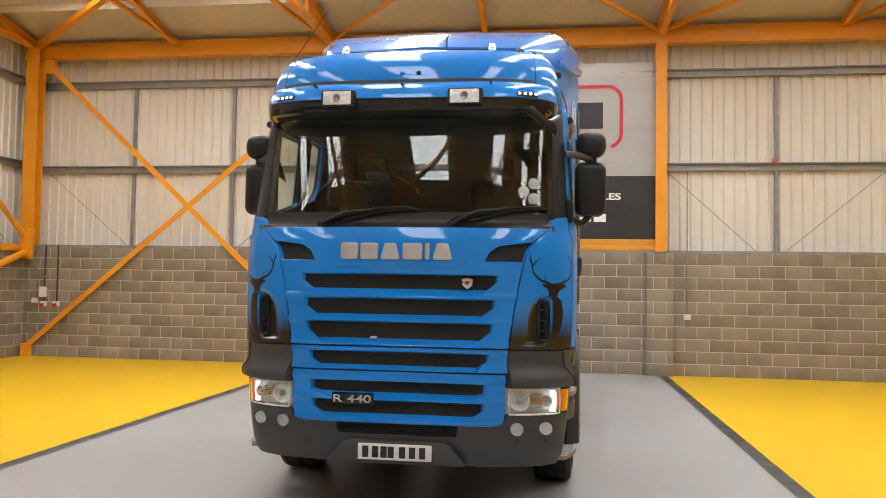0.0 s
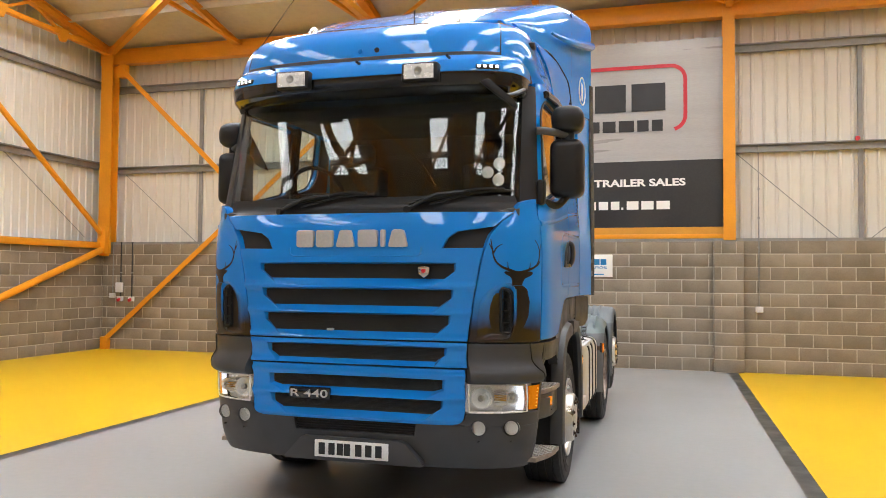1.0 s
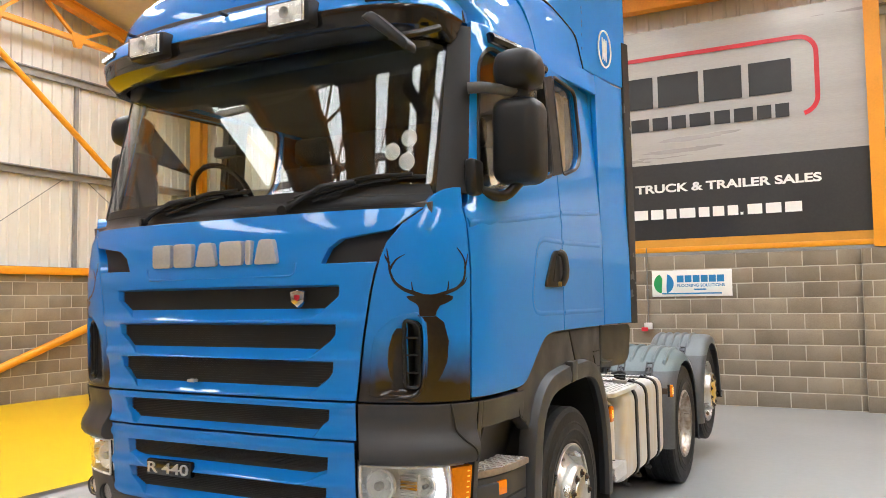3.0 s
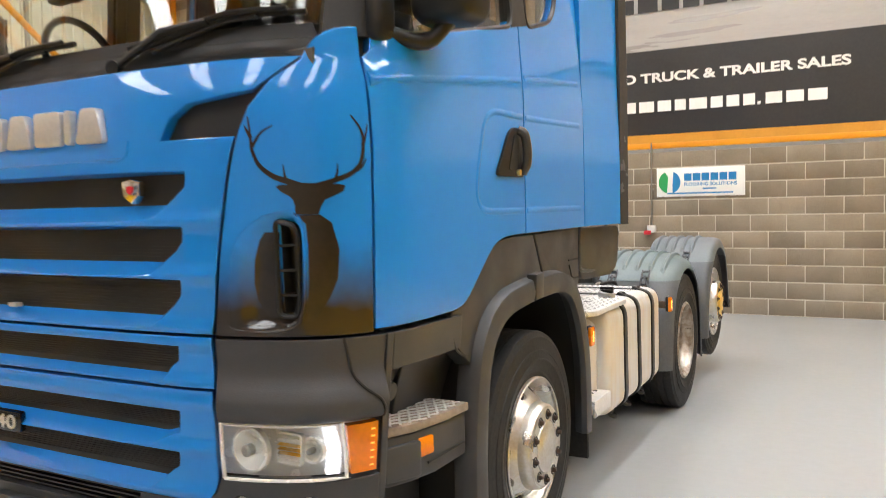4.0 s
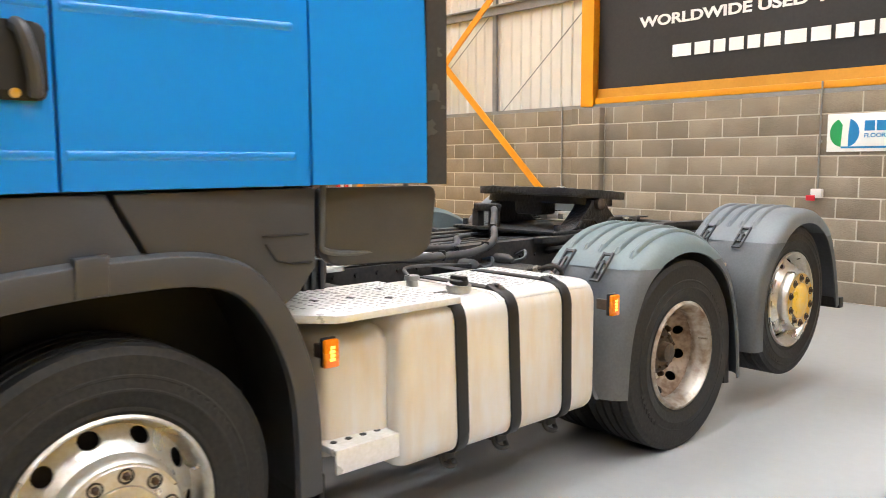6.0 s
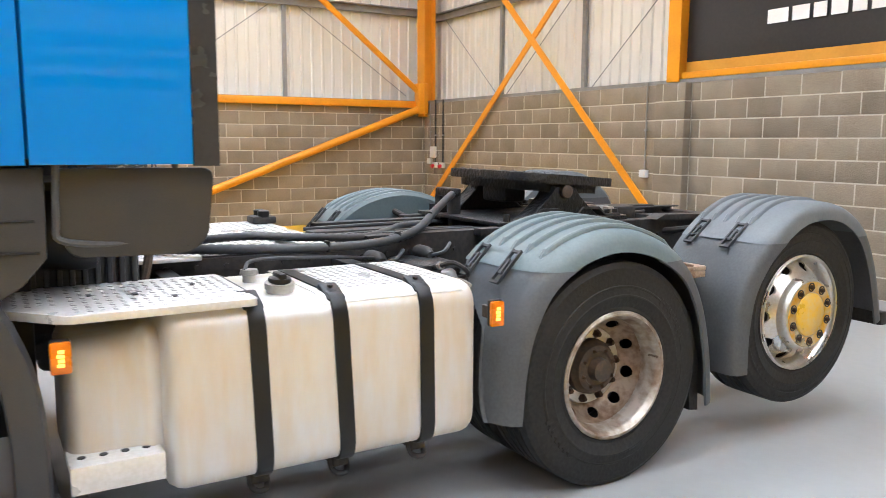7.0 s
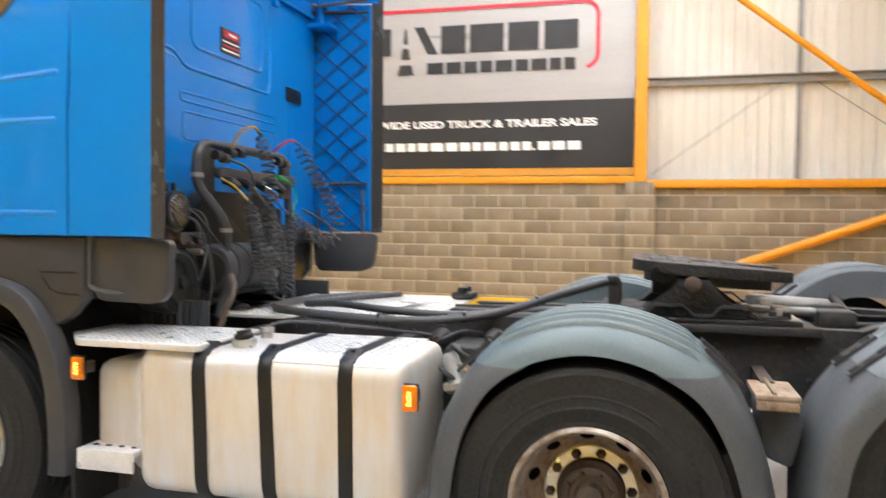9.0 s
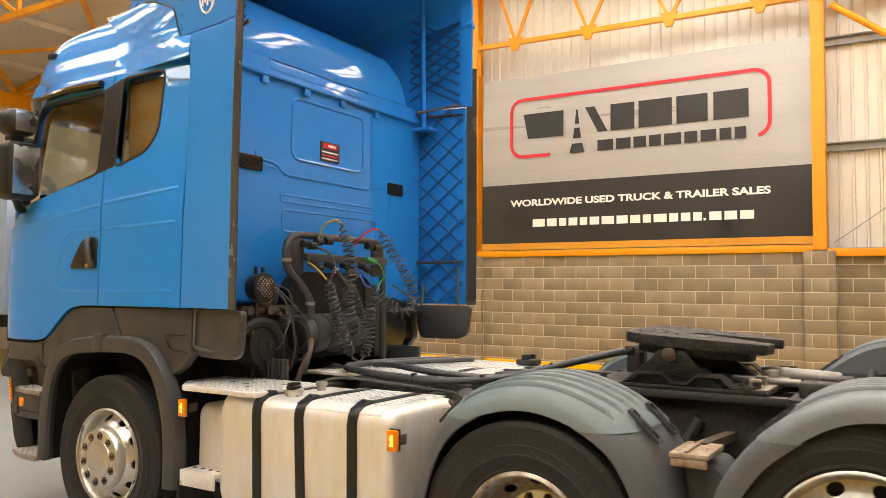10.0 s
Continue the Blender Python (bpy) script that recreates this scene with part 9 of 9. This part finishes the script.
# ---- concrete blocks of the low walls ----
BH, BJ = 0.2138, 0.012
PITCHZ = BH + BJ


def block_mesh(w, d=0.016):
    bm = bmesh.new()
    e = 0.006
    f = [bm.verts.new((x, 0, z)) for x, z in ((e, e), (w - e, e), (w - e, BH - e), (e, BH - e))]
    m = [bm.verts.new((x, e * 0.6, z)) for x, z in ((0, 0), (w, 0), (w, BH), (0, BH))]
    b = [bm.verts.new((x, d, z)) for x, z in ((0, 0), (w, 0), (w, BH), (0, BH))]
    bm.faces.new(f)
    for p, q in ((f, m), (m, b)):
        for i in range(4):
            bm.faces.new((p[i], q[i], q[(i + 1) % 4], p[(i + 1) % 4]))
    return bm


block_cache = {}


def shared_block(w):
    w = round(w, 3)
    if w not in block_cache:
        block_cache[w] = finish(block_mesh(w), "block", BLOCK, 60)
    return block_cache[w]


def lay(wall, m, spans, phase, near, pitch=0.45, courses=10):
    """Courses of half-bond blocks on a wall's face, between piers: single blocks along the stretch near, the rest joined."""
    rest = bmesh.new()
    count = 0
    for c in range(courses):
        first = phase + (0 if c % 2 else pitch / 2)
        for s0, s1 in spans:
            n = math.floor((s0 - first) / pitch)
            while first + n * pitch < s1:
                a, b = max(s0, first + n * pitch + BJ / 2), min(s1, first + (n + 1) * pitch - BJ / 2)
                n += 1
                if b - a < 0.03:
                    continue
                mm = m @ Matrix.Translation((a, 0, c * PITCHZ + 0.003))
                if near[0] <= (a + b) / 2 <= near[1] and count < 297:
                    ob = new("block", shared_block(b - a))
                    ob.parent = wall
                    ob.matrix_local = mm
                    count += 1
                else:
                    bm = block_mesh(b - a)
                    bm.transform(mm)
                    me = bpy.data.meshes.new("t")
                    bm.to_mesh(me)
                    bm.free()
                    rest.from_mesh(me)
                    bpy.data.meshes.remove(me)
    ob = new("far_blocks", finish(rest, "far_blocks", BLOCKJ, 60))
    ob.parent = wall
    tagged(ob, kind="stuff")


northm = Matrix.Translation((0, YB - 0.002, 0))
westm = Matrix.Translation((XL + 0.002, 0, 0)) @ Matrix.Rotation(math.pi / 2, 4, "Z")
lay(wall_north, northm, [(XL, -4.765), (-4.275, 1.565)], 1.263, (-5.5, 1.6))
lay(wall_north, northm, [(2.055, 7.995), (8.485, XR)], 2.484, (2.0, 4.6), pitch=0.44)
lay(wall_west, westm, [(YF, -3.645), (-3.155, 2.865), (3.355, 9.375), (9.865, YB)], 5.589, (3.3, 14.9))


def pier(m, label="concrete block pier standing proud of the wall"):
    """A pier 0.48 wide and 0.12 deep on a wall's face, its blocks laid round the corner."""
    core = boxed(0.003, 0.477, -0.117, 0.02, 0, WT - 0.01)
    core.transform(m)
    ob = thing("wall_pier", core, MORTAR, label, "pier", "structure")
    for c in range(10):
        z = c * PITCHZ + 0.003
        for a, b in (((0.0, 0.48),) if c % 2 == 0 else ((0.0, 0.115), (0.125, 0.355), (0.365, 0.48))):
            bl = new("block", shared_block(b - a))
            bl.parent = ob
            bl.matrix_local = m @ Matrix.Translation((a, -0.12, z))
        for u, ang in ((0.0, -90), (0.48, 90)):
            bl = new("block", shared_block(0.118))
            bl.parent = ob
            off = Matrix.Translation((u, -0.001 if ang < 0 else -0.119, z))
            bl.matrix_local = m @ off @ Matrix.Rotation(radians(ang), 4, "Z")
    return ob


for x in (1.57, -4.76, 8.0):
    pier(Matrix.Translation((x, YB, 0)))
for y in (9.38, 2.87, -3.64):
    pier(Matrix.Translation((XL, y, 0)) @ Matrix.Rotation(math.pi / 2, 4, "Z"))
